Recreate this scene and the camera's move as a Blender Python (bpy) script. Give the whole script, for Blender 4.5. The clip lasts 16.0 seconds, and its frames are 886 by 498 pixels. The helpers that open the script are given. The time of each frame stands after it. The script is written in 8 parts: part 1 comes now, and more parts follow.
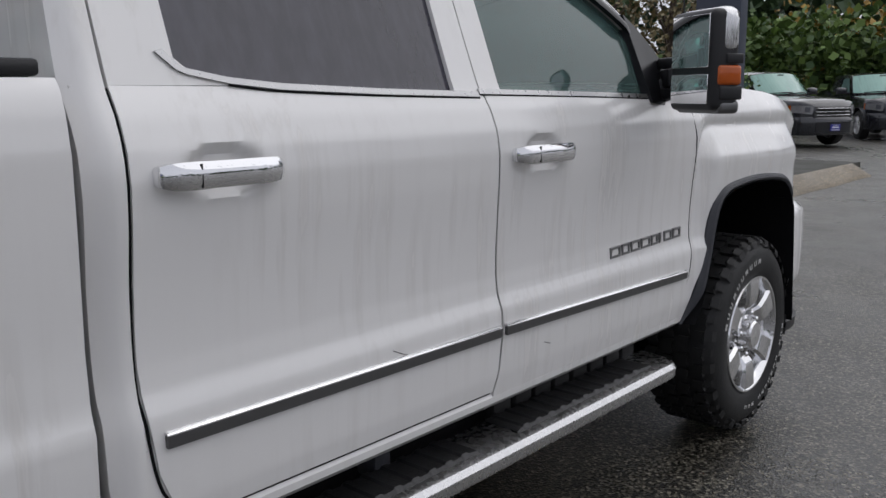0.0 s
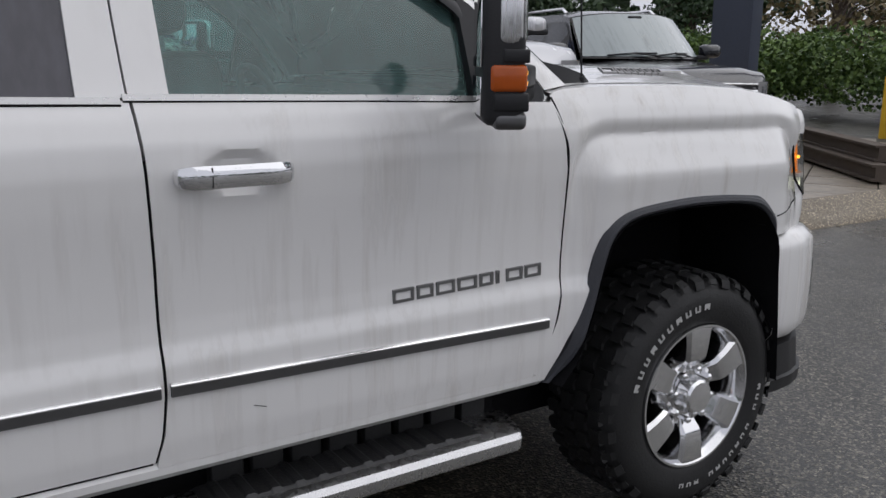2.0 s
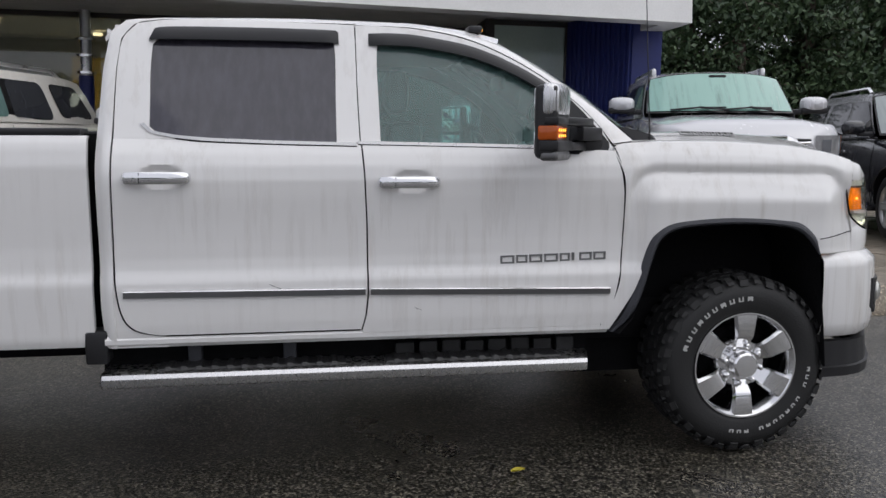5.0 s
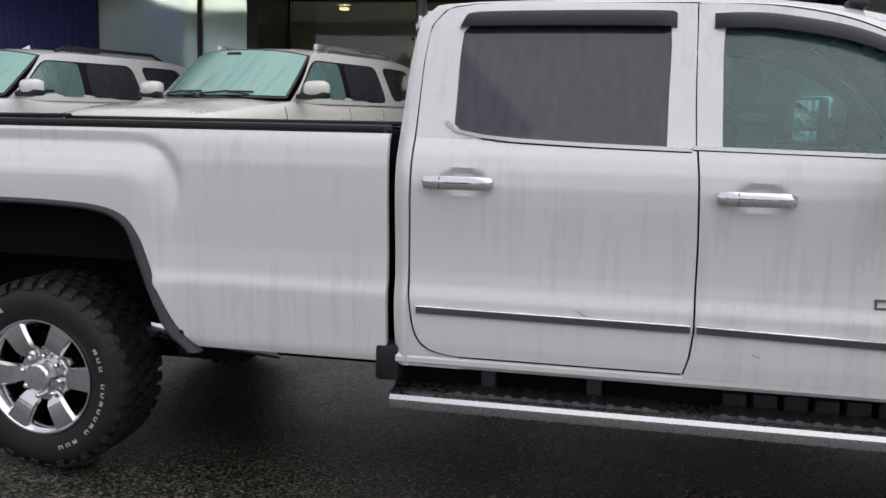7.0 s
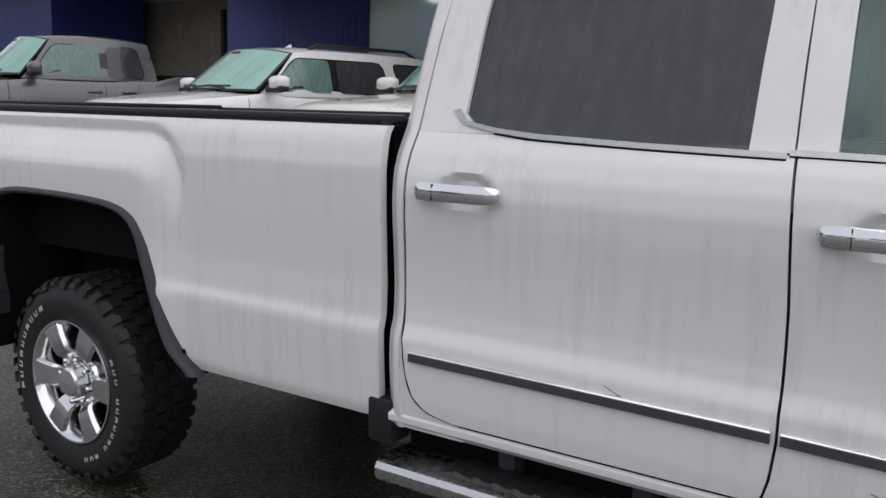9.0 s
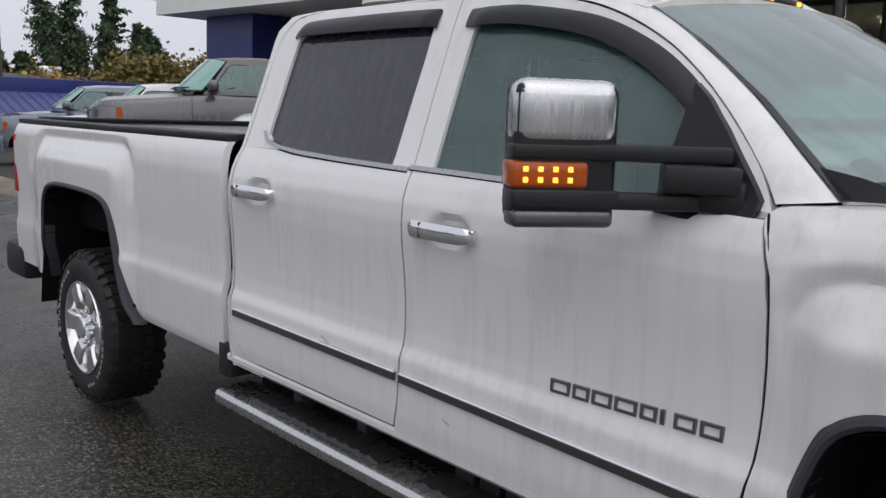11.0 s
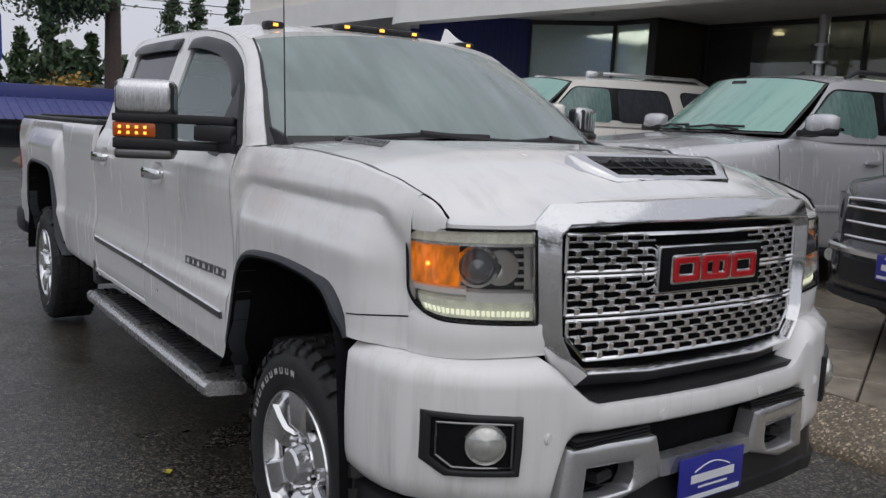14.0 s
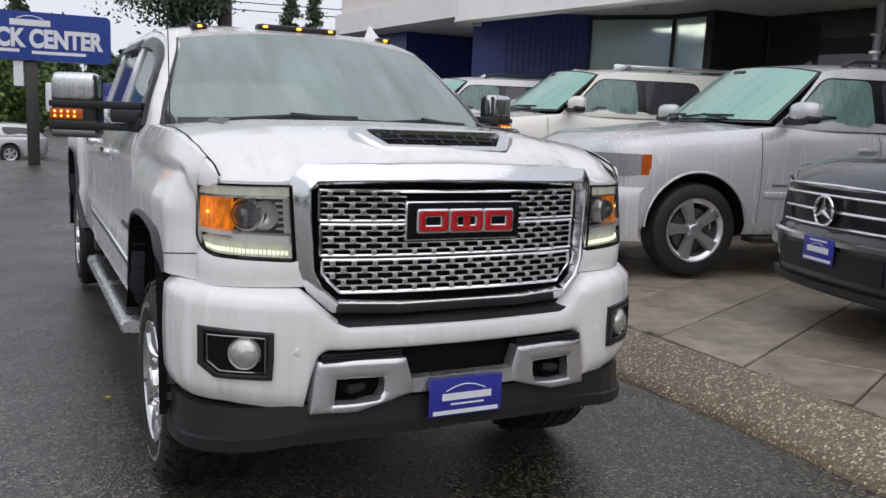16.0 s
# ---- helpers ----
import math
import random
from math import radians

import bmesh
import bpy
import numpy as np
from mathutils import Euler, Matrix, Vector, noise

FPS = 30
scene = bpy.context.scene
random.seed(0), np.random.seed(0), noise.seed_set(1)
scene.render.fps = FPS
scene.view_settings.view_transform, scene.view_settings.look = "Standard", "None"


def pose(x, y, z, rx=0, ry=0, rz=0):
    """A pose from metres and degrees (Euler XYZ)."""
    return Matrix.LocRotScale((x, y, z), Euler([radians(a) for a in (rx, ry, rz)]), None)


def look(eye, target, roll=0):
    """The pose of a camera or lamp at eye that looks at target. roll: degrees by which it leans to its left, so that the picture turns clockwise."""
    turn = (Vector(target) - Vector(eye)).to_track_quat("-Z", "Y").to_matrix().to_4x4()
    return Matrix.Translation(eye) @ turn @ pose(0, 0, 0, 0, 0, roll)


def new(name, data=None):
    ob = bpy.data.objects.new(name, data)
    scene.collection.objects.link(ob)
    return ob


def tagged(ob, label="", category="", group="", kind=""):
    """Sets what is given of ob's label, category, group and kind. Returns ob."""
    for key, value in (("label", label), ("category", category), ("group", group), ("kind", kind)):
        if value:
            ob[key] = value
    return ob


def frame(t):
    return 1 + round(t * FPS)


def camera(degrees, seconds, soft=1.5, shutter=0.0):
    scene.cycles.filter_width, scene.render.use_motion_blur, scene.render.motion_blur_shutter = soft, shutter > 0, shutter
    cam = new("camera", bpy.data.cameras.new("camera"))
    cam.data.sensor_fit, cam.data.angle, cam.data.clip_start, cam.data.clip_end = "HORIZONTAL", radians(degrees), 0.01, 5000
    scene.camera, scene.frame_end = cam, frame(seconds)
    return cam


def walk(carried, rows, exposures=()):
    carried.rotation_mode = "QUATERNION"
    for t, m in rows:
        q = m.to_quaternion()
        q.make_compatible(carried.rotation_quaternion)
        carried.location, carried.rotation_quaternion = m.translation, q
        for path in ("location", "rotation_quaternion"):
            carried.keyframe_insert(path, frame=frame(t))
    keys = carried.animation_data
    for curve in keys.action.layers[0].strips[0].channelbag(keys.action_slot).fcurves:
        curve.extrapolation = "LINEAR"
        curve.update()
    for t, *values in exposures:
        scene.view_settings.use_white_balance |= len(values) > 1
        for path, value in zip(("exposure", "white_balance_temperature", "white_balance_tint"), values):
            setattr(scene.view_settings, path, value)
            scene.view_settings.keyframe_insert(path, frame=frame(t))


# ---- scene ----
cam = camera(54.6, 16.0)
PATH = [
    (0, (-3.474, -2.306, 1.422), (-2.002, -1.0, 1.065), -0.5),
    (0.5, (-3.114, -2.393, 1.438), (-1.685, -1.046, 1.06), -0.3),
    (1, (-2.766, -2.47, 1.436), (-1.44, -1.02, 1.067), -0.8),
    (1.5, (-2.403, -2.588, 1.441), (-1.187, -1.045, 1.066), -0.8),
    (2, (-2.176, -2.746, 1.512), (-1.111, -1.111, 1.074), 0.4),
    (2.5, (-2.186, -3.117, 1.505), (-1.266, -1.387, 1.103), -0.1),
    (3, (-2.164, -3.558, 1.508), (-1.368, -1.762, 1.131), -0.4),
    (5.5, (-1.948, -4.585, 1.433), (-1.812, -2.604, 1.189), 0.5),
    (6, (-1.993, -4.482, 1.467), (-2.053, -2.501, 1.195), 0.8),
    (6.5, (-2.025, -4.263, 1.493), (-2.27, -2.298, 1.21), 0.9),
    (7, (-1.971, -3.984, 1.522), (-2.386, -2.052, 1.214), 1.0),
    (7.5, (-1.929, -3.65, 1.503), (-2.568, -1.781, 1.19), 1.2),
    (8, (-1.827, -3.316, 1.503), (-2.698, -1.543, 1.191), 1.4),
    (8.5, (-1.638, -3.066, 1.492), (-2.612, -1.348, 1.175), 1.4),
    (11, (0.184, -2.556, 1.578), (-1.27, -1.218, 1.272), 1.9),
    (11.5, (0.599, -2.529, 1.559), (-0.876, -1.211, 1.262), 2.1),
    (12, (0.988, -2.48, 1.573), (-0.513, -1.192, 1.28), 2.0),
    (12.5, (1.395, -2.386, 1.565), (-0.127, -1.122, 1.273), 2.2),
    (13, (1.752, -2.318, 1.551), (0.206, -1.083, 1.264), 2.2),
    (13.5, (2.098, -2.194, 1.529), (0.516, -1.004, 1.244), 2.3),
    (14, (2.455, -2.106, 1.528), (0.827, -0.979, 1.247), 2.5),
    (14.5, (2.788, -2.058, 1.542), (1.097, -1.03, 1.254), 2.4),
    (15, (3.05, -1.98, 1.459), (1.329, -1.004, 1.168), 2.2),
    (15.5, (3.404, -1.799, 1.498), (1.662, -0.862, 1.204), 2.2),
    (16, (3.521, -1.441, 1.502), (1.755, -0.55, 1.206), 2.2),
]
walk(cam, [(t, look(eye, target, roll)) for t, eye, target, roll in PATH],
     exposures=[(0.0, 0.15), (1.5, 0.15), (3.0, 0.27), (5.5, 0.40), (7.0, 0.40), (8.5, 0.36), (11.0, 0.27), (12.5, 0.12), (13.5, 0.04), (14.5, 0.23), (16.0, 0.48)])

# ---- sky and light ----
world = bpy.data.worlds.new("overcast_sky")
scene.world = world
world.use_nodes = True
wn = world.node_tree.nodes
wl = world.node_tree.links
sky = wn.new("ShaderNodeTexSky")
sky.sky_type = "NISHITA"
sky.sun_disc = False
sky.sun_elevation, sky.sun_rotation = radians(60), radians(113)
sky.dust_density, sky.air_density, sky.ozone_density = 3.0, 1.0, 1.0
pale = wn.new("ShaderNodeHueSaturation")
pale.inputs["Saturation"].default_value = 0.2
wl.new(sky.outputs[0], pale.inputs["Color"])
# an even deck of cloud over most of the sky's own light
deck = wn.new("ShaderNodeMix")
deck.data_type = "RGBA"
deck.inputs[0].default_value = 0.80
deck.inputs[7].default_value = (5.56, 5.70, 6.46, 1)
wl.new(pale.outputs[0], deck.inputs[6])
wl.new(deck.outputs[2], wn["Background"].inputs["Color"])
wn["Background"].inputs["Strength"].default_value = 0.11
sun = new("sun", bpy.data.lights.new("sun", "SUN"))
sun.data.energy, sun.data.angle, sun.data.color = 0.75, radians(100), (1.0, 0.98, 0.95)
sun.matrix_world = look((0, 0, 30), (-16, 7, 0))
scene.view_settings.exposure = 0.42


# ---- materials ----
def nodes_of(name):
    m = bpy.data.materials.new(name)
    m.use_nodes = True
    return m, m.node_tree.nodes, m.node_tree.links, m.node_tree.nodes["Principled BSDF"]


def noise_of(n, l, scale, detail=4.0, stretch=(1, 1, 1), kind="Object", rough=0.55):
    tc, mp, nz = n.new("ShaderNodeTexCoord"), n.new("ShaderNodeMapping"), n.new("ShaderNodeTexNoise")
    mp.inputs["Scale"].default_value = stretch
    nz.inputs["Scale"].default_value, nz.inputs["Detail"].default_value = scale, detail
    nz.inputs["Roughness"].default_value = rough
    l.new(tc.outputs[kind], mp.inputs[0])
    l.new(mp.outputs[0], nz.inputs["Vector"])
    return nz


def ramp_of(n, l, src, stops):
    r = n.new("ShaderNodeValToRGB")
    el = r.color_ramp.elements
    while len(el) < len(stops):
        el.new(0.5)
    for e, (p, c) in zip(el, stops):
        e.position = p
        e.color = (*c, 1) if not isinstance(c, (int, float)) else (c, c, c, 1)
    l.new(src, r.inputs[0])
    return r


def plain(name, colour, rough=0.5, metal=0.0, grain=60.0, vary=0.12, bump=0.0, coat=0.0, big=2.5, spec=0.5):
    """A surface with a fine grain and broad patches of wear."""
    m, n, l, b = nodes_of(name)
    fine, broad = noise_of(n, l, grain), noise_of(n, l, big, 3.0)
    add = n.new("ShaderNodeMath")
    add.operation = "ADD"
    l.new(fine.outputs[0], add.inputs[0])
    l.new(broad.outputs[0], add.inputs[1])
    lo, hi = [c * (1 - vary) for c in colour], [min(1, c * (1 + vary)) for c in colour]
    half = n.new("ShaderNodeMath")
    half.operation = "MULTIPLY"
    half.inputs[1].default_value = 0.5
    l.new(add.outputs[0], half.inputs[0])
    r = ramp_of(n, l, half.outputs[0], [(0.3, lo), (0.7, hi)])
    l.new(r.outputs[0], b.inputs["Base Color"])
    rr = ramp_of(n, l, broad.outputs[0], [(0.3, max(0.02, rough * 0.8)), (0.7, min(1, rough * 1.2))])
    l.new(rr.outputs[0], b.inputs["Roughness"])
    b.inputs["Metallic"].default_value = metal
    b.inputs["Coat Weight"].default_value = coat
    b.inputs["Specular IOR Level"].default_value = spec
    b.inputs["Coat Roughness"].default_value = 0.06
    if bump:
        bp = n.new("ShaderNodeBump")
        bp.inputs["Strength"].default_value, bp.inputs["Distance"].default_value = bump, 0.01
        l.new(fine.outputs[0], bp.inputs["Height"])
        l.new(bp.outputs[0], b.inputs["Normal"])
    return m


def paint(name, colour, dirt, streak=0.5, flake=0.0, run_along=(2.2, 2.2, 0.10)):
    """Car paint with rain streaks of road film and a clear coat."""
    m, n, l, b = nodes_of(name)
    run = noise_of(n, l, 11.0, 5.0, run_along)
    film = noise_of(n, l, 1.3, 4.0)
    mul = n.new("ShaderNodeMath")
    mul.operation = "MULTIPLY"
    r1 = ramp_of(n, l, run.outputs[0], [(0.49, 0.0), (0.72, 1.0)])
    r2 = ramp_of(n, l, film.outputs[0], [(0.40, 0.06), (0.64, 1.0)])
    l.new(r1.outputs[0], mul.inputs[0])
    l.new(r2.outputs[0], mul.inputs[1])
    sc = n.new("ShaderNodeMath")
    sc.operation = "MULTIPLY"
    sc.inputs[1].default_value = streak
    l.new(mul.outputs[0], sc.inputs[0])
    mix = n.new("ShaderNodeMix")
    mix.data_type = "RGBA"
    mix.inputs[6].default_value, mix.inputs[7].default_value = (*colour, 1), (*dirt, 1)
    l.new(sc.outputs[0], mix.inputs[0])
    l.new(mix.outputs[2], b.inputs["Base Color"])
    rr = ramp_of(n, l, mul.outputs[0], [(0.0, 0.22), (1.0, 0.42)])
    l.new(rr.outputs[0], b.inputs["Roughness"])
    b.inputs["Metallic"].default_value = flake
    b.inputs["Coat Weight"].default_value, b.inputs["Coat Roughness"].default_value = 0.8, 0.09
    return m


def glass(name, tint, clear, rough=0.03, wet=0.0, run_along=(2.0, 2.0, 0.12)):
    """A tinted pane: see-through by its tint, with the gloss of glass and, where wet, a film of drops whose pale colour
    also stands in for reflected sky.
    """
    m, n, l, b = nodes_of(name)
    tr, gl, fr, mx = n.new("ShaderNodeBsdfTransparent"), n.new("ShaderNodeBsdfGlossy"), n.new("ShaderNodeFresnel"), n.new("ShaderNodeMixShader")
    tr.inputs[0].default_value = (*[c * clear for c in tint], 1)
    gl.inputs["Roughness"].default_value = rough
    fr.inputs["IOR"].default_value = 1.7
    l.new(fr.outputs[0], mx.inputs[0])
    body = tr.outputs[0]
    if wet:
        df, m2 = n.new("ShaderNodeBsdfDiffuse"), n.new("ShaderNodeMixShader")
        df.inputs[0].default_value = (*[min(1, c * 0.8) for c in tint], 1)
        run = noise_of(n, l, 14.0, 5.0, run_along)
        r = ramp_of(n, l, run.outputs[0], [(0.38, wet * 0.74), (0.72, wet * 1.12)])
        l.new(r.outputs[0], m2.inputs[0])
        l.new(tr.outputs[0], m2.inputs[1])
        l.new(df.outputs[0], m2.inputs[2])
        body = m2.outputs[0]
    l.new(body, mx.inputs[1])
    l.new(gl.outputs[0], mx.inputs[2])
    l.new(mx.outputs[0], n["Material Output"].inputs[0])
    return m


def lit(name, colour, strength):
    m, n, l, b = nodes_of(name)
    b.inputs["Base Color"].default_value = (*colour, 1)
    b.inputs["Emission Color"].default_value = (*colour, 1)
    b.inputs["Emission Strength"].default_value = strength
    return m


def lamp_cells(name, colour, strength, patch=0.8):
    """A moulded lens whose cells catch the bulb behind it."""
    m, n, l, b = nodes_of(name)
    v, tc = n.new("ShaderNodeTexVoronoi"), n.new("ShaderNodeTexCoord")
    v.inputs["Scale"].default_value = 210.0
    l.new(tc.outputs["Object"], v.inputs["Vector"])
    r = ramp_of(n, l, v.outputs["Distance"], [(0.0, tuple(min(1, c * 1.1) for c in colour)), (0.7, tuple(c * 0.86 for c in colour))])
    rib = noise_of(n, l, 34.0, 2.0, (1, 1, 0.45))
    glow = ramp_of(n, l, rib.outputs[0], [(0.36, patch), (0.66, 1.0)])
    both = n.new("ShaderNodeMix")
    both.data_type, both.blend_type = "RGBA", "MULTIPLY"
    both.inputs[0].default_value = 1.0
    l.new(r.outputs[0], both.inputs[6])
    l.new(glow.outputs[0], both.inputs[7])
    l.new(both.outputs[2], b.inputs["Base Color"])
    l.new(both.outputs[2], b.inputs["Emission Color"])
    b.inputs["Emission Strength"].default_value = strength
    b.inputs["Roughness"].default_value = 0.15
    bp = n.new("ShaderNodeBump")
    bp.inputs["Strength"].default_value, bp.inputs["Distance"].default_value = 0.25, 0.003
    l.new(v.outputs["Distance"], bp.inputs["Height"])
    l.new(bp.outputs[0], b.inputs["Normal"])
    return m


def chrome_of(name, value=0.75, rough=0.08, drops=0.0, run_along=(1, 1, 1)):
    m, n, l, b = nodes_of(name)
    b.inputs["Metallic"].default_value = 1.0
    nz = noise_of(n, l, 45.0, 3.0, run_along)
    r = ramp_of(n, l, nz.outputs[0], [(0.35, rough), (0.7, rough * 1.6)])
    l.new(r.outputs[0], b.inputs["Roughness"])
    b.inputs["Base Color"].default_value = (value, value, value * 1.01, 1)
    if drops:
        v = n.new("ShaderNodeTexVoronoi")
        v.inputs["Scale"].default_value = 110.0
        tc = n.new("ShaderNodeTexCoord")
        l.new(tc.outputs["Object"], v.inputs["Vector"])
        rd = ramp_of(n, l, v.outputs["Distance"], [(0.15, 1.0), (0.3, 0.0)])
        bp = n.new("ShaderNodeBump")
        bp.inputs["Strength"].default_value, bp.inputs["Distance"].default_value = drops, 0.002
        l.new(rd.outputs[0], bp.inputs["Height"])
        l.new(bp.outputs[0], b.inputs["Normal"])
    return m


def wet_ground(name, stone, tar, wetness, grit=120.0, relief=0.3, gloss=0.5):
    """Worn asphalt, wet: stones in tar, damp patches that shine."""
    m, n, l, b = nodes_of(name)
    tc = n.new("ShaderNodeTexCoord")
    v = n.new("ShaderNodeTexVoronoi")
    v.inputs["Scale"].default_value = grit
    l.new(tc.outputs["Object"], v.inputs["Vector"])
    chip = ramp_of(n, l, v.outputs["Color"], [(0.46, tar), (0.74, stone), (0.95, tuple(min(1, c * 2.8) for c in stone))])
    broad = noise_of(n, l, 0.5, 5.0)
    shade = ramp_of(n, l, broad.outputs[0], [(0.3, 0.75), (0.7, 1.15)])
    mul = n.new("ShaderNodeMix")
    mul.data_type, mul.blend_type = "RGBA", "MULTIPLY"
    mul.inputs[0].default_value = 1.0
    l.new(chip.outputs[0], mul.inputs[6])
    l.new(shade.outputs[0], mul.inputs[7])
    l.new(mul.outputs[2], b.inputs["Base Color"])
    damp = noise_of(n, l, 0.9, 6.0)
    b.inputs["Specular IOR Level"].default_value = gloss
    rr = ramp_of(n, l, damp.outputs[0], [(0.36, wetness), (0.66, wetness + 0.22)])
    l.new(rr.outputs[0], b.inputs["Roughness"])
    bp = n.new("ShaderNodeBump")
    bp.inputs["Strength"].default_value, bp.inputs["Distance"].default_value = relief, 0.005
    l.new(v.outputs["Distance"], bp.inputs["Height"])
    l.new(bp.outputs[0], b.inputs["Normal"])
    return m


WHITE = paint("white_pearl_paint", (0.80, 0.79, 0.78), (0.46, 0.43, 0.39), 0.62)
WHITEHOOD = paint("white_paint_with_rain_runs", (0.80, 0.79, 0.78), (0.36, 0.355, 0.345), 0.85, 0.0, (0.55, 1.7, 0.6))
CREAM = paint("cream_white_paint", (0.78, 0.75, 0.69), (0.5, 0.47, 0.42), 0.3)
SILVER = paint("silver_paint", (0.56, 0.56, 0.58), (0.40, 0.39, 0.38), 0.12, 0.25)
BLACKP = paint("black_paint", (0.012, 0.013, 0.018), (0.04, 0.04, 0.045), 0.4)
GREYP = paint("grey_paint", (0.12, 0.12, 0.125), (0.16, 0.155, 0.15), 0.4, 0.3)
BLUEGREY = paint("blue_grey_paint", (0.16, 0.19, 0.23), (0.2, 0.2, 0.2), 0.4, 0.3)
CHROME = chrome_of("chrome", 0.80, 0.05, 0.12)
WETCHROME = chrome_of("rain_wet_chrome", 0.66, 0.20, 0.0, (1.6, 1.6, 0.08))
POLISH = chrome_of("polished_alloy", 0.72, 0.09)
STEEL = chrome_of("brushed_steel", 0.84, 0.14)
BOARDSTEEL = chrome_of("wet_brushed_steel", 0.60, 0.22)
GRILLECHROME = chrome_of("rain_spotted_chrome", 0.70, 0.09, 0.15)
GREYTRIM = chrome_of("grey_trim", 0.26, 0.3)
BELTTRIM = chrome_of("dull_bright_trim", 0.46, 0.25)
DARKTRIM = chrome_of("dark_satin_trim", 0.17, 0.32)
PLASTIC = plain("black_plastic", (0.018, 0.018, 0.020), 0.42, 0, 220, 0.25, 0.05, spec=0.35)
GLOSSBLACK = plain("gloss_black_plastic", (0.012, 0.012, 0.013), 0.18, 0, 50, 0.1)
FLAREP = plain("textured_grey_plastic", (0.045, 0.047, 0.055), 0.5, 0, 260, 0.2, 0.2, spec=0.35)
LINER = plain("black_lining", (0.008, 0.008, 0.009), 0.9, 0, 40, 0.3, 0.3, spec=0.1)
RUBBER = plain("black_rubber", (0.012, 0.012, 0.0125), 0.6, 0, 120, 0.3, 0.2)
RUBBERW = plain("wet_black_rubber", (0.02, 0.02, 0.021), 0.35, 0, 160, 0.3, 0.3)
WHITELET = plain("white_rubber", (0.46, 0.46, 0.45), 0.6, 0, 90, 0.12)
AMBER = plain("amber_lens", (0.45, 0.085, 0.008), 0.15, 0, 30, 0.15)
AMBERLIT = lamp_cells("lit_amber_lens", (0.92, 0.25, 0.006), 0.52, 0.40)
CLEARLIT = lamp_cells("lit_clear_lamp_moulding", (0.84, 0.85, 0.74), 0.15)
BULB = lit("amber_bulb", (1.0, 0.50, 0.06), 1.6)
LED = lit("amber_led", (1.0, 0.42, 0.05), 1.9)
REDLENS = plain("red_lens", (0.45, 0.012, 0.012), 0.15, 0, 30, 0.15)
REFLECTOR = chrome_of("lamp_reflector", 0.7, 0.15)
GLASS_F = glass("green_tinted_glass", (0.44, 0.74, 0.70), 0.98, 0.03, 0.20)
GLASS_D = glass("privacy_glass", (0.21, 0.20, 0.265), 0.30, 0.05, 0.32)
# the windscreen's mist also carries the brightness of reflected sky as colour
GLASS_W = glass("windscreen_glass", (0.62, 0.76, 0.73), 0.86, 0.03, 0.52, (0.08, 0.35, 0.08))
GLASS_L = glass("lamp_glass", (0.97, 0.97, 0.95), 0.98, 0.05)
MIRRORG = chrome_of("mirror_glass", 0.85, 0.02)
FOGGED = paint("fogged_green_windscreen", (0.23, 0.43, 0.365), (0.07, 0.17, 0.145), 0.95, 0.0, (0.12, 1.6, 0.12))
# opaque pane: the reflected sky's grey is painted into its colour
GREYSCREEN = paint("windscreen_with_painted_sky_reflection", (0.30, 0.34, 0.34), (0.10, 0.12, 0.12), 0.8, 0.0, (0.12, 1.6, 0.12))
# car panes: the diffuse film lightens them in place of reflected sky
DARKPANE = glass("dark_car_glass", (0.16, 0.17, 0.20), 0.25, 0.04, 0.35)
TEALPANE = glass("green_car_glass", (0.28, 0.46, 0.43), 0.5, 0.04, 0.62)
GREYSILVER = plain("satin_silver_plastic", (0.66, 0.66, 0.67), 0.30, 0.85, 120, 0.1)
FOGLENS = plain("fog_lamp_lens", (0.55, 0.55, 0.52), 0.08, 0.6, 40, 0.3)
LENS = plain("projector_glass", (0.10, 0.105, 0.12), 0.05, 0.1, 20, 0.1, 0, 1.0)
DRL = lit("daytime_diodes", (0.90, 0.92, 0.72), 0.75)
SMOKED = plain("smoked_acrylic", (0.012, 0.0125, 0.015), 0.34, 0, 90, 0.2, spec=0.32)
SILVERED = plain("silvered_plastic", (0.88, 0.88, 0.88), 0.2, 0.1, 60, 0.06)
LAMPGREY = plain("lamp_interior_grey", (0.60, 0.60, 0.59), 0.2, 0.4, 60, 0.12)
CARLAMP = plain("dull_lamp_glass", (0.30, 0.30, 0.31), 0.12, 0.3, 40, 0.3)
WARMLAMP = lit("warm_downlight", (1.0, 0.75, 0.45), 5.0)
NEON = lit("red_neon", (0.9, 0.08, 0.12), 1.2)
SEAT = plain("black_leather", (0.03, 0.03, 0.032), 0.5, 0, 90, 0.2, 0.1)
ROOFLINE = plain("grey_headlining", (0.22, 0.22, 0.21), 0.9, 0, 90, 0.1)
PLATEBLUE = plain("blue_plate", (0.03, 0.035, 0.30), 0.35, 0, 20, 0.1)
PRINTW = plain("white_print", (0.75, 0.76, 0.8), 0.5, 0, 20, 0.05)
REDENAMEL = plain("red_enamel", (0.42, 0.01, 0.015), 0.2, 0, 30, 0.1, 0, 0.6)
ASPHALT = wet_ground("wet_asphalt", (0.105, 0.096, 0.075), (0.006, 0.0058, 0.005), 0.25, 100.0, 0.50, 0.85)
AGGREGATE = wet_ground("exposed_aggregate", (0.25, 0.205, 0.14), (0.125, 0.098, 0.064), 0.34, 95.0, 0.4)
SLAB = plain("damp_concrete_slab", (0.28, 0.24, 0.19), 0.34, 0, 9, 0.6, 0.25, 0, 1.3)
JOINT = plain("dark_joint", (0.05, 0.05, 0.042), 0.8, 0, 30, 0.3)
STUCCO = plain("beige_stucco", (0.74, 0.70, 0.65), 0.85, 0, 70, 0.08, 0.2)
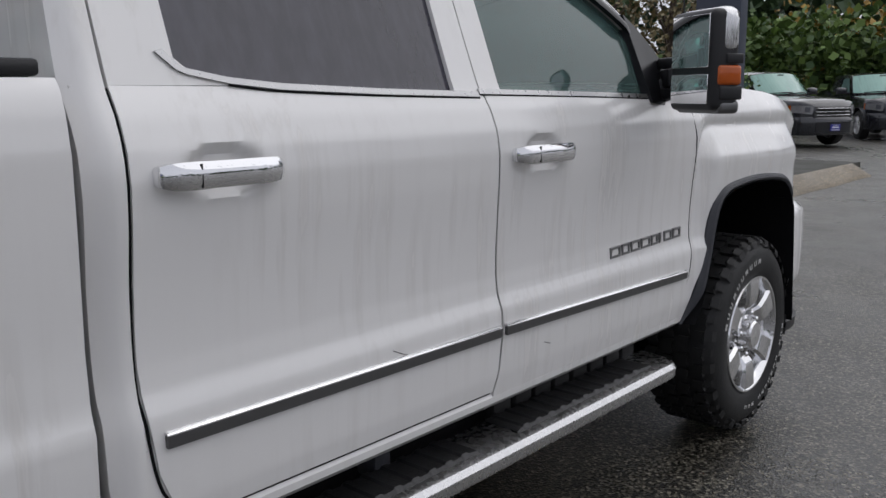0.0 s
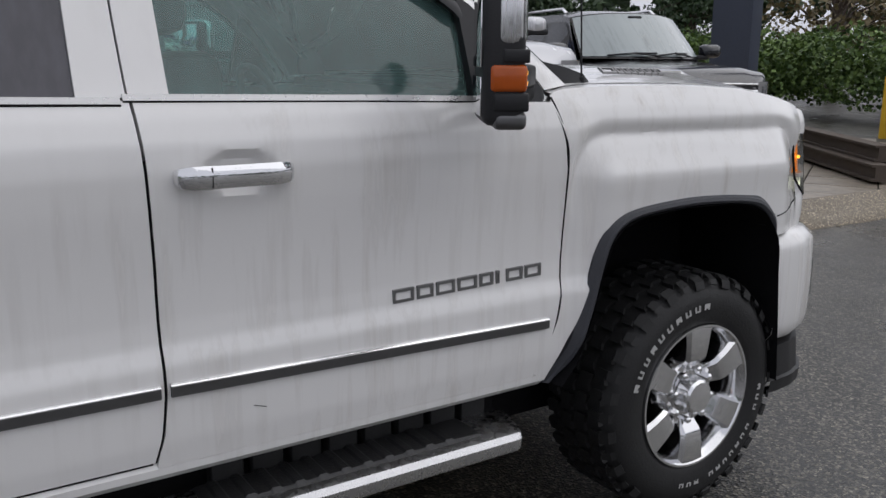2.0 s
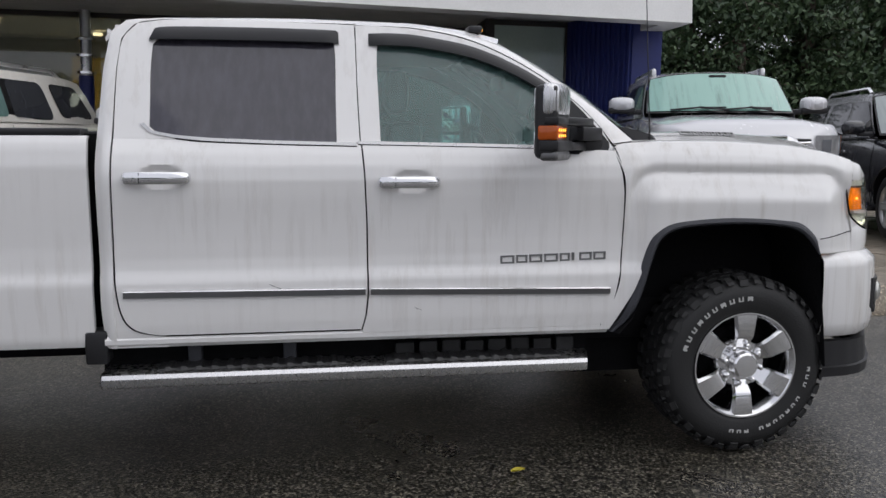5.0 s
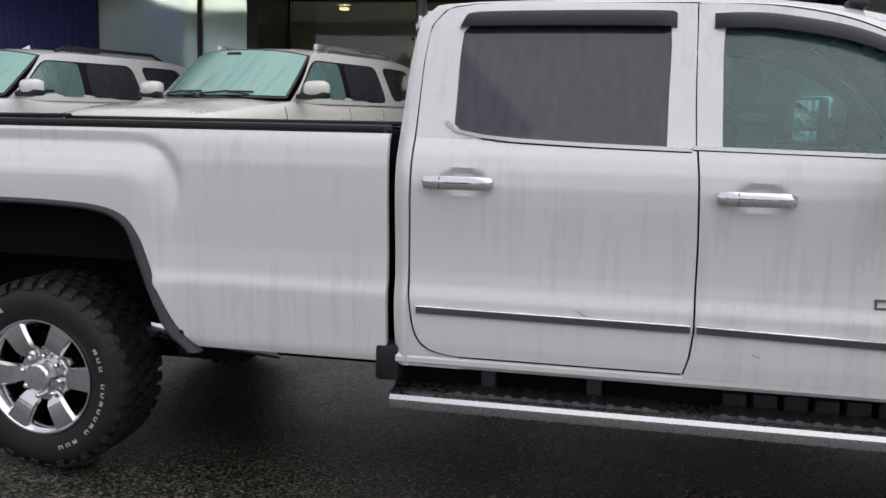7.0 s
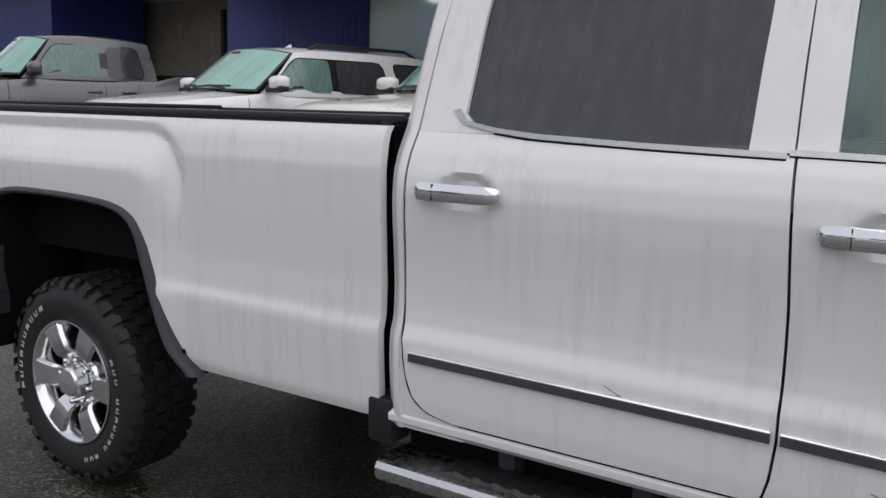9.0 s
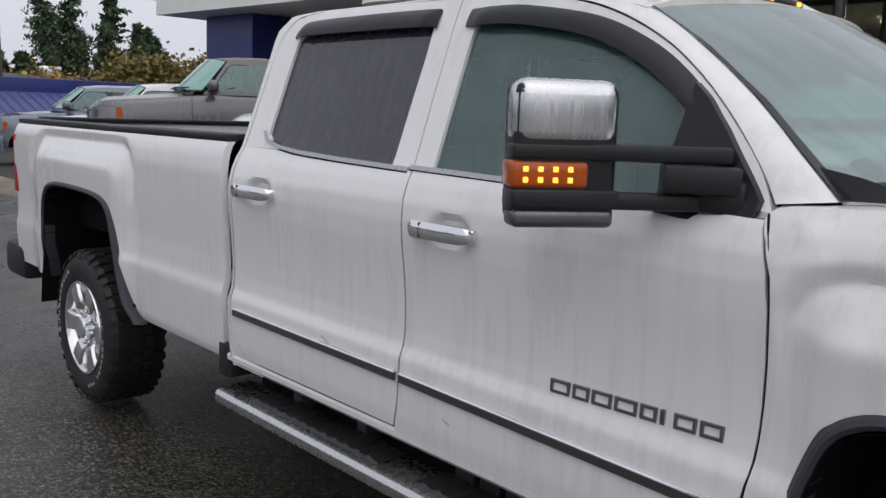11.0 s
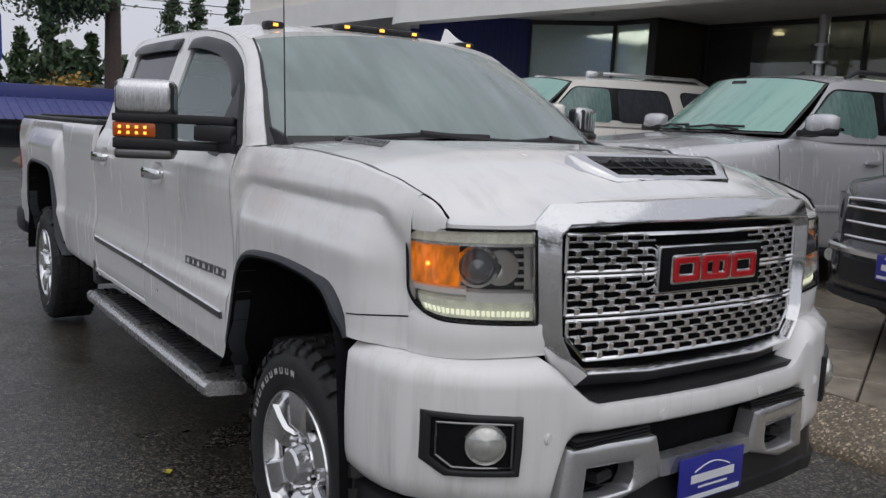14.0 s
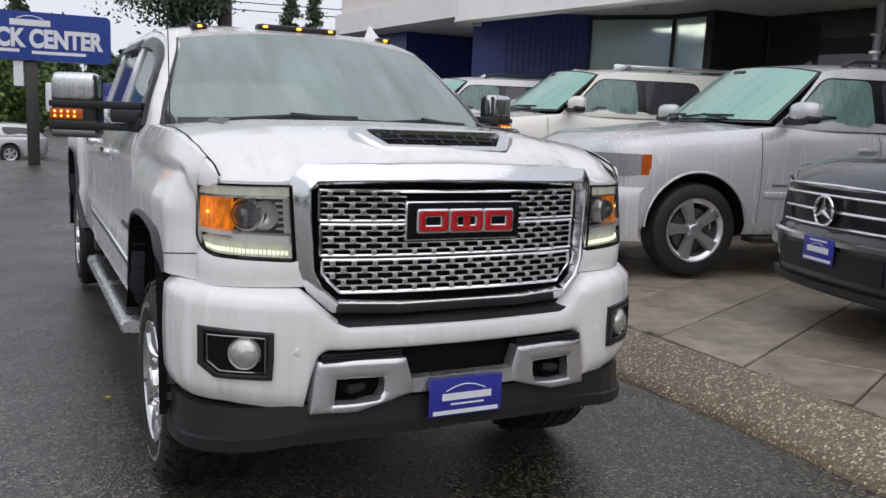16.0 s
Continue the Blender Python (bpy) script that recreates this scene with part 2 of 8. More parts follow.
FASCIA = plain("grey_fascia", (0.80, 0.79, 0.77), 0.7, 0, 40, 0.07)
SOFFIT = plain("pale_soffit", (0.78, 0.77, 0.75), 0.8, 0, 30, 0.15)
NAVY = plain("navy_metal_cladding", (0.028, 0.040, 0.185), 0.4, 0, 40, 0.15)
# film on the shop glass: dirt, plus a pale reflection put in as colour
SHOPGLASS = glass("shop_glass", (0.60, 0.65, 0.63), 0.80, 0.02, 0.14)
FROST = plain("pale_green_blind", (0.70, 0.84, 0.79), 0.2, 0, 20, 0.06, 0, 0.5)
FROST.node_tree.nodes["Principled BSDF"].inputs["Transmission Weight"].default_value = 0.45
FROST.node_tree.nodes["Principled BSDF"].inputs["IOR"].default_value = 1.3
FRAME = plain("bronze_window_frame", (0.035, 0.03, 0.028), 0.4, 0, 60, 0.2)
DARKROOM = plain("showroom_wall", (0.34, 0.30, 0.235), 0.8, 0, 10, 0.3)
SLATEPOST = plain("slate_blue_steel", (0.055, 0.066, 0.095), 0.5, 0, 30, 0.15)
TIMBER = plain("weathered_timber", (0.085, 0.065, 0.05), 0.8, 0, 60, 0.35, 0.4)
YELLOW = plain("yellow_bollard_paint", (0.70, 0.42, 0.02), 0.5, 0, 40, 0.15)
BARK = plain("bark", (0.075, 0.055, 0.042), 0.9, 0, 14, 0.4, 0.8)
ROOFBLUE = plain("blue_metal_roof", (0.075, 0.085, 0.24), 0.5, 0, 30, 0.12)
SIGNBLUE = plain("blue_sign_face", (0.012, 0.045, 0.27), 0.3, 0, 20, 0.06)
GREYWALL = plain("grey_boards", (0.22, 0.22, 0.22), 0.8, 0, 30, 0.15)


def leaves_of(name, dark, light):
    m, n, l, b = nodes_of(name)
    g = n.new("ShaderNodeNewGeometry")
    r = ramp_of(n, l, g.outputs["Random Per Island"], [(0.0, dark), (1.0, light)])
    l.new(r.outputs[0], b.inputs["Base Color"])
    b.inputs["Roughness"].default_value = 0.55
    return m


LEAF = leaves_of("hedge_leaves", (0.03, 0.07, 0.016), (0.16, 0.245, 0.055))
NEEDLE = leaves_of("conifer_needles", (0.018, 0.042, 0.018), (0.065, 0.105, 0.042))
YELLOWLEAF = leaves_of("autumn_leaves", (0.22, 0.12, 0.015), (0.42, 0.27, 0.05))
OLIVELEAF = leaves_of("olive_autumn_leaves", (0.09, 0.075, 0.016), (0.24, 0.18, 0.045))
BROWNLEAF = leaves_of("brown_autumn_leaves", (0.12, 0.09, 0.04), (0.2, 0.16, 0.07))


# ---- mesh helpers ----
def finish(name, bm, material, parent=None, label="", smooth=35, at=None):
    bmesh.ops.recalc_face_normals(bm, faces=bm.faces[:])
    me = bpy.data.meshes.new(name)
    bm.to_mesh(me)
    bm.free()
    for m in material if isinstance(material, (list, tuple)) else [material]:
        me.materials.append(m)
    if smooth:
        me.polygons.foreach_set("use_smooth", [True] * len(me.polygons))
        me.set_sharp_from_angle(angle=radians(smooth))
    ob = new(name, me)
    if parent:
        ob.parent = parent
    if at is not None:
        ob.matrix_local = at
    if label:
        ob["label"] = label
    return ob


def part(name, bm, material, parent, label="", smooth=35):
    return finish(name, bm, material, parent, label, smooth)


def box(bm, x0, x1, y0, y1, z0, z1, bevel=0.0, m=None, seg=2):
    r = bmesh.ops.create_cube(bm, size=1)
    vs = r["verts"]
    for v in vs:
        v.co = Vector(((x0 + x1) / 2 + v.co.x * (x1 - x0), (y0 + y1) / 2 + v.co.y * (y1 - y0), (z0 + z1) / 2 + v.co.z * (z1 - z0)))
    if bevel:
        es = list({e for v in vs for e in v.link_edges})
        r = bmesh.ops.bevel(bm, geom=es, offset=bevel, segments=seg, profile=0.5, affect="EDGES")
        vs = list({v for f in r["faces"] for v in f.verts} | {v for v in vs if v.is_valid})
    if m:
        bmesh.ops.transform(bm, matrix=m, verts=[v for v in vs if v.is_valid])
    return bm


def boxes(*rows, bevel=0.0):
    bm = bmesh.new()
    for r in rows:
        box(bm, *r, bevel=bevel)
    return bm


def grid(bm, rows, close_u=False, close_v=False, mat=0):
    """Faces over rows of points, each row of the same length."""
    vv = [[bm.verts.new(p) for p in row] for row in rows]
    nu, nv = len(vv), len(vv[0])
    for i in range(nu if close_u else nu - 1):
        for j in range(nv if close_v else nv - 1):
            q = [vv[i][j], vv[(i + 1) % nu][j], vv[(i + 1) % nu][(j + 1) % nv], vv[i][(j + 1) % nv]]
            q = list(dict.fromkeys(q))
            if len(q) > 2:
                try:
                    bm.faces.new(q).material_index = mat
                except ValueError:
                    pass
    return vv


def tube(bm, pts, r, seg=10, caps=True):
    pts = [Vector(p) for p in pts]
    rr = r if isinstance(r, (list, tuple)) else [r] * len(pts)
    rows = []
    for i, p in enumerate(pts):
        d = (pts[min(i + 1, len(pts) - 1)] - pts[max(i - 1, 0)]).normalized()
        a = d.orthogonal().normalized() if abs(d.z) > 0.95 else d.cross(Vector((0, 0, 1))).normalized()
        b = d.cross(a)
        rows.append([p + (a * math.cos(k * math.tau / seg) + b * math.sin(k * math.tau / seg)) * rr[i] for k in range(seg)])
    vv = grid(bm, rows, close_v=True)
    if caps:
        bm.faces.new(vv[0])
        bm.faces.new(vv[-1][::-1])
    return bm


def lathe(bm, prof, seg=48, cx=0.0, cz=0.0, mat=0):
    """A profile of (radius, y) turned about an axis along y through (cx, cz)."""
    rows = [[(cx + r * math.cos(k * math.tau / seg), y, cz + r * math.sin(k * math.tau / seg)) for k in range(seg)] for r, y in prof]
    return grid(bm, rows, close_v=True, mat=mat)


def resample(pts, n):
    pts = [Vector(p) for p in pts]
    d = [0.0]
    for a, b in zip(pts, pts[1:]):
        d.append(d[-1] + (b - a).length)
    out = []
    for k in range(n):
        t = d[-1] * k / (n - 1)
        i = max(j for j in range(len(d) - 1) if d[j] <= t + 1e-9)
        f = (t - d[i]) / max(1e-9, d[i + 1] - d[i])
        out.append(pts[i].lerp(pts[i + 1], min(1, f)))
    return out


def curve(pts, n=24):
    """A smooth run through the points (Catmull-Rom), n points long."""
    p = [Vector(q) for q in pts]
    p = [p[0] * 2 - p[1]] + p + [p[-1] * 2 - p[-2]]
    out = []
    for i in range(1, len(p) - 2):
        for k in range(12):
            t = k / 12
            out.append(0.5 * ((2 * p[i]) + (p[i + 1] - p[i - 1]) * t + (2 * p[i - 1] - 5 * p[i] + 4 * p[i + 1] - p[i + 2]) * t * t + (3 * p[i] - p[i - 1] - 3 * p[i + 1] + p[i + 2]) * t ** 3))
    out.append(p[-2])
    return resample(out, n)


def interp(table, x):
    if x <= table[0][0]:
        return table[0][1]
    for (a, va), (b, vb) in zip(table, table[1:]):
        if x <= b:
            return va + (vb - va) * (x - a) / (b - a)
    return table[-1][1]


def lip(bm, depth, axis=1, sign=1):
    """Turns the open border of a skin inwards, so that it has an edge of some thickness."""
    es = [e for e in bm.edges if e.is_boundary]
    r = bmesh.ops.extrude_edge_only(bm, edges=es)
    for v in r["geom"]:
        if isinstance(v, bmesh.types.BMVert):
            v.co[axis] += depth * sign


def thing(name, label, category, at=None, group="", kind=""):
    e = new(name)
    e.empty_display_size = 0.2
    if at is not None:
        e.matrix_world = at
    return tagged(e, label, category, group, kind)


def words(name, text, size, depth, material, parent, at, spread=1.0, bold=0.011):
    cu = bpy.data.curves.new(name, "FONT")
    cu.body, cu.size, cu.extrude, cu.space_character = text, size, depth, spread
    cu.offset = bold
    cu.materials.append(material)
    ob = new(name, cu)
    dg = bpy.context.evaluated_depsgraph_get()
    me = bpy.data.meshes.new_from_object(ob.evaluated_get(dg))
    bpy.data.objects.remove(ob)
    ob = new(name, me)
    ob.parent, ob.matrix_local = parent, at
    return ob


def step(x, a, b):
    t = max(0.0, min(1.0, (x - a) / (b - a)))
    return t * t * (3 - 2 * t)


# ---- ground ----
def ground_z(x):
    return -0.65 * step(-x, 21, 34)


def build_ground():
    bm = bmesh.new()
    xs = [-400, -150, -60, -40] + [-36 + 2 * i for i in range(8)] + [-20 + i for i in range(0, 46, 2)] + [35, 60, 150, 400]
    ys = [-400, -150, -60, -30, -15, -8, -4, -2, 0, 1.0, 1.6, 2.2, 4, 8, 15, 30, 60, 150, 400]
    grid(bm, [[(x, y, 0.012 * math.sin(x * 0.7) * math.sin(y * 0.5 + 1) * (1 if abs(x) < 50 and -20 < y < 1 else 0) - 0.012 + ground_z(x)) for y in ys] for x in xs])
    tagged(finish("ground", bm, ASPHALT, smooth=60), "dark wet asphalt car park with worn stone chippings", "asphalt", kind="structure")
    # sloped strip of exposed aggregate along the edge of the raised parking pad
    bm = bmesh.new()
    rows = []
    for i in range(86):
        x = -26 + i * 0.447
        w = 0.02 * math.sin(i * 1.3)
        rows.append([(x, 1.84 + w, -0.03), (x, 1.85 + w, 0.010), (x, 1.93, 0.062), (x, 2.04, 0.138), (x, 2.15, 0.196), (x, 2.16, 0.2), (x, 2.16, 0.1)])
    grid(bm, rows)
    tagged(finish("kerb", bm, AGGREGATE, smooth=60), "sloped kerb of brown exposed aggregate along the parking pad", "kerb", kind="structure")
    bed = finish("pavement", boxes((-26, 12.5, 2.164, 12.0, 0.0, 0.185)), JOINT, smooth=0)
    tagged(bed, "raised parking pad of damp concrete slabs with dark joints", "pavement", kind="structure")
    return bed


PAD = build_ground()


# ---- showroom building ----
def build_showroom():
    b = thing("showroom_building", "single-storey car showroom with grey overhanging fascia, navy cladding and dark glass", "building")
    # roof slab with fascia, rounded at its western corner
    bm = bmesh.new()
    ring = [(3.3, 7.0)] + [(-10.9 + 1.0 * math.cos(q), 6.0 + 0.9 - 0.9 * math.sin(q)) for q in [math.pi / 2 + k * math.pi / 16 for k in range(0, 9)]] + [(-11.9, 20), (3.3, 20)]
    lo = [bm.verts.new((x, y, 3.19)) for x, y in ring]
    hi = [bm.verts.new((x, y + (0.10 if y < 9 else 0), 4.10)) for x, y in ring]
    # the fascia hangs below the soffit like a deep rim
    inner = [(min(x, 2.95) if x > -10.9 else -10.9 + (x + 10.9) * 0.65, 6.9 + (y - 6.9) * 0.65 if y < 7 and x < -10.9 else (y + 0.35 if y < 9 else 19.7)) for x, y in ring]
    li, ui = [bm.verts.new((x, y, 3.19)) for x, y in inner], [bm.verts.new((x, y, 3.52)) for x, y in inner]
    bm.faces.new(ui)
    bm.faces.new(hi[::-1])
    n = len(ring)
    for i in range(n):
        j = (i + 1) % n
        for p, q in ((lo, hi), (li, lo), (ui, li)):
            bm.faces.new((p[i], p[j], q[j], q[i]))
    part("roof", bm, FASCIA, b, "pale grey overhanging roof fascia")
    part("soffit", boxes((-10.8, 2.9, 7.45, 15, 3.47, 3.515)), SOFFIT, b)
    for x in (-8.4, -4.0, 0.2):
        part("soffit_lamp", tube(bmesh.new(), [(x, 8.2, 3.40), (x, 8.2, 3.469)], 0.05, 14), STEEL, b)
    # upper storey block further along
    bm = boxes((-22.7, -12.2, 7.9, 20, 4.25, 9.5))
    part("upper_wall", bm, STUCCO, b, "beige concrete upper wall")
    bm = boxes((-22.7, -12.2, 7.7, 20, 3.65, 4.245))
    part("canopy", bm, FASCIA, b)
    for i in range(46):
        part("dentil", boxes((-22.5 + i * 0.22, -22.42 + i * 0.22, 7.87, 7.898, 4.90, 4.95)), GREYWALL, b, smooth=0)
    # navy clad piers, each turned to the entrance, with ribs on the broad face
    for ring in ([(-12.6, 11.2), (-11.65, 6.68), (-11.22, 7.11), (-10.34, 8.47), (-10.34, 11.2)], [(3.6, 11.2), (3.27, 7.95), (2.85, 8.05), (2.24, 9.45), (2.24, 11.2)]):
        bm = bmesh.new()
        lo, hi = [bm.verts.new((x, y, 0.0)) for x, y in ring], [bm.verts.new((x, y, 3.5)) for x, y in ring]
        for k in range(5):
            bm.faces.new((lo[k], lo[(k + 1) % 5], hi[(k + 1) % 5], hi[k]))
        bm.faces.new(hi)
        pier = part("pier", bm, NAVY, b, "navy blue ribbed metal cladding", 20)
        p, q = Vector((*ring[2], 0)), Vector((*ring[3], 0))
        d = (q - p).normalized()
        out = Vector((d.y, -d.x, 0)) * (1 if ring[2][0] < 0 else -1)
        bm = bmesh.new()
        for k in range(int((q - p).length / 0.11)):
            c = p + d * (0.06 + k * 0.11)
            m = Matrix(((d.x, out.x, 0, c.x), (d.y, out.y, 0, c.y), (0, 0, 1, 0), (0, 0, 0, 1)))
            box(bm, -0.022, 0.022, -0.002, 0.03, 0.0, 3.49, 0.008, m)
        tagged(part("cladding_ribs", bm, NAVY, pier, smooth=0), kind="stuff")
    part("pier", boxes((-21.6, -19.2, 8.6, 11, 0.0, 3.64)), NAVY, b, "navy blue metal cladding")
    # glazed front: frosted bays by the piers, a deep dark shop window between them
    part("low_wall", boxes((-8.0, 0.9, 10.62, 10.9, 0.2, 0.75)), STUCCO, b)
    part("back_wall", boxes((-10.3, 2.2, 15.0, 15.2, 0.2, 3.46)), DARKROOM, b)
    part("floor_slab", boxes((-10.3, 2.2, 10.95, 15.0, 0.2, 0.3)), DARKROOM, b)
    part("jamb", boxes((-8.18, -8.0, 9.38, 10.75, 0.2, 3.465)), FRAME, b, "bronze jamb beside the frosted bay")
    part("jamb", boxes((0.86, 0.98, 9.38, 10.75, 0.2, 3.465)), FRAME, b, "bronze jamb beside the frosted bay")
    for xs, y, frosted in (((-9.06, -8.182), 9.40, True), ((0.982, 2.235), 9.40, True), ((-7.998, -5.0, -2.4, -0.6, 0.858), 10.64, False)):
        for a, c in zip(xs, xs[1:]):
            w = finish("window", boxes((a, c - 0.002, y, y + 0.12, 0.20 if frosted else 0.76, 0.83)), FRAME, b, smooth=0)
            part("mullion", boxes((a, a + 0.03, y, y + 0.12, 0.831, 3.38)), FRAME, w, smooth=0)
            part("mullion", boxes((c - 0.03, c - 0.002, y, y + 0.12, 0.831, 3.38)), FRAME, w, smooth=0)
            part("head_rail", boxes((a, c - 0.002, y, y + 0.12, 3.381, 3.465)), FRAME, w, smooth=0)
            part("pane", boxes((a + 0.03, c - 0.03, y + 0.05, y + 0.07, 0.83, 3.38)), FROST if frosted else SHOPGLASS, w, "pale green frosted pane" if frosted else "", smooth=0)
    # the frosted bay's slanted pane, from the pier's corner to the straight pane
    p, q = Vector((-10.335, 8.50, 0)), Vector((-9.065, 9.42, 0))
    d = (q - p).normalized()
    m = Matrix(((d.x, -d.y, 0, p.x), (d.y, d.x, 0, p.y), (0, 0, 1, 0), (0, 0, 0, 1)))
    ln = (q - p).length
    w = finish("window", box(bmesh.new(), 0, ln, 0, 0.10, 0.20, 0.83, 0, m), FRAME, b, smooth=0)
    part("mullion", box(bmesh.new(), 0, 0.025, 0, 0.10, 0.831, 3.38, 0, m), FRAME, w, smooth=0)
    part("mullion", box(bmesh.new(), ln - 0.025, ln, 0, 0.10, 0.831, 3.38, 0, m), FRAME, w, smooth=0)
    part("head_rail", box(bmesh.new(), 0, ln, 0, 0.10, 3.381, 3.465, 0, m), FRAME, w, smooth=0)
    part("pane", box(bmesh.new(), 0.025, ln - 0.025, 0.04, 0.06, 0.83, 3.38, 0, m), FROST, w, "pale green frosted pane", smooth=0)
    # columns with collar rings
    x, y = -5.53, 10.38
    col = finish("column", tube(bmesh.new(), [(x, y, 0.55), (x, y, 3.465)], 0.085, 20), GREYSILVER, b)
    part("column_base", tube(bmesh.new(), [(x, y, 0.2), (x, y, 2.42)], 0.115, 20), NAVY, col)
    for z in (2.45, 2.72, 2.98):
        part("collar", tube(bmesh.new(), [(x, y, z), (x, y, z + 0.04)], 0.16, 20), STEEL, col)
    for k in range(6):
        x, y = -7.4 + k * 1.4, 11.9 + (k % 2) * 1.4
        part("downlight", tube(bmesh.new(), [(x, y, 3.38), (x, y, 3.43)], 0.09, 12), WARMLAMP, b)
    part("poster", boxes((-6.9, -5.6, 14.9, 14.98, 1.9, 3.1)), YELLOW, b)
    # ceiling lighting of the showroom, seen as lit downlights through the glass
    for x in (-9.2, -5.4, -1.6, 1.6):
        lamp = new("showroom_ceiling_light", bpy.data.lights.new("showroom_ceiling_light", "AREA"))
        lamp.data.shape, lamp.data.size, lamp.data.size_y = "RECTANGLE", 2.4, 1.6
        lamp.data.energy, lamp.data.color = 58.0, (1.0, 0.93, 0.82)
        lamp.matrix_world = pose(x, 12.2 if -8 < x < 0.9 else 10.7, 3.42)
    # recessed wing beyond the western pier
    part("wing_wall", boxes((-22.6, -12.45, 11.5, 12, 0.0, 3.64)), DARKROOM, b)
    for i in range(2):
        a = -16.9 + i * 2.2
        w = finish("window", boxes((a, a + 2.18, 11.35, 11.45, 0.42, 0.499)), FRAME, b, smooth=0)
        part("mullion", boxes((a, a + 0.1, 11.35, 11.45, 0.5, 3.4)), FRAME, w, smooth=0)
        part("mullion", boxes((a + 2.1, a + 2.18, 11.35, 11.45, 0.5, 3.4)), FRAME, w, smooth=0)
        part("pane", boxes((a + 0.1, a + 2.1, 11.39, 11.41, 0.5, 3.4)), SHOPGLASS, w, smooth=0)
    sign = part("lit_sign", boxes((-15.4, -14.4, 11.2, 11.25, 2.55, 2.85), bevel=0.01), SIGNBLUE, b, "small blue window sign with red lit letters")
    words("lettering", "OPEN", 0.30, 0.004, NEON, sign, pose(-15.3, 11.19, 2.60, 90, 0, 0))
    b.matrix_world = pose(-4, 9, 1.6, 0, 1.1, 0) @ pose(4, -9, -1.6)
    return b


build_showroom()


# ---- parked vehicles ----
def cut_arches(ob, wheels, r, half):
    """Cuts the wheel openings out of a body and lines them."""
    bm = bmesh.new()
    for wx, wz in wheels:
        vv = lathe(bm, [(r, -half), (r, half)], 36, wx, wz)
        bm.faces.new(vv[0][::-1])
        bm.faces.new(vv[1])
    bmesh.ops.recalc_face_normals(bm, faces=bm.faces[:])
    me = bpy.data.meshes.new("cutter")
    bm.to_mesh(me)
    bm.free()
    cutter = new("cutter", me)
    cutter.parent = ob.parent
    bpy.context.view_layer.update()
    mod = ob.modifiers.new("arches", "BOOLEAN")
    mod.operation, mod.solver, mod.object = "DIFFERENCE", "EXACT", cutter
    done = bpy.data.meshes.new_from_object(ob.evaluated_get(bpy.context.evaluated_depsgraph_get()))
    ob.modifiers.clear()
    ob.data = done
    bpy.data.objects.remove(cutter)
    if len(done.materials) < 2:
        done.materials.append(LINER)
    for f in done.polygons:
        c = f.center
        if any(abs(math.hypot(c.x - wx, c.z - wz) - r) < 0.02 and abs(f.normal.y) < 0.5 for wx, wz in wheels):
            f.material_index = 1
    done.set_sharp_from_angle(angle=radians(35))


def road_wheel(parent, x, y, side, r=0.39, rim=0.25, spokes=5, material=None):
    """A tyre with its rim, spokes and hub; side -1 faces -y."""
    m = material or GREYSILVER
    prof = [(rim, 0.0), (rim + 0.015, 0.015), (r * 0.86, 0.02), (r * 0.965, 0.0), (r, -0.03), (r, -0.2), (r * 0.965, -0.235), (rim, -0.24)]
    at = pose(x, y, r, 0, 0, 0 if side > 0 else 180)
    tyre = finish("wheel", bmesh_lathe(prof), RUBBER, parent, at=at)
    part("rim", bmesh_lathe([(rim + 0.006, 0.012), (rim - 0.01, 0.008), (rim - 0.035, -0.02), (rim - 0.04, -0.2)]), m, tyre)
    bm = bmesh.new()
    for k in range(spokes):
        a = k * math.tau / spokes
        rows = []
        for rr, wd, yy in ((0.03, 0.040, 0.004), (rim * 0.45, 0.044, 0.002), (rim * 0.8, 0.058, 0.006), (rim - 0.008, 0.072, 0.004)):
            c, s = math.cos(a), math.sin(a)
            rows.append([(rr * c - q * s, yy + d, rr * s + q * c) for q, d in ((-wd, -0.05), (-wd * 0.7, 0), (wd * 0.7, 0), (wd, -0.05))])
        grid(bm, rows)
    part("spokes", bm, m, tyre)
    part("hub", bmesh_lathe([(0.0001, 0.012), (0.045, 0.010), (0.055, 0.002), (0.075, -0.004), (0.08, -0.06)], 24), m, tyre)
    part("brake_disc", bmesh_lathe([(0.0001, -0.07), (rim * 0.7, -0.07), (rim * 0.72, -0.09), (rim - 0.045, -0.13)], 32), DARKTRIM, tyre)
    return tyre


def bmesh_lathe(prof, seg=40):
    bm = bmesh.new()
    lathe(bm, prof, seg)
    return bm


def body_plan(front, w):
    """Half width of a car's nose by its station, and the station by its half width."""
    x1, n = 0.30, 2.7
    span = front + 0.015 - x1

    def wide(x):
        return w if x <= x1 else w * max(0.0, 1 - ((x - x1) / span) ** n) ** (1 / n)

    def reach(y):
        return x1 + span * max(0.0, 1 - (abs(y) / w) ** n) ** (1 / n)
    return wide, reach


SIDE_SHAPE = [(0.0, 0.84), (0.03, 0.945), (0.12, 0.978), (0.26, 0.985), (0.36, 0.997), (0.52, 1.0), (0.66, 0.997), (0.78, 0.985), (0.88, 0.970), (0.95, 0.945)]


def rounded(pts, r, n=4):
    """A closed outline with its corners rounded."""
    out = []
    for k, p in enumerate(pts):
        p, a, b = Vector(p), Vector(pts[k - 1]), Vector(pts[(k + 1) % len(pts)])
        da, db = (a - p), (b - p)
        q = min(r, da.length * 0.45, db.length * 0.45)
        s, e = p + da.normalized() * q, p + db.normalized() * q
        for i in range(n + 1):
            f = i / n
            out.append(tuple(s * (1 - f) ** 2 + p * 2 * f * (1 - f) + e * f * f))
    return out


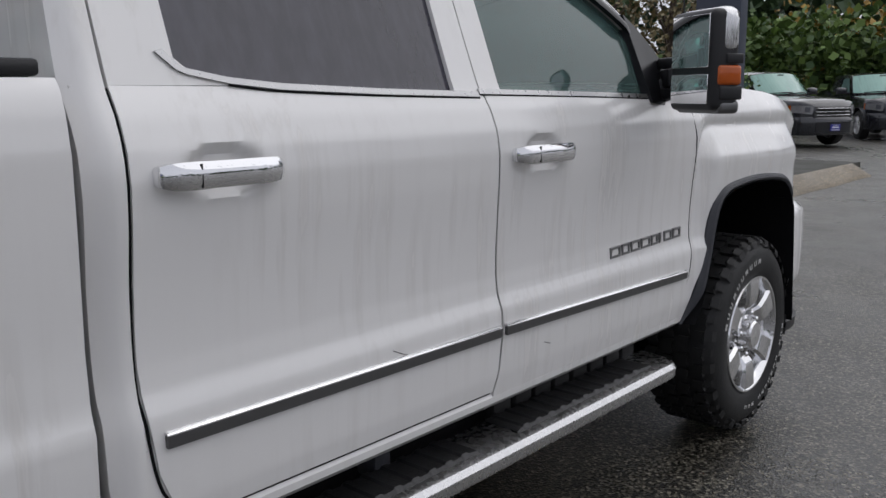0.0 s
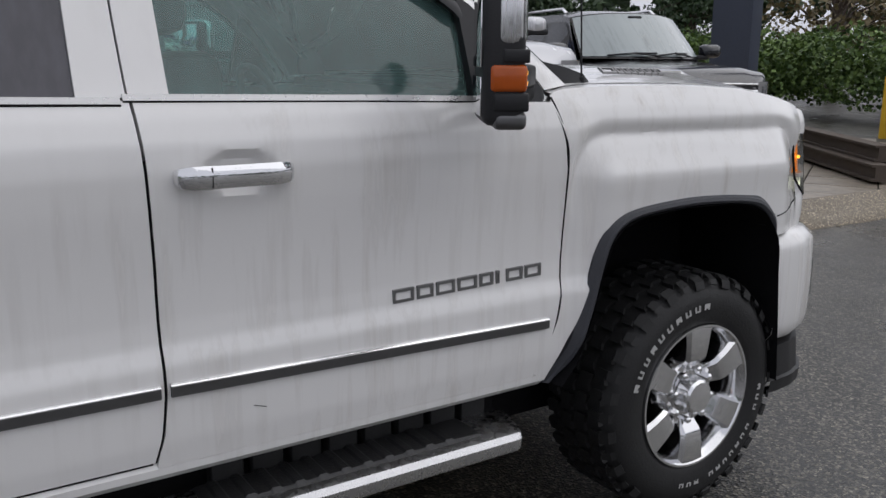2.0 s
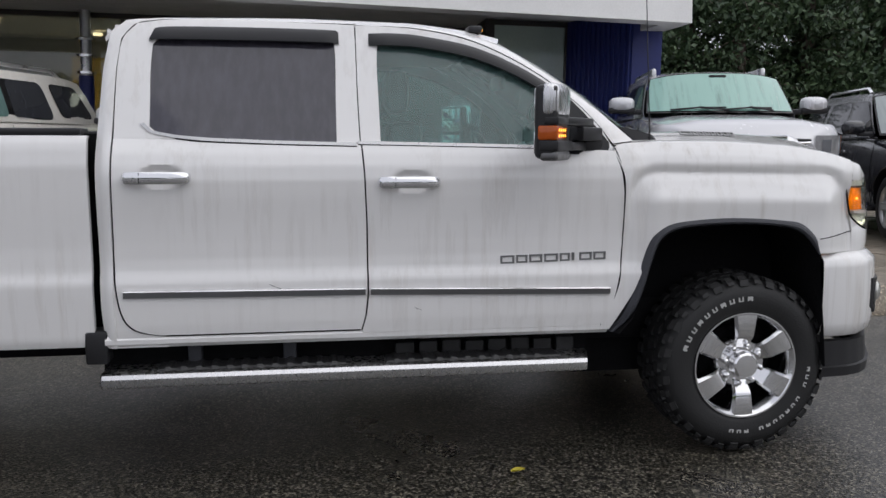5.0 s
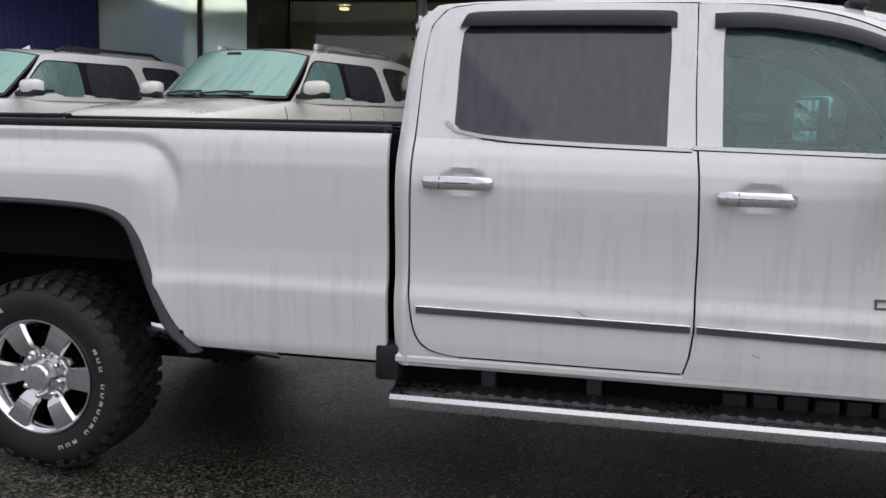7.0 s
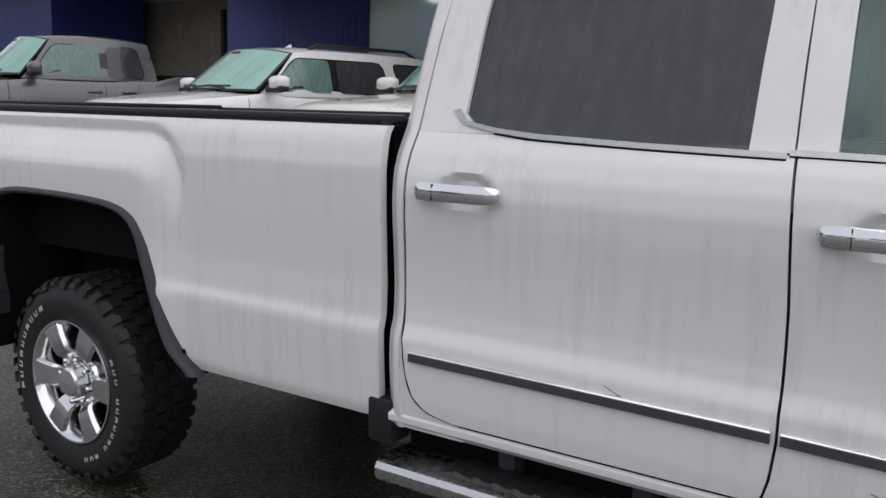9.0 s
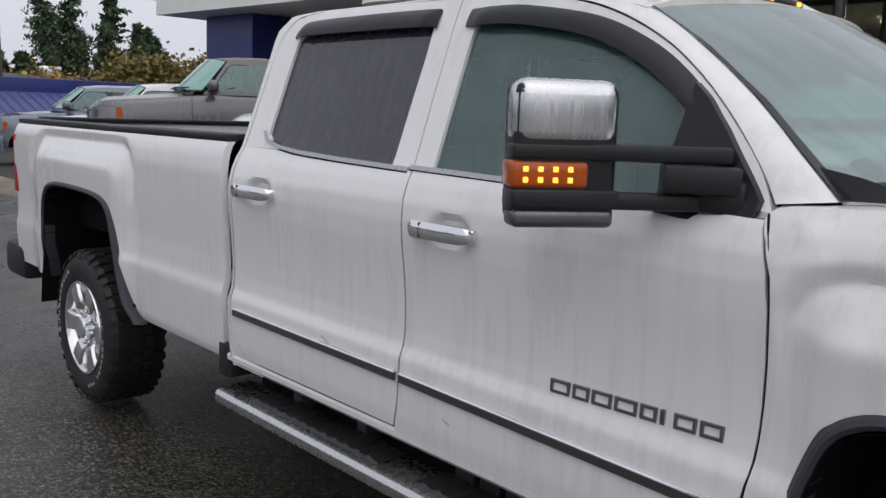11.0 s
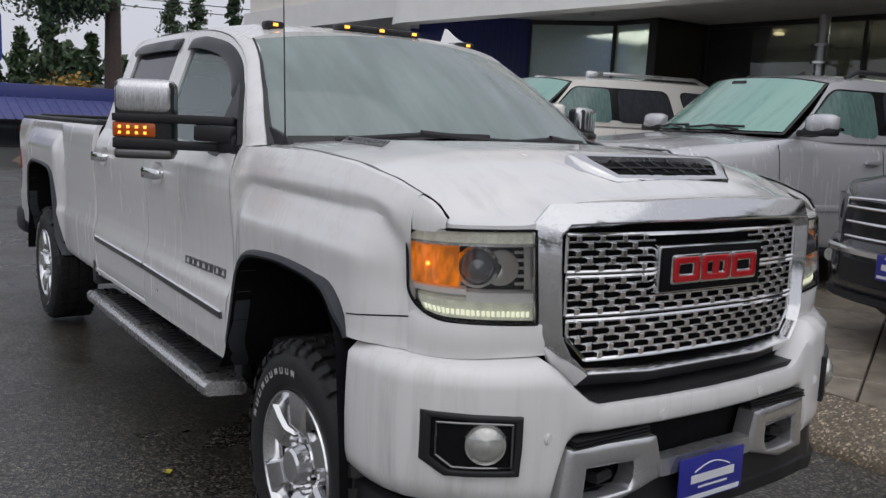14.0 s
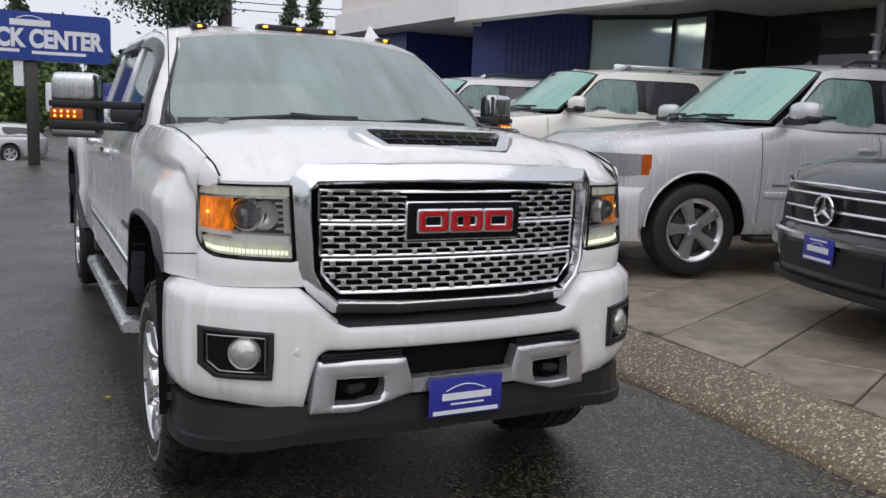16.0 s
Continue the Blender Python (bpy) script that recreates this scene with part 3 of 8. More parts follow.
def side_pane(outline, yf, side, off):
    """A pane of the given (x, z) outline, laid on a side surface."""
    cx, cz = sum(p[0] for p in outline) / len(outline), sum(p[1] for p in outline) / len(outline)
    bm = bmesh.new()
    rows = []
    for f in (1.0, 0.66, 0.33, 0.02):
        rows.append([(cx + (x - cx) * f, side * (yf(cx + (x - cx) * f, cz + (z - cz) * f) + off), cz + (z - cz) * f) for x, z in outline])
    vv = grid(bm, rows, close_v=True)
    bm.faces.new(vv[-1])
    return bm


def vehicle(name, label, category, at, colour, L=5.6, W=2.0, H=1.9, wb=3.2, front=0.95, r=0.39, belt=1.27, hood=(1.12, 1.26), pillar=(-0.86, -1.30), bow=(0.40, 0.24), b_post=-1.86,
            c_post=-2.75, tail_lean=0.35, pickup=0.0, rails=None, group="", bright=None, plate=True, face="bars", spokes=5, rim=0.64, windscreen=None, front_glass=None, sill=0.34, fin=False, rack=False):
    """A parked car whose front axle stands at its origin, facing +x."""
    car = thing(name, label, category, at, group)
    w, back = W / 2, front - L
    shell = bright or CHROME
    wide, reach = body_plan(front, w)
    xa0, xa1 = pillar
    zr = H - 0.06
    # lower body, lofted from the nose to the tail
    st = []
    for k in range(17):
        x = front - (front - xa0) * (k / 16) ** 1.5
        fall = max(0.0, (x - (front - 0.30)) / 0.30)
        top = hood[0] + (hood[1] - hood[0]) * max(0.0, min(1.0, (front - x) / (front - xa0))) ** 0.8 - 0.14 * fall ** 2.4
        st.append((x, max(0.60 * w, wide(x)), 0.38 + 0.06 * fall if x > 0.4 else sill, top, 0.055 * min(1.0, (x - xa0) / 0.25) * (1 - 0.6 * fall)))
    for k in range(1, 13):
        x = xa0 + (back + 0.10 - xa0) * k / 12
        rear = max(0.0, (back + 0.5 - x) / 0.5)
        top = belt + (0.09 if pickup and x < back + pickup else 0.0)
        st.append((x, w * (1 - 0.05 * rear ** 2), sill + 0.10 * rear, top, 0.0))
    st.append((back + 0.02, w * 0.91, sill + 0.14, belt - 0.03, 0.0))
    st.append((back, w * 0.86, sill + 0.18, belt - 0.08, 0.0))
    bm = bmesh.new()
    rows = []
    for x, ww, zb, zt, cr in st:
        h = zt - zb
        half = [(0.84 * ww, zb), (0.945 * ww, zb + 0.03 * h), (0.978 * ww, zb + 0.12 * h), (0.985 * ww, zb + 0.26 * h), (0.997 * ww, zb + 0.36 * h), (1.0 * ww, zb + 0.52 * h), (0.997 * ww, zb + 0.66 * h), (0.985 * ww, zb + 0.78 * h), (0.970 * ww, zb + 0.88 * h), (0.945 * ww, zb + 0.95 * h), (0.905 * ww, zt - 0.008), (0.85 * ww, zt), (0.72 * ww, zt + 0.35 * cr), (0.60 * ww, zt + 0.78 * cr), (0.36 * ww, zt + 0.95 * cr), (0.0, zt + cr)]
        rows.append([(x, y, z) for y, z in half] + [(x, -y, z) for y, z in half[-2::-1]])
    vv = grid(bm, rows, close_v=True)
    bm.faces.new(vv[0])
    bm.faces.new(vv[-1][::-1])
    body = finish("body", bm, colour, car, smooth=42)
    cut_arches(body, [(0, r), (-wb, r)], r + 0.085, w + 0.3)

    # cabin: sides, roof and tail on one skin
    rear = back + pickup if pickup else back + 0.10
    lean = 0.10 if pickup else tail_lean

    def zroof(x):
        return zr - 0.05 * max(0.0, (x - (xa1 - 0.55)) / 0.55) ** 2 - 0.05 * max(0.0, (rear + lean + 0.7 - x) / 0.7) ** 2

    def y_side(x, z):
        t = max(0.0, min(1.05, (z - belt) / (zr - belt)))
        y = w * (0.945 - 0.165 * t ** 1.25)
        return y - 0.07 * w * step(x, xa1 - 0.2, xa0 + 0.25) - 0.06 * w * step(-x, -(rear + 0.9), -rear)

    bm = bmesh.new()
    for side in (1, -1):
        rows = []
        for i in range(13):
            f = i / 12
            row = []
            for j in range(30):
                g = j / 29
                x0 = xa0 + (xa1 - xa0) * f
                x1 = rear + lean * f ** 1.3
                x = x0 + (x1 - x0) * g
                z = belt - 0.02 + (zroof(x) - belt + 0.02) * f
                row.append((x, side * y_side(x, z), z))
            rows.append(row)
        grid(bm, rows)
    rows = []
    for j in range(30):
        g = j / 29
        row = []
        for q in range(-10, 11):
            v = q / 10
            x = xa1 + (rear + lean - xa1) * g + bow[1] * (1 - v * v) * (1 - g) ** 6
            xe = xa1 + (rear + lean - xa1) * g
            row.append((x, v * y_side(xe, zroof(xe)), zroof(xe) + 0.06 * (1 - abs(v) ** 3.2)))
        rows.append(row)
    grid(bm, rows)
    grid(bm, [[(rear + lean * f ** 1.3, v * y_side(rear + lean * f ** 1.3, belt + (zroof(rear + lean) - belt) * f), belt - 0.02 + (zroof(rear + lean) - belt + 0.02) * f) for v in (-1, -0.5, 0, 0.5, 1)] for f in (0, 0.33, 0.66, 1.0)])
    bmesh.ops.remove_doubles(bm, verts=bm.verts[:], dist=0.004)
    cabin = finish("cabin", bm, colour, car, smooth=50)

    # windscreen, bowed in plan, with a black border
    def screen(f, v, up=0.0):
        x = xa0 + (xa1 - xa0) * f
        z = belt + 0.03 + (zroof(xa1) - belt - 0.03) * f
        y = v * (y_side(x, z) - 0.012)
        return Vector((x + (bow[0] + (bow[1] - bow[0]) * f) * (1 - v * v) + up, y, z + 0.06 * f * (1 - abs(v) ** 3.2) + up * 0.8))

    bm = bmesh.new()
    grid(bm, [[screen(i / 12, -1 + j / 10) for j in range(21)] for i in range(13)])
    part("screen_border", bm, GLOSSBLACK, cabin)
    bm = bmesh.new()
    grid(bm, [[screen(0.04 + 0.93 * i / 12, -0.98 + 1.96 * j / 20, 0.006) for j in range(21)] for i in range(13)])
    part("windscreen", bm, windscreen or FOGGED, cabin, "fogged green windscreen with rain streaks" if not windscreen else "")
    part("mirror_mount", boxes((screen(0.88, 0).x - 0.02, screen(0.88, 0).x + 0.012, -0.10, 0.10, screen(0.88, 0).z - 0.06, screen(0.88, 0).z + 0.03), bevel=0.02), GLOSSBLACK, cabin)
    for a, b in ((-0.70, 0.02), (0.02, 0.66)):
        bm = bmesh.new()
        tube(bm, [screen(0.05, a, 0.016), screen(0.085, (a + b) / 2, 0.022), screen(0.10, b, 0.014)], 0.010, 6)
        tube(bm, [screen(0.085, (a + b) / 2, 0.028), screen(0.01, b, 0.03)], 0.012, 6)
        part("wiper", bm, PLASTIC, cabin)

    # side glass with its rubber edge, mirrors, handles, seams, wheels
    zw0, zw1 = belt + 0.035, zr - 0.115
    edge = lambda z: xa0 + (xa1 - xa0) * (z - belt) / (zr - belt) - 0.13
    end = rear + 0.20
    c_lean = 0.10
    for side in (1, -1):
        groups = [[(edge(zw0) + 0.02, zw0), (edge(zw1), zw1), (c_post + c_lean, zw1), (c_post, zw0)]]
        if not pickup:
            groups.append([(c_post - 0.10, zw1) if tail_lean < 0.6 else (c_post - 0.06, zw1), (end + tail_lean + 0.02, zw1 - 0.01), (end + 0.04, zw0 + 0.03), (c_post - 0.22, zw0 + 0.03)])
        for k, g in enumerate(groups):
            big = rounded([(x + (0.018 if x > (g[0][0] + g[2][0]) / 2 else -0.018), z + (0.016 if z > (zw0 + zw1) / 2 else -0.016)) for x, z in g], 0.11)
            part("window_rubber", side_pane(big, y_side, side, 0.006), GLOSSBLACK, cabin)
            if k:
                part("side_window", side_pane(rounded(g, 0.09), y_side, side, 0.011), DARKPANE, cabin)
                continue
            fw = [g[0], g[1], (b_post + 0.06, zw1), (b_post + 0.06, zw0)]
            rw = [(b_post - 0.05, zw0), (b_post - 0.05, zw1), g[2], g[3]]
            part("side_window", side_pane(rounded(fw, 0.07), y_side, side, 0.011), front_glass or TEALPANE, cabin)
            part("side_window", side_pane(rounded(rw, 0.07), y_side, side, 0.011), DARKPANE, cabin)
        if bright:
            part("belt_trim", boxes((c_post, xa0 - 0.15, min(side * (0.93 * w), side * (0.95 * w)), max(side * (0.93 * w), side * (0.95 * w)), belt + 0.002, belt + 0.018), bevel=0.003), shell, cabin)
        # door mirror: a rounded shell on a foot
        mx, my, mz = xa0 - 0.20, side * (w + 0.14), belt + 0.13
        bm = bmesh.new()
        rows = []
        for q, s in ((-0.012, 0.86), (0.0, 0.94), (0.035, 1.0), (0.085, 0.95), (0.125, 0.78), (0.15, 0.45), (0.156, 0.05)):
            row = []
            for k in range(24):
                a = k * math.tau / 24
                cx, cz = math.cos(a), math.sin(a)
                row.append((mx + q, my + 0.150 * s * math.copysign(abs(cx) ** 0.62, cx), mz + 0.092 * s * math.copysign(abs(cz) ** 0.62, cz)))
            rows.append(row)
        vv = grid(bm, rows, close_v=True)
        bm.faces.new(vv[0][::-1])
        mir = finish("mirror", bm, colour if not bright else BLACKP, car, smooth=50)
        if bright != STEEL:
            bm = bmesh.new()
            box(bm, mx - 0.006, mx + 0.135, my - 0.151, my + 0.151, mz - 0.100, mz - 0.030, 0.025)
            part("mirror_base", bm, PLASTIC, mir)
        part("mirror_foot", boxes((mx + 0.01, mx + 0.11, min(side * (w - 0.09), side * (w + 0.10)), max(side * (w - 0.09), side * (w + 0.10)), mz - 0.11, mz - 0.05), bevel=0.02), PLASTIC, mir)
        part("mirror_glass", boxes((mx - 0.019, mx - 0.014, my - 0.12, my + 0.12, mz - 0.055, mz + 0.065), bevel=0.002), MIRRORG, mir)
        for xs, hx in ((b_post - 0.0, b_post + 0.06), (c_post + 0.10, c_post + 0.16)):
            part("door_handle", boxes((hx, hx + 0.20, min(side * w, side * (w + 0.032)), max(side * w, side * (w + 0.032)), belt - 0.20, belt - 0.165), bevel=0.010), colour if not bright else shell, car)
            part("door_seam", tube(bmesh.new(), [(xs, side * w * interp(SIDE_SHAPE, q), sill + (belt - sill) * q) for q in (0.14, 0.26, 0.36, 0.52, 0.66, 0.78, 0.88, 0.94)], 0.0035, 5), LINER, car)
        xs = -r - 0.20
        part("door_seam", tube(bmesh.new(), [(xs, side * w * interp(SIDE_SHAPE, q), sill + (belt - sill) * q) for q in (0.14, 0.26, 0.36, 0.52, 0.66, 0.78, 0.88, 0.94)], 0.0035, 5), LINER, car)
        part("side_moulding", boxes((c_post + 0.15, -r - 0.24, min(side * (w - 0.03), side * (w + 0.010)), max(side * (w - 0.03), side * (w + 0.010)), 0.70, 0.755), bevel=0.006), colour, car)
        badge = [(-r - 0.34 - 0.035 * q, 0.022) for q in range(8)]
        if face == "bars":
            for x, bw in badge:
                part("badge_mark", boxes((x - bw / 2, x + bw / 2, min(side * w, side * (w + 0.004)), max(side * w, side * (w + 0.004)), 0.80, 0.825)), GREYTRIM, car, smooth=0)
        part("running_board", boxes((-wb + r + 0.15, -r - 0.15, min(side * (w - 0.16), side * (w + 0.03)), max(side * (w - 0.16), side * (w + 0.03)), sill - 0.04, sill + 0.015), bevel=0.018), PLASTIC, car)
        for x in (0, -wb):
            road_wheel(car, x, side * (w - 0.025), side, r, r * rim, spokes)
            lipr = r + 0.086
            arch = [(x + (lipr + 0.012) * math.cos(a), side * (w + 0.001), r + (lipr + 0.012) * math.sin(a)) for a in [math.pi * (0.02 + 0.96 * k / 26) for k in range(27)]]
            part("arch_lip", tube(bmesh.new(), arch, 0.010, 6), colour if face != "dark" else PLASTIC, car)
        # headlamps wrapped round the corner
        rows, mark = [], []
        ya, yb = (0.60, 0.975)
        z0, z1 = hood[0] - 0.30, hood[0] - 0.075
        for q in range(11):
            f = q / 10
            y = w * (ya + (yb - ya) * f)
            x = reach(y) + 0.014
            rows.append([(x, side * y, z0 + 0.05 * f + (z1 - 0.05 * (1 - f) * 0 - z0 - 0.05 * f) * k / 5) for k in range(6)])
        bm = bmesh.new()
        grid(bm, rows)
        lamp = finish("headlamp", bm, CARLAMP, car, smooth=50)
        bm = bmesh.new()
        grid(bm, [[(p[0] - 0.002 - 0.09 * k, p[1] + side * (0.005 + 0.006 * k), p[2]) for p in rows[-1]] for k in (0, 1)])
        part("side_marker", bm, AMBER, lamp)
        bm = bmesh.new()
        grid(bm, [[(p[0] + 0.006, p[1], p[2]) for p in row[1:5]] for row in rows[2:6]])
        part("lamp_bowl", bm, LENS, lamp)
        if rails:
            yr = y_side(-2, zroof(-2)) - 0.09
            bm = bmesh.new()
            tube(bm, [(xa1 - 0.30, side * yr, zroof(xa1 - 0.3) + 0.02), (xa1 - 0.42, side * yr, zr + 0.075), (rear + lean + 0.55, side * yr, zr + 0.075), (rear + lean + 0.35, side * yr, zr - 0.005)], 0.022, 8)
            part("roof_rail", bm, rails, car)
            if rack:
                part("rail_foot", boxes((xa1 - 0.48, xa1 - 0.24, side * yr - 0.03, side * yr + 0.03, zr - 0.03, zr + 0.10), bevel=0.025), GREYSILVER, car)
    if fin:
        bm = bmesh.new()
        grid(bm, [[(xa1 - 0.35 - 0.14 * q, yy * (0.3 + 0.7 * q), zz) for yy, zz in ((-0.03, zr + 0.04), (-0.008, zr + 0.05 + 0.07 * q), (0.008, zr + 0.05 + 0.07 * q), (0.03, zr + 0.04))] for q in (0, 0.3, 0.7, 1)])
        part("fin_aerial", bm, colour if colour is not SILVER else PLASTIC, car)

    # grille and bumper swept round the nose
    def sweep(y0, y1, prof, n=41, out=0.0):
        bm = bmesh.new()
        rows = []
        for k in range(n):
            y = y0 + (y1 - y0) * k / (n - 1)
            rows.append([(reach(y) + out + o, y, z) for o, z in prof])
        grid(bm, rows)
        return bm

    gz = hood[0] - 0.10
    gh, gw = (0.30, 0.58) if face in ("three", "two") else (0.26, 0.55)
    g = part("grille", sweep(-w * gw, w * gw, [(-0.03, gz), (0.020, gz - 0.012), (0.028, gz - gh * 0.5), (0.020, gz - gh + 0.012), (-0.03, gz - gh)], 25), GLOSSBLACK, car)
    n_bar = {"three": 3, "two": 2}.get(face, 3)
    for k in range(n_bar):
        z = gz - gh * (k + 0.55) / (n_bar + 0.1)
        hh = 0.026 if face == "two" else 0.011
        part("grille_bar", sweep(-w * gw * 0.97, w * gw * 0.97, [(0.010, z - hh), (0.042, z - hh * 0.7), (0.048, z), (0.040, z + hh * 0.7), (0.010, z + hh)], 25), shell, g)
    if face in ("three", "two"):
        part("grille_edge", tube(bmesh.new(), [(reach(y) + 0.024, y, z) for y, z in [(-w * gw, gz), (0, gz + 0.012), (w * gw, gz), (w * gw * 1.02, gz - gh * 0.5), (w * gw * 0.94, gz - gh), (0, gz - gh - 0.01), (-w * gw * 0.94, gz - gh), (-w * gw * 1.02, gz - gh * 0.5), (-w * gw, gz)]], 0.010, 6), shell, g)
        bm = bmesh.new()
        ex, ez = front + 0.085, gz - gh * 0.5
        tube(bm, [(ex, 0.092 * math.cos(a), ez + 0.092 * math.sin(a)) for a in [q * math.tau / 32 for q in range(33)]], 0.0095, 8)
        for a in (math.pi / 2, math.pi * 7 / 6, math.pi * 11 / 6):
            tube(bm, [(ex, 0, ez), (ex, 0.09 * math.cos(a), ez + 0.09 * math.sin(a))], [0.020, 0.005], 6)
        part("round_emblem", bm, CHROME, g)
        part("emblem_dish", tube(bmesh.new(), [(ex - 0.04, 0, ez), (ex - 0.012, 0, ez)], 0.088, 28), GLOSSBLACK, g)
    low = 0.31
    mid = hood[0] - 0.43
    bp = part("bumper", sweep(-w * 0.985, w * 0.985, [(-0.10, mid + 0.08), (0.02, mid + 0.07), (0.055, mid + 0.02), (0.060, mid - 0.08), (0.050, low + 0.06), (0.02, low), (-0.10, low)], 61), colour, car, smooth=50)
    part("air_intake", sweep(-w * 0.55, w * 0.55, [(0.050, low + 0.07), (0.064, low + 0.075), (0.066, mid - 0.06), (0.052, mid - 0.055)], 25), PLASTIC, bp)
    if face in ("three", "two"):
        zs = low + 0.03 if face == "two" else mid - 0.005
        part("bumper_strip", sweep(-w * 0.93, w * 0.93, [(0.045, zs - 0.03), (0.078, zs - 0.02), (0.082, zs + 0.01), (0.045, zs + 0.03)], 61), STEEL, bp, "bright bumper strip")
        part("lower_guard", sweep(-w * 0.80, w * 0.80, [(0.03, low - 0.05), (0.062, low - 0.03), (0.058, low + 0.01), (0.03, low + 0.012)], 41), PLASTIC, bp)
        for s in (-1, 1):
            y = s * w * 0.74
            part("fog_lamp", tube(bmesh.new(), [(reach(y) + 0.04, y, mid - 0.075), (reach(y) + 0.075, y, mid - 0.075)], [0.05, 0.043], 20), FOGLENS, bp)
    if plate:
        px = front + 0.092
        zc = 0.53 if face in ("three", "two") else 0.50
        p = finish("dealer_plate", boxes((px, px + 0.008, -0.155, 0.155, zc - 0.08, zc + 0.08), bevel=0.003), PLATEBLUE, car, "blue dealer plate with white print")
        for y0, y1, za, zb in ((-0.09, 0.09, 0.055, 0.066), (-0.11, 0.11, -0.015, 0.022), (-0.14, 0.14, -0.068, -0.050)):
            part("print_bar", boxes((px + 0.0081, px + 0.0095, y0, y1, zc + za, zc + zb)), PRINTW, p)
        part("print_arc", tube(bmesh.new(), [(px + 0.009, -0.08 + 0.02 * k, zc + 0.022 + 0.022 * math.sin(k / 8 * math.pi)) for k in range(9)], 0.0022, 5), PRINTW, p)
    if pickup:
        # black slab on the closed body imitates the shaded inside of the bed
        part("bed_dark_slab", boxes((back + 0.1, back + pickup - 0.1, -w + 0.13, w - 0.13, belt + 0.06, belt + 0.104)), LINER, car, smooth=0)
    return car


def facing(x, y, turn=-90.0, up=0.0):
    return pose(x, y, up, 0, 0, turn)


CARS = "cars parked along the showroom"
TAHOE = dict(L=5.13, W=2.0, H=1.95, wb=2.95, group=CARS, belt=1.33, hood=(1.13, 1.33), pillar=(-0.74, -1.30))
vehicle("suv", "silver full-size estate SUV with fogged green windscreen", "car", facing(-3.10, 4.05, -101, 0.23), SILVER, **{**TAHOE, "L": 5.65, "wb": 3.30, "c_post": -2.85}, r=0.41, rails=PLASTIC, fin=True, rim=0.67)
vehicle("suv", "cream-white SUV with green fogged windscreen and roof rails", "car", facing(-6.55, 4.12, -103, 0.31), CREAM, **TAHOE, rails=GREYSILVER, rack=True)
vehicle("suv", "white SUV with black roof rails", "car", facing(-9.92, 4.06, -104, 0.30), WHITE, **TAHOE, rails=PLASTIC, fin=True)
vehicle("suv", "black SUV with round chrome star emblem in its grille", "car", facing(0.06, 4.12, -106, 0.25), BLACKP, L=4.78, W=1.91, wb=2.91, H=1.79, group=CARS, face="three", bright=STEEL, front_glass=DARKPANE, windscreen=DARKPANE, belt=1.12, hood=(1.03, 1.12), pillar=(-0.70, -1.28), b_post=-1.72, c_post=-2.55)
vehicle("suv", "silver SUV with raised roof rack and fogged windscreen", "car", facing(2.50, 4.10, -104, 0.46), SILVER, L=4.80, W=1.88, wb=2.79, H=1.80, group=CARS, rails=GREYSILVER, rack=True, belt=1.25, hood=(1.10, 1.22), pillar=(-0.66, -1.10), bow=(0.30, 0.20), b_post=-1.62, c_post=-2.45)
vehicle("suv", "black SUV with chrome roof rails and round emblem", "car", facing(5.81, 4.57, -105.5, 0.25), BLACKP, L=5.09, W=1.92, wb=3.07, H=1.87, group=CARS, face="two", bright=STEEL, front_glass=DARKPANE, windscreen=GREYSCREEN, rails=STEEL, belt=1.22, hood=(1.08, 1.20), pillar=(-0.68, -1.22), b_post=-1.75, c_post=-2.70)
vehicle("pickup", "grey extended-cab pickup with fogged windows parked by the showroom", "pickup truck", facing(-14.3, 3.78, -110, 0.42), GREYP, L=5.7, W=1.94, wb=3.3, H=2.06, belt=1.40, hood=(1.20, 1.37), r=0.42, pickup=2.0, pillar=(-0.80, -1.22), b_post=-1.95, c_post=-2.55)
PICKUP = dict(L=5.8, wb=3.6, H=1.93, pickup=1.9, r=0.41, b_post=-1.85, c_post=-2.70)
vehicle("pickup", "black crew-cab pickup with chrome bumper on the far lot", "pickup truck", facing(19.65, 5.6, 242, 0.0), BLACKP, **PICKUP)
vehicle("pickup", "black pickup on the far lot", "pickup truck", facing(24.0, 4.6, 215, 0.0), BLACKP, **PICKUP)
vehicle("pickup", "black pickup behind the silver car", "pickup truck", facing(2.2, 8.0, 178, 0.2), BLACKP, **{**PICKUP, "L": 5.6, "wb": 3.4, "H": 1.88}, plate=False)
CROSS = dict(L=4.9, W=1.9, wb=2.8, belt=1.22, hood=(1.02, 1.18), r=0.37, front=0.9, tail_lean=0.55, pillar=(-0.62, -1.12), bow=(0.34, 0.2), b_post=-1.62, c_post=-2.45)
vehicle("suv", "blue-grey crossover with fogged windows on the far lot", "car", facing(-20.6, 3.9, -115, 0.2), BLUEGREY, H=1.82, **CROSS)
vehicle("suv", "white crossover with fogged windscreen on the far lot", "car", facing(-17.3, 3.85, -115, 0.2), WHITE, H=1.84, **CROSS)
vehicle("car", "pale grey low estate car parked below the sign", "car", facing(-31.0, -4.3, -90, ground_z(-31)), SILVER, H=1.42, **{**CROSS, "belt": 0.96, "hood": (0.78, 0.93), "sill": 0.24, "r": 0.33, "tail_lean": 0.35})


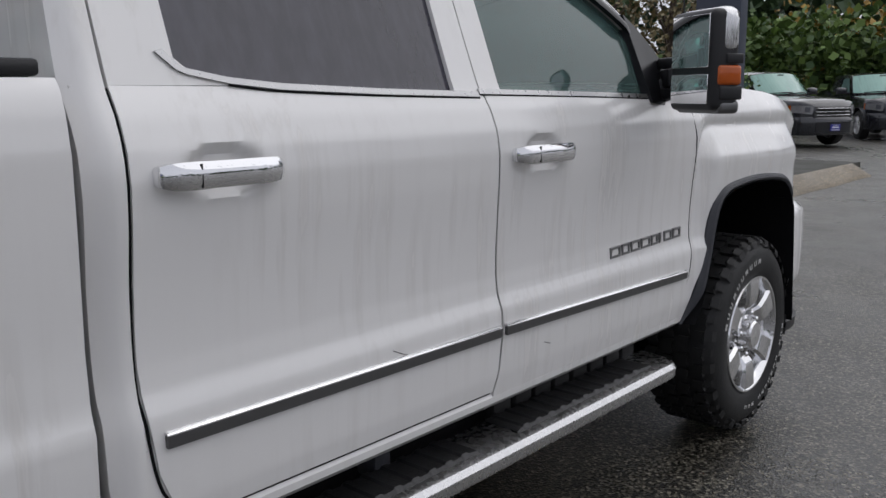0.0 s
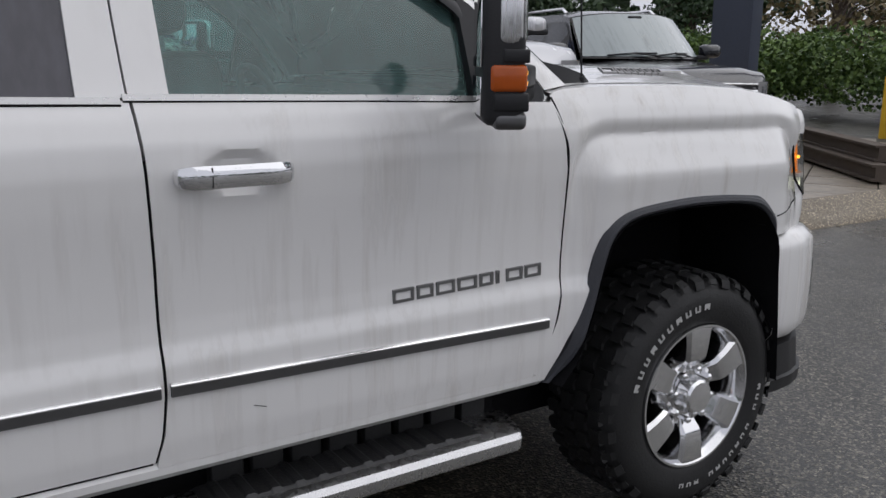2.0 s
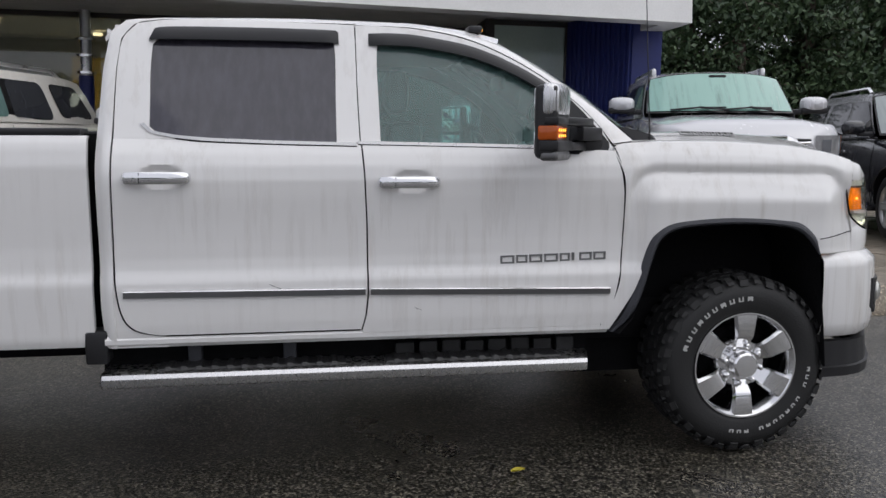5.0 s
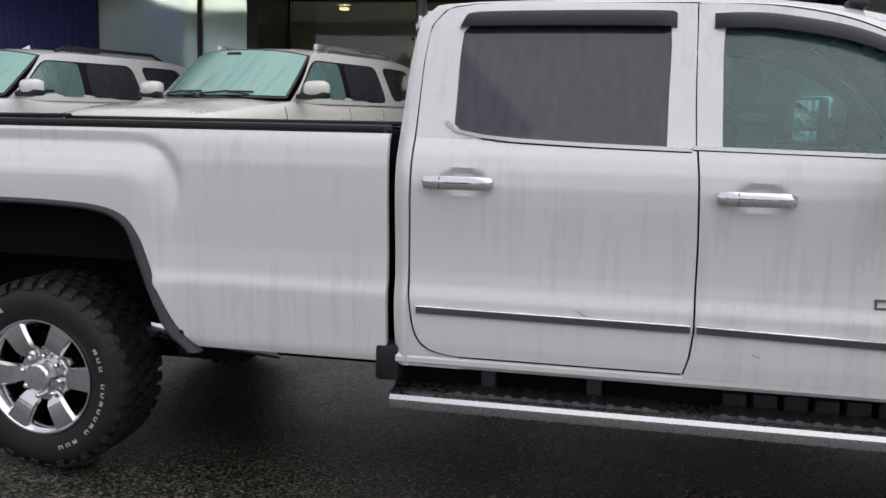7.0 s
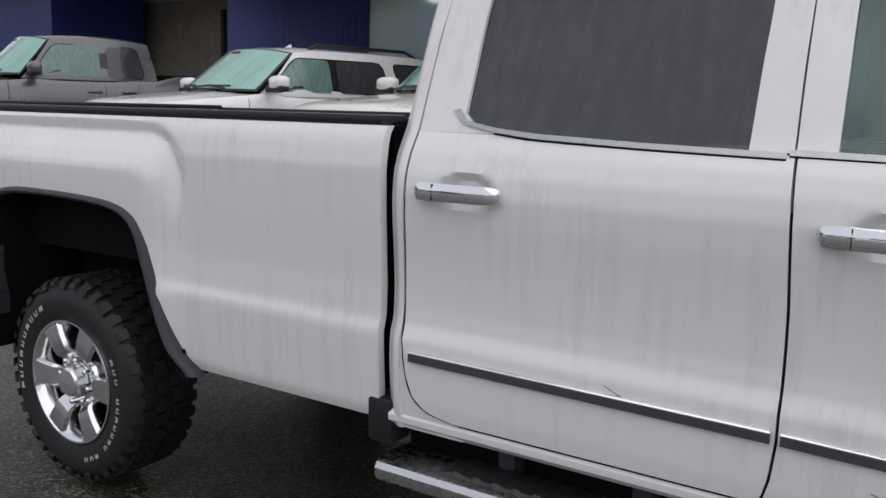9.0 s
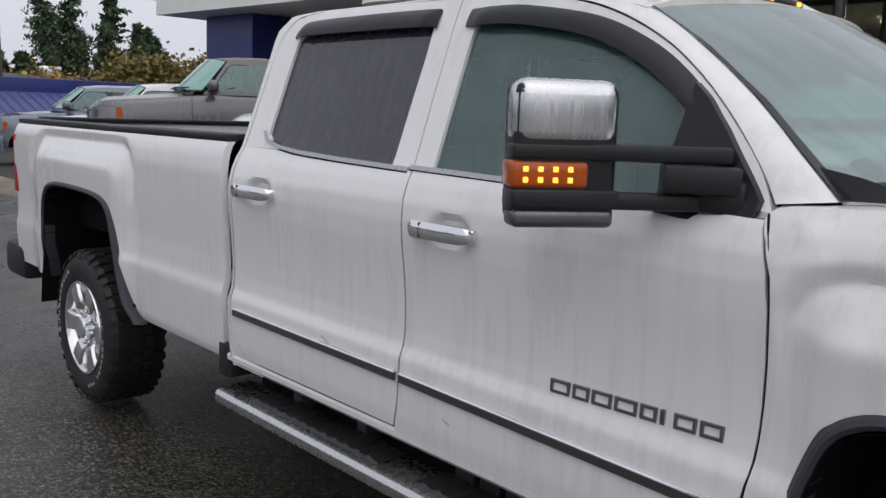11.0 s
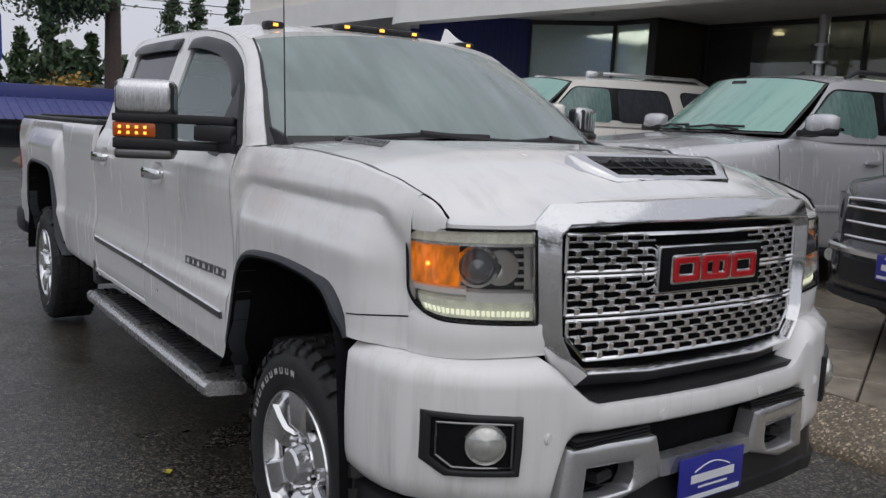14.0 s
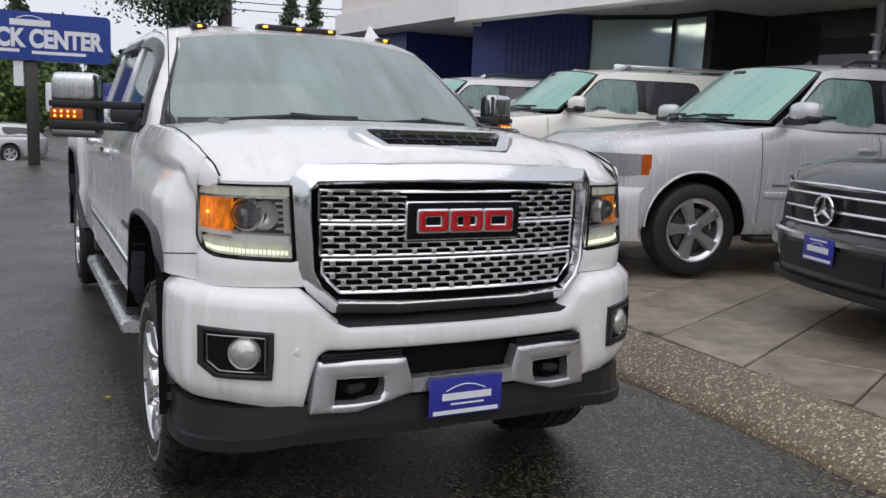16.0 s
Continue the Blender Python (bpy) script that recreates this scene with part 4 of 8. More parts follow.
# ---- the white pickup: origin on the ground between its front wheels, facing +x ----
truck = thing("pickup_truck", "white crew-cab heavy-duty pickup with chrome grille, rain-streaked and wet", "pickup truck")
DOOR = [(0.55, 0.928), (0.60, 0.948), (0.68, 0.960), (0.80, 0.964), (0.855, 0.962), (0.90, 0.946), (0.95, 0.941), (1.02, 0.942), (1.10, 0.947), (1.20, 0.957), (1.27, 0.960), (1.33, 0.953), (1.38, 0.935), (1.41, 0.918), (1.44, 0.899)]
GREEN = [(1.40, 0.920), (1.44, 0.899), (1.47, 0.888), (1.86, 0.748), (1.93, 0.718), (1.97, 0.68)]
BEDP = [(0.57, 0.922), (0.62, 0.944), (0.80, 0.955), (0.855, 0.957), (0.90, 0.944), (1.00, 0.941), (1.20, 0.951), (1.33, 0.954), (1.40, 0.944), (1.44, 0.930), (1.46, 0.910)]
FTOP = [(-0.64, 1.430), (-0.3, 1.434), (0.0, 1.428), (0.275, 1.404), (0.469, 1.366), (0.56, 1.338), (0.64, 1.300)]
FTAPER = [(-0.7, 0.0), (0.15, 0.004), (0.35, 0.018), (0.47, 0.045), (0.55, 0.085), (0.65, 0.14)]


HANDLES = ((-2.555, 1.286), (-1.535, 1.264))


def y_door(x, z):
    y = interp(DOOR, z)
    for hx, hz in HANDLES:
        up = z - hz
        d = abs((x - hx) / 0.088) ** 2.6 + abs(up / 0.052) ** 2.2
        if d < 1:
            y -= 0.024 * step(1 - d, 0.0, 0.8)
    return y


def y_green(x, z):
    return interp(GREEN, z) - 0.045 * step(x, -1.75, -0.95) * step(z, 1.5, 1.85) - 0.02 * step(x, -0.95, -0.55)


def inside(x, z, x0, x1, top, r):
    """How far a place lies inside a tall panel with two rounded upper corners."""
    dx, dz = max(x0 + r - x, x - (x1 - r)), z - (top - r)
    return r - (math.hypot(dx, dz) if dx > 0 and dz > 0 else max(dx, dz))


BULGE = [(-0.056, 0.0), (-0.044, -0.002), (-0.008, -0.021), (0.0, -0.020), (0.010, -0.014), (0.105, 0.034), (0.125, 0.039), (0.15, 0.040)]


def y_fender(x, z):
    zt = interp(FTOP, x)
    zz = z + (1.44 - zt) * step(z, 0.95, 1.25)
    y = interp(DOOR, zz) - interp(FTAPER, x) * (1 - 0.55 * step(z, 1.18, 1.34)) * (0.6 + 0.4 * step(z, 0.98, 1.12))
    d = inside(x, z, -0.57, 0.495, 1.286 - 0.014 * x, 0.14)
    k = step(z, 1.02, 1.24)
    return y + (interp(BULGE, d) * k + 0.040 * step(d, -0.03, 0.13) * (1 - k) + 0.002) * step(x, -0.60, -0.55) - 0.010 * step(x, -0.58, -0.48)


def y_bed(x, z):
    d = inside(x, z, -5.06, -3.70, 1.392, 0.16)
    k = step(z, 1.10, 1.30)
    return interp(BEDP, z) + interp(BULGE, d) * k + 0.040 * step(d, -0.06, 0.16) * (1 - k) - 0.002


def skin(knots, yf, side, n=60, m=12):
    """A panel between two runs of (x, z) knots, laid on the body's side surface."""
    a = [p for p in curve([(q[0], 0, q[1]) for q, _ in knots], n)]
    b = [p for p in curve([(q[0], 0, q[1]) for _, q in knots], n)]
    bm = bmesh.new()
    rows = []
    for p, q in zip(a, b):
        row = []
        for k in range(m):
            c = p.lerp(q, k / (m - 1))
            row.append((c.x, side * yf(c.x, c.z), c.z))
        rows.append(row)
    grid(bm, rows)
    return bm


def visor(a, b, side):
    """A thin curved shield that stands off the glass along its lower edge."""
    bm = bmesh.new()
    pa, pb = curve([(x, 0, z) for x, z in a], 44), curve([(x, 0, z) for x, z in b], 44)
    rows = []
    for i, (p, q) in enumerate(zip(pa, pb)):
        e = min(1.0, i / 3, (43 - i) / 3)
        row = []
        for f, o in ((0.0, 0.004), (0.0, 0.024), (0.25, 0.027), (0.6, 0.022), (0.88, 0.011), (1.0, 0.001)):
            c = p.lerp(q, f)
            row.append((c.x, side * (y_green(c.x, c.z) + o * (0.25 + 0.75 * e)), c.z))
        rows.append(row)
    grid(bm, rows)
    return bm


def ribbon(bm, a, b, yf, side, off, n=40, thick=0.012):
    """A raised strip between two runs of (x, z) points on the side surface."""
    pa, pb = resample([(x, 0, z) for x, z in a], n), resample([(x, 0, z) for x, z in b], n)
    rows = []
    for p, q in zip(pa, pb):
        rows.append([(p.x, side * (yf(p.x, p.z) + off - thick), p.z), (p.x, side * (yf(p.x, p.z) + off), p.z), (q.x, side * (yf(q.x, q.z) + off), q.z), (q.x, side * (yf(q.x, q.z) + off - thick), q.z)])
    vv = grid(bm, rows)
    bm.faces.new(vv[0][::-1])
    bm.faces.new(vv[-1])
    return bm


ARCHF_O = [(-0.660, 0.590), (-0.60, 0.66), (-0.545, 0.80), (-0.51, 0.92), (-0.475, 1.01), (-0.425, 1.062), (-0.34, 1.088), (-0.14, 1.102), (0.05, 1.096), (0.20, 1.078), (0.27, 1.045), (0.325, 0.985), (0.355, 0.925)]
ARCHF_I = [(-0.610, 0.585), (-0.55, 0.65), (-0.495, 0.79), (-0.465, 0.90), (-0.435, 0.98), (-0.395, 1.018), (-0.32, 1.042), (-0.14, 1.055), (0.05, 1.050), (0.17, 1.034), (0.23, 1.006), (0.28, 0.955), (0.31, 0.915)]
ARCHR_O = [(-4.905, 0.600), (-4.87, 0.70), (-4.845, 0.86), (-4.83, 1.02), (-4.80, 1.10), (-4.74, 1.150), (-4.61, 1.173), (-4.40, 1.176), (-4.20, 1.172), (-4.02, 1.160), (-3.91, 1.130), (-3.85, 1.07), (-3.80, 0.93), (-3.755, 0.79), (-3.69, 0.66), (-3.60, 0.575)]
ARCHR_I = [(-4.86, 0.600), (-4.825, 0.70), (-4.80, 0.86), (-4.785, 1.00), (-4.76, 1.06), (-4.71, 1.104), (-4.60, 1.126), (-4.40, 1.130), (-4.20, 1.126), (-4.04, 1.114), (-3.955, 1.09), (-3.90, 1.04), (-3.85, 0.91), (-3.80, 0.78), (-3.74, 0.66), (-3.67, 0.575)]
BELT_R = [(-2.76, 1.440), (-2.379, 1.438), (-2.1, 1.428), (-1.73, 1.419)]
BELT_F = [(-1.76, 1.419), (-1.2, 1.408), (-0.60, 1.392)]
RX_L = [(0.636, -2.56), (0.640, -2.60), (0.655, -2.665), (0.69, -2.708), (0.747, -2.731), (0.85, -2.745), (0.963, -2.749), (1.434, -2.741), (1.55, -2.738)]
RX_R = [(0.636, -1.757), (0.70, -1.739), (0.792, -1.729), (1.085, -1.731), (1.30, -1.740), (1.45, -1.751)]
FX_R = [(0.618, -0.700), (0.69, -0.658), (0.765, -0.634), (0.88, -0.612), (0.99, -0.604), (1.12, -0.601), (1.235, -0.603), (1.32, -0.615), (1.405, -0.640)]


def door_panel(bm, xl, xr, zb, belt, side, nf=72, ng=72):
    rows = []
    for i in range(nf):
        f = i / (nf - 1)
        row = []
        for j in range(ng):
            g = j / (ng - 1)
            z = zb + (1.42 - zb) * f
            x = interp(xl, z) * (1 - g) + interp(xr, z) * g
            z = zb + (interp(belt, x) - zb) * f
            row.append((x, side * y_door(x, z), z))
        rows.append(row)
    grid(bm, rows)


RGLASS = [(-2.379, 1.442), (-2.50, 1.455), (-2.575, 1.468), (-2.603, 1.490), (-2.603, 1.60), (-2.603, 1.74), (-2.597, 1.83), (-2.57, 1.858), (-2.50, 1.862), (-2.2, 1.862), (-1.90, 1.860), (-1.852, 1.856), (-1.848, 1.83), (-1.848, 1.60), (-1.848, 1.425)]
RSEAM = [(-2.379, 1.439), (-2.52, 1.440), (-2.66, 1.440), (-2.741, 1.440), (-2.738, 1.62), (-2.732, 1.76), (-2.712, 1.86), (-2.66, 1.918), (-2.55, 1.936), (-2.2, 1.938), (-1.90, 1.934), (-1.762, 1.930), (-1.760, 1.83), (-1.758, 1.60), (-1.752, 1.425)]
FGLASS = [(-1.664, 1.420), (-1.667, 1.60), (-1.668, 1.80), (-1.664, 1.842), (-1.60, 1.850), (-1.482, 1.848), (-1.256, 1.810), (-1.079, 1.742), (-0.95, 1.668), (-0.818, 1.562), (-0.74, 1.48), (-0.685, 1.400)]
FSEAM = [(-1.747, 1.420), (-1.753, 1.60), (-1.756, 1.80), (-1.756, 1.928), (-1.65, 1.928), (-1.48, 1.918), (-1.25, 1.874), (-1.05, 1.788), (-0.90, 1.692), (-0.765, 1.575), (-0.685, 1.485), (-0.640, 1.405)]
WEDGE = [(-1.757, 1.940), (-1.50, 1.938), (-1.30, 1.915), (-1.12, 1.866), (-0.936, 1.760), (-0.75, 1.628), (-0.62, 1.515), (-0.53, 1.436)]
ASEAM = [(-1.752, 1.930), (-1.48, 1.923), (-1.25, 1.880), (-1.05, 1.794), (-0.90, 1.698), (-0.765, 1.581), (-0.685, 1.491), (-0.638, 1.424)]


def knots_run(pts, n=6):
    """The run of points, each stretch cut in n, rounded where it bends gently and sharp at real corners."""
    p = [Vector((x, 0, z)) for x, z in pts]
    tan = []
    for k in range(len(p)):
        a, b = p[k] - p[max(0, k - 1)], p[min(len(p) - 1, k + 1)] - p[k]
        soft = a.length > 0 and b.length > 0 and a.angle(b) < 0.6
        tan.append((a.normalized() + b.normalized()).normalized() if soft else None)
    out = []
    for k in range(len(p) - 1):
        d = p[k + 1] - p[k]
        t0, t1 = (tan[k] * d.length if tan[k] else d), (tan[k + 1] * d.length if tan[k + 1] else d)
        for q in range(n):
            f = q / n
            out.append(p[k] * (2 * f ** 3 - 3 * f ** 2 + 1) + t0 * (f ** 3 - 2 * f ** 2 + f) + p[k + 1] * (3 * f ** 2 - 2 * f ** 3) + t1 * (f ** 3 - f ** 2))
    return out + [p[-1]]


def hole_fill(bm, outline, yf, side, off):
    """A pane that fills an outline of (x, z), bowed like the body's side."""
    ring = [(p.x, p.z) for p in resample([(x, 0, z) for x, z in list(outline) + [outline[0]]], 160)]
    lo, hi = min(z for _, z in ring) + 0.0008, max(z for _, z in ring) - 0.0008
    rows = []
    for k in range(25):
        z = lo + (hi - lo) * (0.5 - 0.5 * math.cos(math.pi * k / 24))
        cut = []
        for (xa, za), (xb, zb) in zip(ring, ring[1:] + ring[:1]):
            if (za - z) * (zb - z) <= 0 and za != zb:
                cut.append(xa + (xb - xa) * (z - za) / (zb - za))
        x0, x1 = min(cut), max(cut)
        rows.append([(x0 + (x1 - x0) * j / 16, side * (yf(x0 + (x1 - x0) * j / 16, z) + off), z) for j in range(17)])
    grid(bm, rows)


def resample2(pts):
    return [(p.x, p.z) for p in curve([(x, 0, z) for x, z in pts], 40)]


for outer, inner in ((ARCHF_O, ARCHF_I), (ARCHR_O, ARCHR_I)):
    inner[:] = [(a[0] * 0.76 + b[0] * 0.24, a[1] * 0.76 + b[1] * 0.24) for a, b in zip(inner, outer)]


def flare(inner, outer, y0, side):
    """A wheel arch trim with a rounded face, turned in along both edges."""
    a, b = curve([(x, 0, z) for x, z in inner], 72), curve([(x, 0, z) for x, z in outer], 72)
    bm = bmesh.new()
    rows = []
    for i, (p, q) in enumerate(zip(a, b)):
        tuck = 0.045 * step(9 - i, 0, 9) + 0.02 * step(i, 66, 71)
        rows.append([(p.x + (q.x - p.x) * f, side * (y0 + o - tuck), p.z + (q.z - p.z) * f) for f, o in ((0.0, -0.045), (0.0, 0.010), (0.10, 0.021), (0.35, 0.027), (0.62, 0.022), (0.82, 0.008), (0.96, 0.004), (1.0, -0.03))])
    vv = grid(bm, rows)
    bm.faces.new(vv[0][::-1])
    bm.faces.new(vv[-1])
    return bm


def build_side(s):
    near = s < 0
    # front door
    bm = bmesh.new()
    door_panel(bm, [(z, x + 0.007) for z, x in RX_R], FX_R, 0.622, BELT_F, s)
    a, b = knots_run(FGLASS), knots_run(FSEAM)
    grid(bm, [[(c.x, s * y_green(c.x, c.z), c.z) for c in [p.lerp(q, t / 4) for t in range(5)]] for p, q in zip(a, b)])
    lip(bm, 0.03, 1, -s)
    fd = part("front_door", bm, WHITE, truck)
    bm = bmesh.new()
    hole_fill(bm, FGLASS, y_green, s, -0.012)
    part("window_glass", bm, GLASS_F, fd, "green-tinted side glass with rain streaks")
    # rear door
    bm = bmesh.new()
    door_panel(bm, RX_L, RX_R, 0.638, BELT_R, s)
    a, b = knots_run(RGLASS), knots_run(RSEAM)
    grid(bm, [[(c.x, s * y_green(c.x, c.z), c.z) for c in [p.lerp(q, t / 4) for t in range(5)]] for p, q in zip(a, b)])
    lip(bm, 0.03, 1, -s)
    rd = part("rear_door", bm, WHITE, truck)
    bm = bmesh.new()
    hole_fill(bm, RGLASS, y_green, s, -0.012)
    part("window_glass", bm, GLASS_D, rd, "dark privacy glass with rain streaks")
    # rubber seals that show dark in the gaps round the doors
    def seal(d, pts):
        part("door_seal", tube(bmesh.new(), [(x, s * (y_door(x, z) - 0.006), z) for x, z in resample2(pts)], 0.0030, 6), LINER, d)

    seal(rd, [(x + 0.0035, z) for z, x in RX_R if z < 1.42])
    seal(rd, [(x - 0.0035, z) for z, x in RX_L if z < 1.44])
    seal(fd, [(x + 0.003, z) for z, x in FX_R])
    seal(rd, [(-2.56 + i * 0.1, 0.634) for i in range(9)])
    seal(fd, [(-1.75 + i * 0.105, 0.618) for i in range(11)])
    # door linings, so that one sees no outside through the door skins
    for d, x0, x1 in ((fd, -1.74, -0.66), (rd, -2.72, -1.76)):
        bm = boxes((x0, x1, min(s * 0.82, s * 0.875), max(s * 0.82, s * 0.875), 0.66, 1.385), bevel=0.01)
        part("door_lining", bm, SEAT, d)
    # bright belt mouldings, lower mouldings, handles, rain visors
    bm = ribbon(bmesh.new(), [(x, z + 0.001) for x, z in BELT_F], [(x, z + 0.014) for x, z in BELT_F], y_green, s, 0.006)
    part("belt_moulding", bm, BELTTRIM, fd, "bright metal belt strip")
    bm = ribbon(bmesh.new(), [(-2.64, 1.500), (-2.60, 1.463), (-2.50, 1.444), (-2.379, 1.432), (-2.1, 1.421), (-1.765, 1.413)], [(-2.624, 1.505), (-2.592, 1.473), (-2.50, 1.456), (-2.379, 1.445), (-2.1, 1.434), (-1.765, 1.426)], y_green, s, 0.006)
    part("belt_moulding", bm, BELTTRIM, rd, "bright metal belt strip")
    for d, run in ((fd, BELT_F), (rd, [(-2.50, 1.442), (-2.379, 1.430), (-2.1, 1.419), (-1.765, 1.411)])):
        part("belt_seal", tube(bmesh.new(), [(x, s * (y_green(x, z) + 0.004), z - 0.001) for x, z in resample2(run)], 0.0026, 6), LINER, d)
    for d, pa, pb in ((rd, (-2.717, 0.812), (-1.738, 0.803)), (fd, (-1.716, 0.803), (-0.661, 0.780))):
        bm = ribbon(bmesh.new(), [(pa[0], pa[1] - 0.014), (pb[0], pb[1] - 0.014)], [(pa[0], pa[1] + 0.009), (pb[0], pb[1] + 0.009)], y_door, s, 0.010)
        tm = part("door_moulding", bm, DARKTRIM, d, "grey lower door moulding with bright edge")
        bm = bmesh.new()
        rows = []
        for q in range(31):
            f = q / 30
            x, z = pa[0] + (pb[0] - pa[0]) * f, pa[1] + (pb[1] - pa[1]) * f
            rows.append([(x, s * (y_door(x, z) + o), z + h) for o, h in ((0.0102, 0.009), (0.0100, 0.0112), (0.0065, 0.0148), (0.0, 0.0165))])
        grid(bm, rows)
        part("bright_edge", bm, STEEL, tm)
    for d, x0, x1, z in ((rd, -2.704, -2.436, 1.284), (fd, -1.682, -1.418, 1.262)):
        bm = bmesh.new()
        y0 = s * y_door(0, z)
        rows = []
        for q in range(13):
            f = 0.5 - 0.5 * math.cos(math.pi * q / 12)
            x = x0 + (x1 - x0) * f
            out = 0.012 + 0.030 * (1 - (2 * f - 1) ** 6) ** 0.5
            h = 0.024 * (0.45 + 0.55 * (1 - (2 * f - 1) ** 8) ** 0.5) * (1.04 if f < 0.25 else 1.0)
            rows.append([(x, y0 + s * (out - 0.022), z - h), (x, y0 + s * (out - 0.004), z - h), (x, y0 + s * out, z - h * 0.5), (x, y0 + s * (out + 0.001), z + h * 0.4), (x, y0 + s * (out - 0.006), z + h), (x, y0 + s * (out - 0.022), z + h)])
        vv = grid(bm, rows, close_v=True)
        bm.faces.new(vv[0][::-1])
        bm.faces.new(vv[-1])
        hd = part("door_handle", bm, CHROME, d, "chrome door handle beaded with rain")
        xm = x0 + 0.27 * (x1 - x0)
        part("handle_joint", boxes((xm - 0.001, xm + 0.001, min(y0 + s * 0.03, y0 + s * 0.0425), max(y0 + s * 0.03, y0 + s * 0.0425), z - 0.021, z + 0.021)), LINER, hd)
    bm = visor([(-2.612, 1.842), (-2.58, 1.850), (-2.2, 1.851), (-1.87, 1.848), (-1.830, 1.842)], [(-2.598, 1.884), (-2.55, 1.906), (-2.2, 1.910), (-1.87, 1.906), (-1.830, 1.896)], s)
    part("rain_visor", bm, SMOKED, rd, "smoked plastic rain visor", 50)
    va = [(-1.702, 1.840), (-1.60, 1.841), (-1.482, 1.836), (-1.256, 1.797), (-1.079, 1.730), (-0.95, 1.656), (-0.862, 1.585)]
    vb = [(-1.702, 1.894), (-1.60, 1.898), (-1.47, 1.890), (-1.238, 1.848), (-1.050, 1.772), (-0.912, 1.688), (-0.832, 1.618)]
    part("rain_visor", visor(va, vb, s), SMOKED, fd, "smoked plastic rain visor", 50)
    if near:
        for d, pts in ((rd, ((-2.135, 0.842), (-2.105, 0.828), (-2.075, 0.818))), (fd, ((-1.53, 0.726), (-1.50, 0.716)))):
            part("scratch", tube(bmesh.new(), [(x, s * (y_door(x, z) + 0.0005), z) for x, z in pts], 0.0009, 5), LINER, d)
    # roof side and screen pillar, cab corner, sill
    a, b = knots_run(ASEAM, 7), knots_run(WEDGE, 7)
    bm = bmesh.new()
    grid(bm, [[(c.x, s * (y_green(c.x, c.z) - 0.03 * (t / 4) ** 2), c.z) for t, c in [(t, p.lerp(q, t / 4)) for t in range(5)]] for p, q in zip(a, b)])
    lip(bm, 0.02, 1, -s)
    part("screen_pillar", bm, WHITE, truck)
    bm = bmesh.new()
    co = [(-2.800, 0.585), (-2.812, 0.75), (-2.815, 1.1), (-2.812, 1.45), (-2.795, 1.72), (-2.765, 1.88), (-2.70, 1.935), (-2.55, 1.944), (-1.76, 1.94)]
    ci = [(-2.752, 0.585), (-2.756, 0.75), (-2.756, 1.1), (-2.748, 1.45), (-2.740, 1.72), (-2.722, 1.86), (-2.665, 1.924), (-2.55, 1.940), (-1.76, 1.936)]

    def y_cab(x, z):
        y = interp(DOOR, z) if z < 1.42 else interp(GREEN, z)
        return y - 0.035 * step(-x, 2.765, 2.82)

    a, b = resample([(x, 0, z) for x, z in co], 60), resample([(x, 0, z) for x, z in ci], 60)
    grid(bm, [[(c.x, s * y_cab(c.x, c.z), c.z) for c in [p.lerp(q, t / 5) for t in range(6)]] for p, q in zip(a, b)])
    lip(bm, 0.03, 1, -s)
    part("cab_corner", bm, WHITE, truck)
    bm = bmesh.new()
    grid(bm, [[(x, s * y, z) for y, z in ((0.928, 0.700), (0.934, 0.642), (0.950, 0.620), (0.948, 0.602), (0.93, 0.585), (0.80, 0.583))] for x in [-2.80 + i * 0.0713 for i in range(31)]])
    grid(bm, [[(x, s * (interp(DOOR, z) - 0.007), z) for z in (0.585, 0.62, 0.66, 0.72, 0.80)] for x in (-2.775, -2.66, -2.55)])
    grid(bm, [[(x, s * (interp(DOOR, z) - 0.008), z) for z in [0.80 + 0.05 * q for q in range(13)]] for x in (-2.775, -2.73)])
    part("sill", bm, WHITE, truck)
    # front wing
    kn = [((-0.700, 0.632), (-0.655, 0.600)), ((-0.629, 0.765), (-0.566, 0.745)), ((-0.606, 0.88), (-0.520, 0.855)), ((-0.598, 0.99), (-0.495, 0.920)), ((-0.595, 1.12), (-0.475, 0.970)), ((-0.597, 1.235), (-0.455, 1.005)), ((-0.609, 1.32), (-0.430, 1.032)), ((-0.634, 1.412), (-0.405, 1.048)), ((-0.45, 1.430), (-0.30, 1.070)), ((-0.1, 1.429), (-0.10, 1.080)), ((0.2, 1.411), (0.06, 1.074)), ((0.42, 1.376), (0.17, 1.060)), ((0.505, 1.353), (0.215, 1.043)), ((0.533, 1.343), (0.235, 1.030)), ((0.5345, 1.31), (0.245, 1.02)), ((0.532, 1.25), (0.255, 1.01)), ((0.527, 1.16), (0.27, 0.995)), ((0.552, 1.03), (0.300, 0.955)), ((0.556, 0.934), (0.325, 0.932)), ((0.42, 0.925), (0.330, 0.926))]
    bm = skin(kn, y_fender, s, 130, 44)
    top = []
    for i in range(26):
        x = -0.632 + i * (0.535 + 0.632) / 25
        zt = interp([(-0.632, 1.415), (-0.45, 1.430), (-0.1, 1.429), (0.2, 1.411), (0.42, 1.376), (0.535, 1.343)], x)
        ye, y0 = interp(HOODY, x) + 0.007, y_fender(x, zt)
        top.append([(x, s * y0, zt), (x, s * (y0 * 0.55 + ye * 0.45), zt + 0.006), (x, s * ye, zt + 0.006), (x, s * ye, zt - 0.02)])
    grid(bm, top)
    tip = []
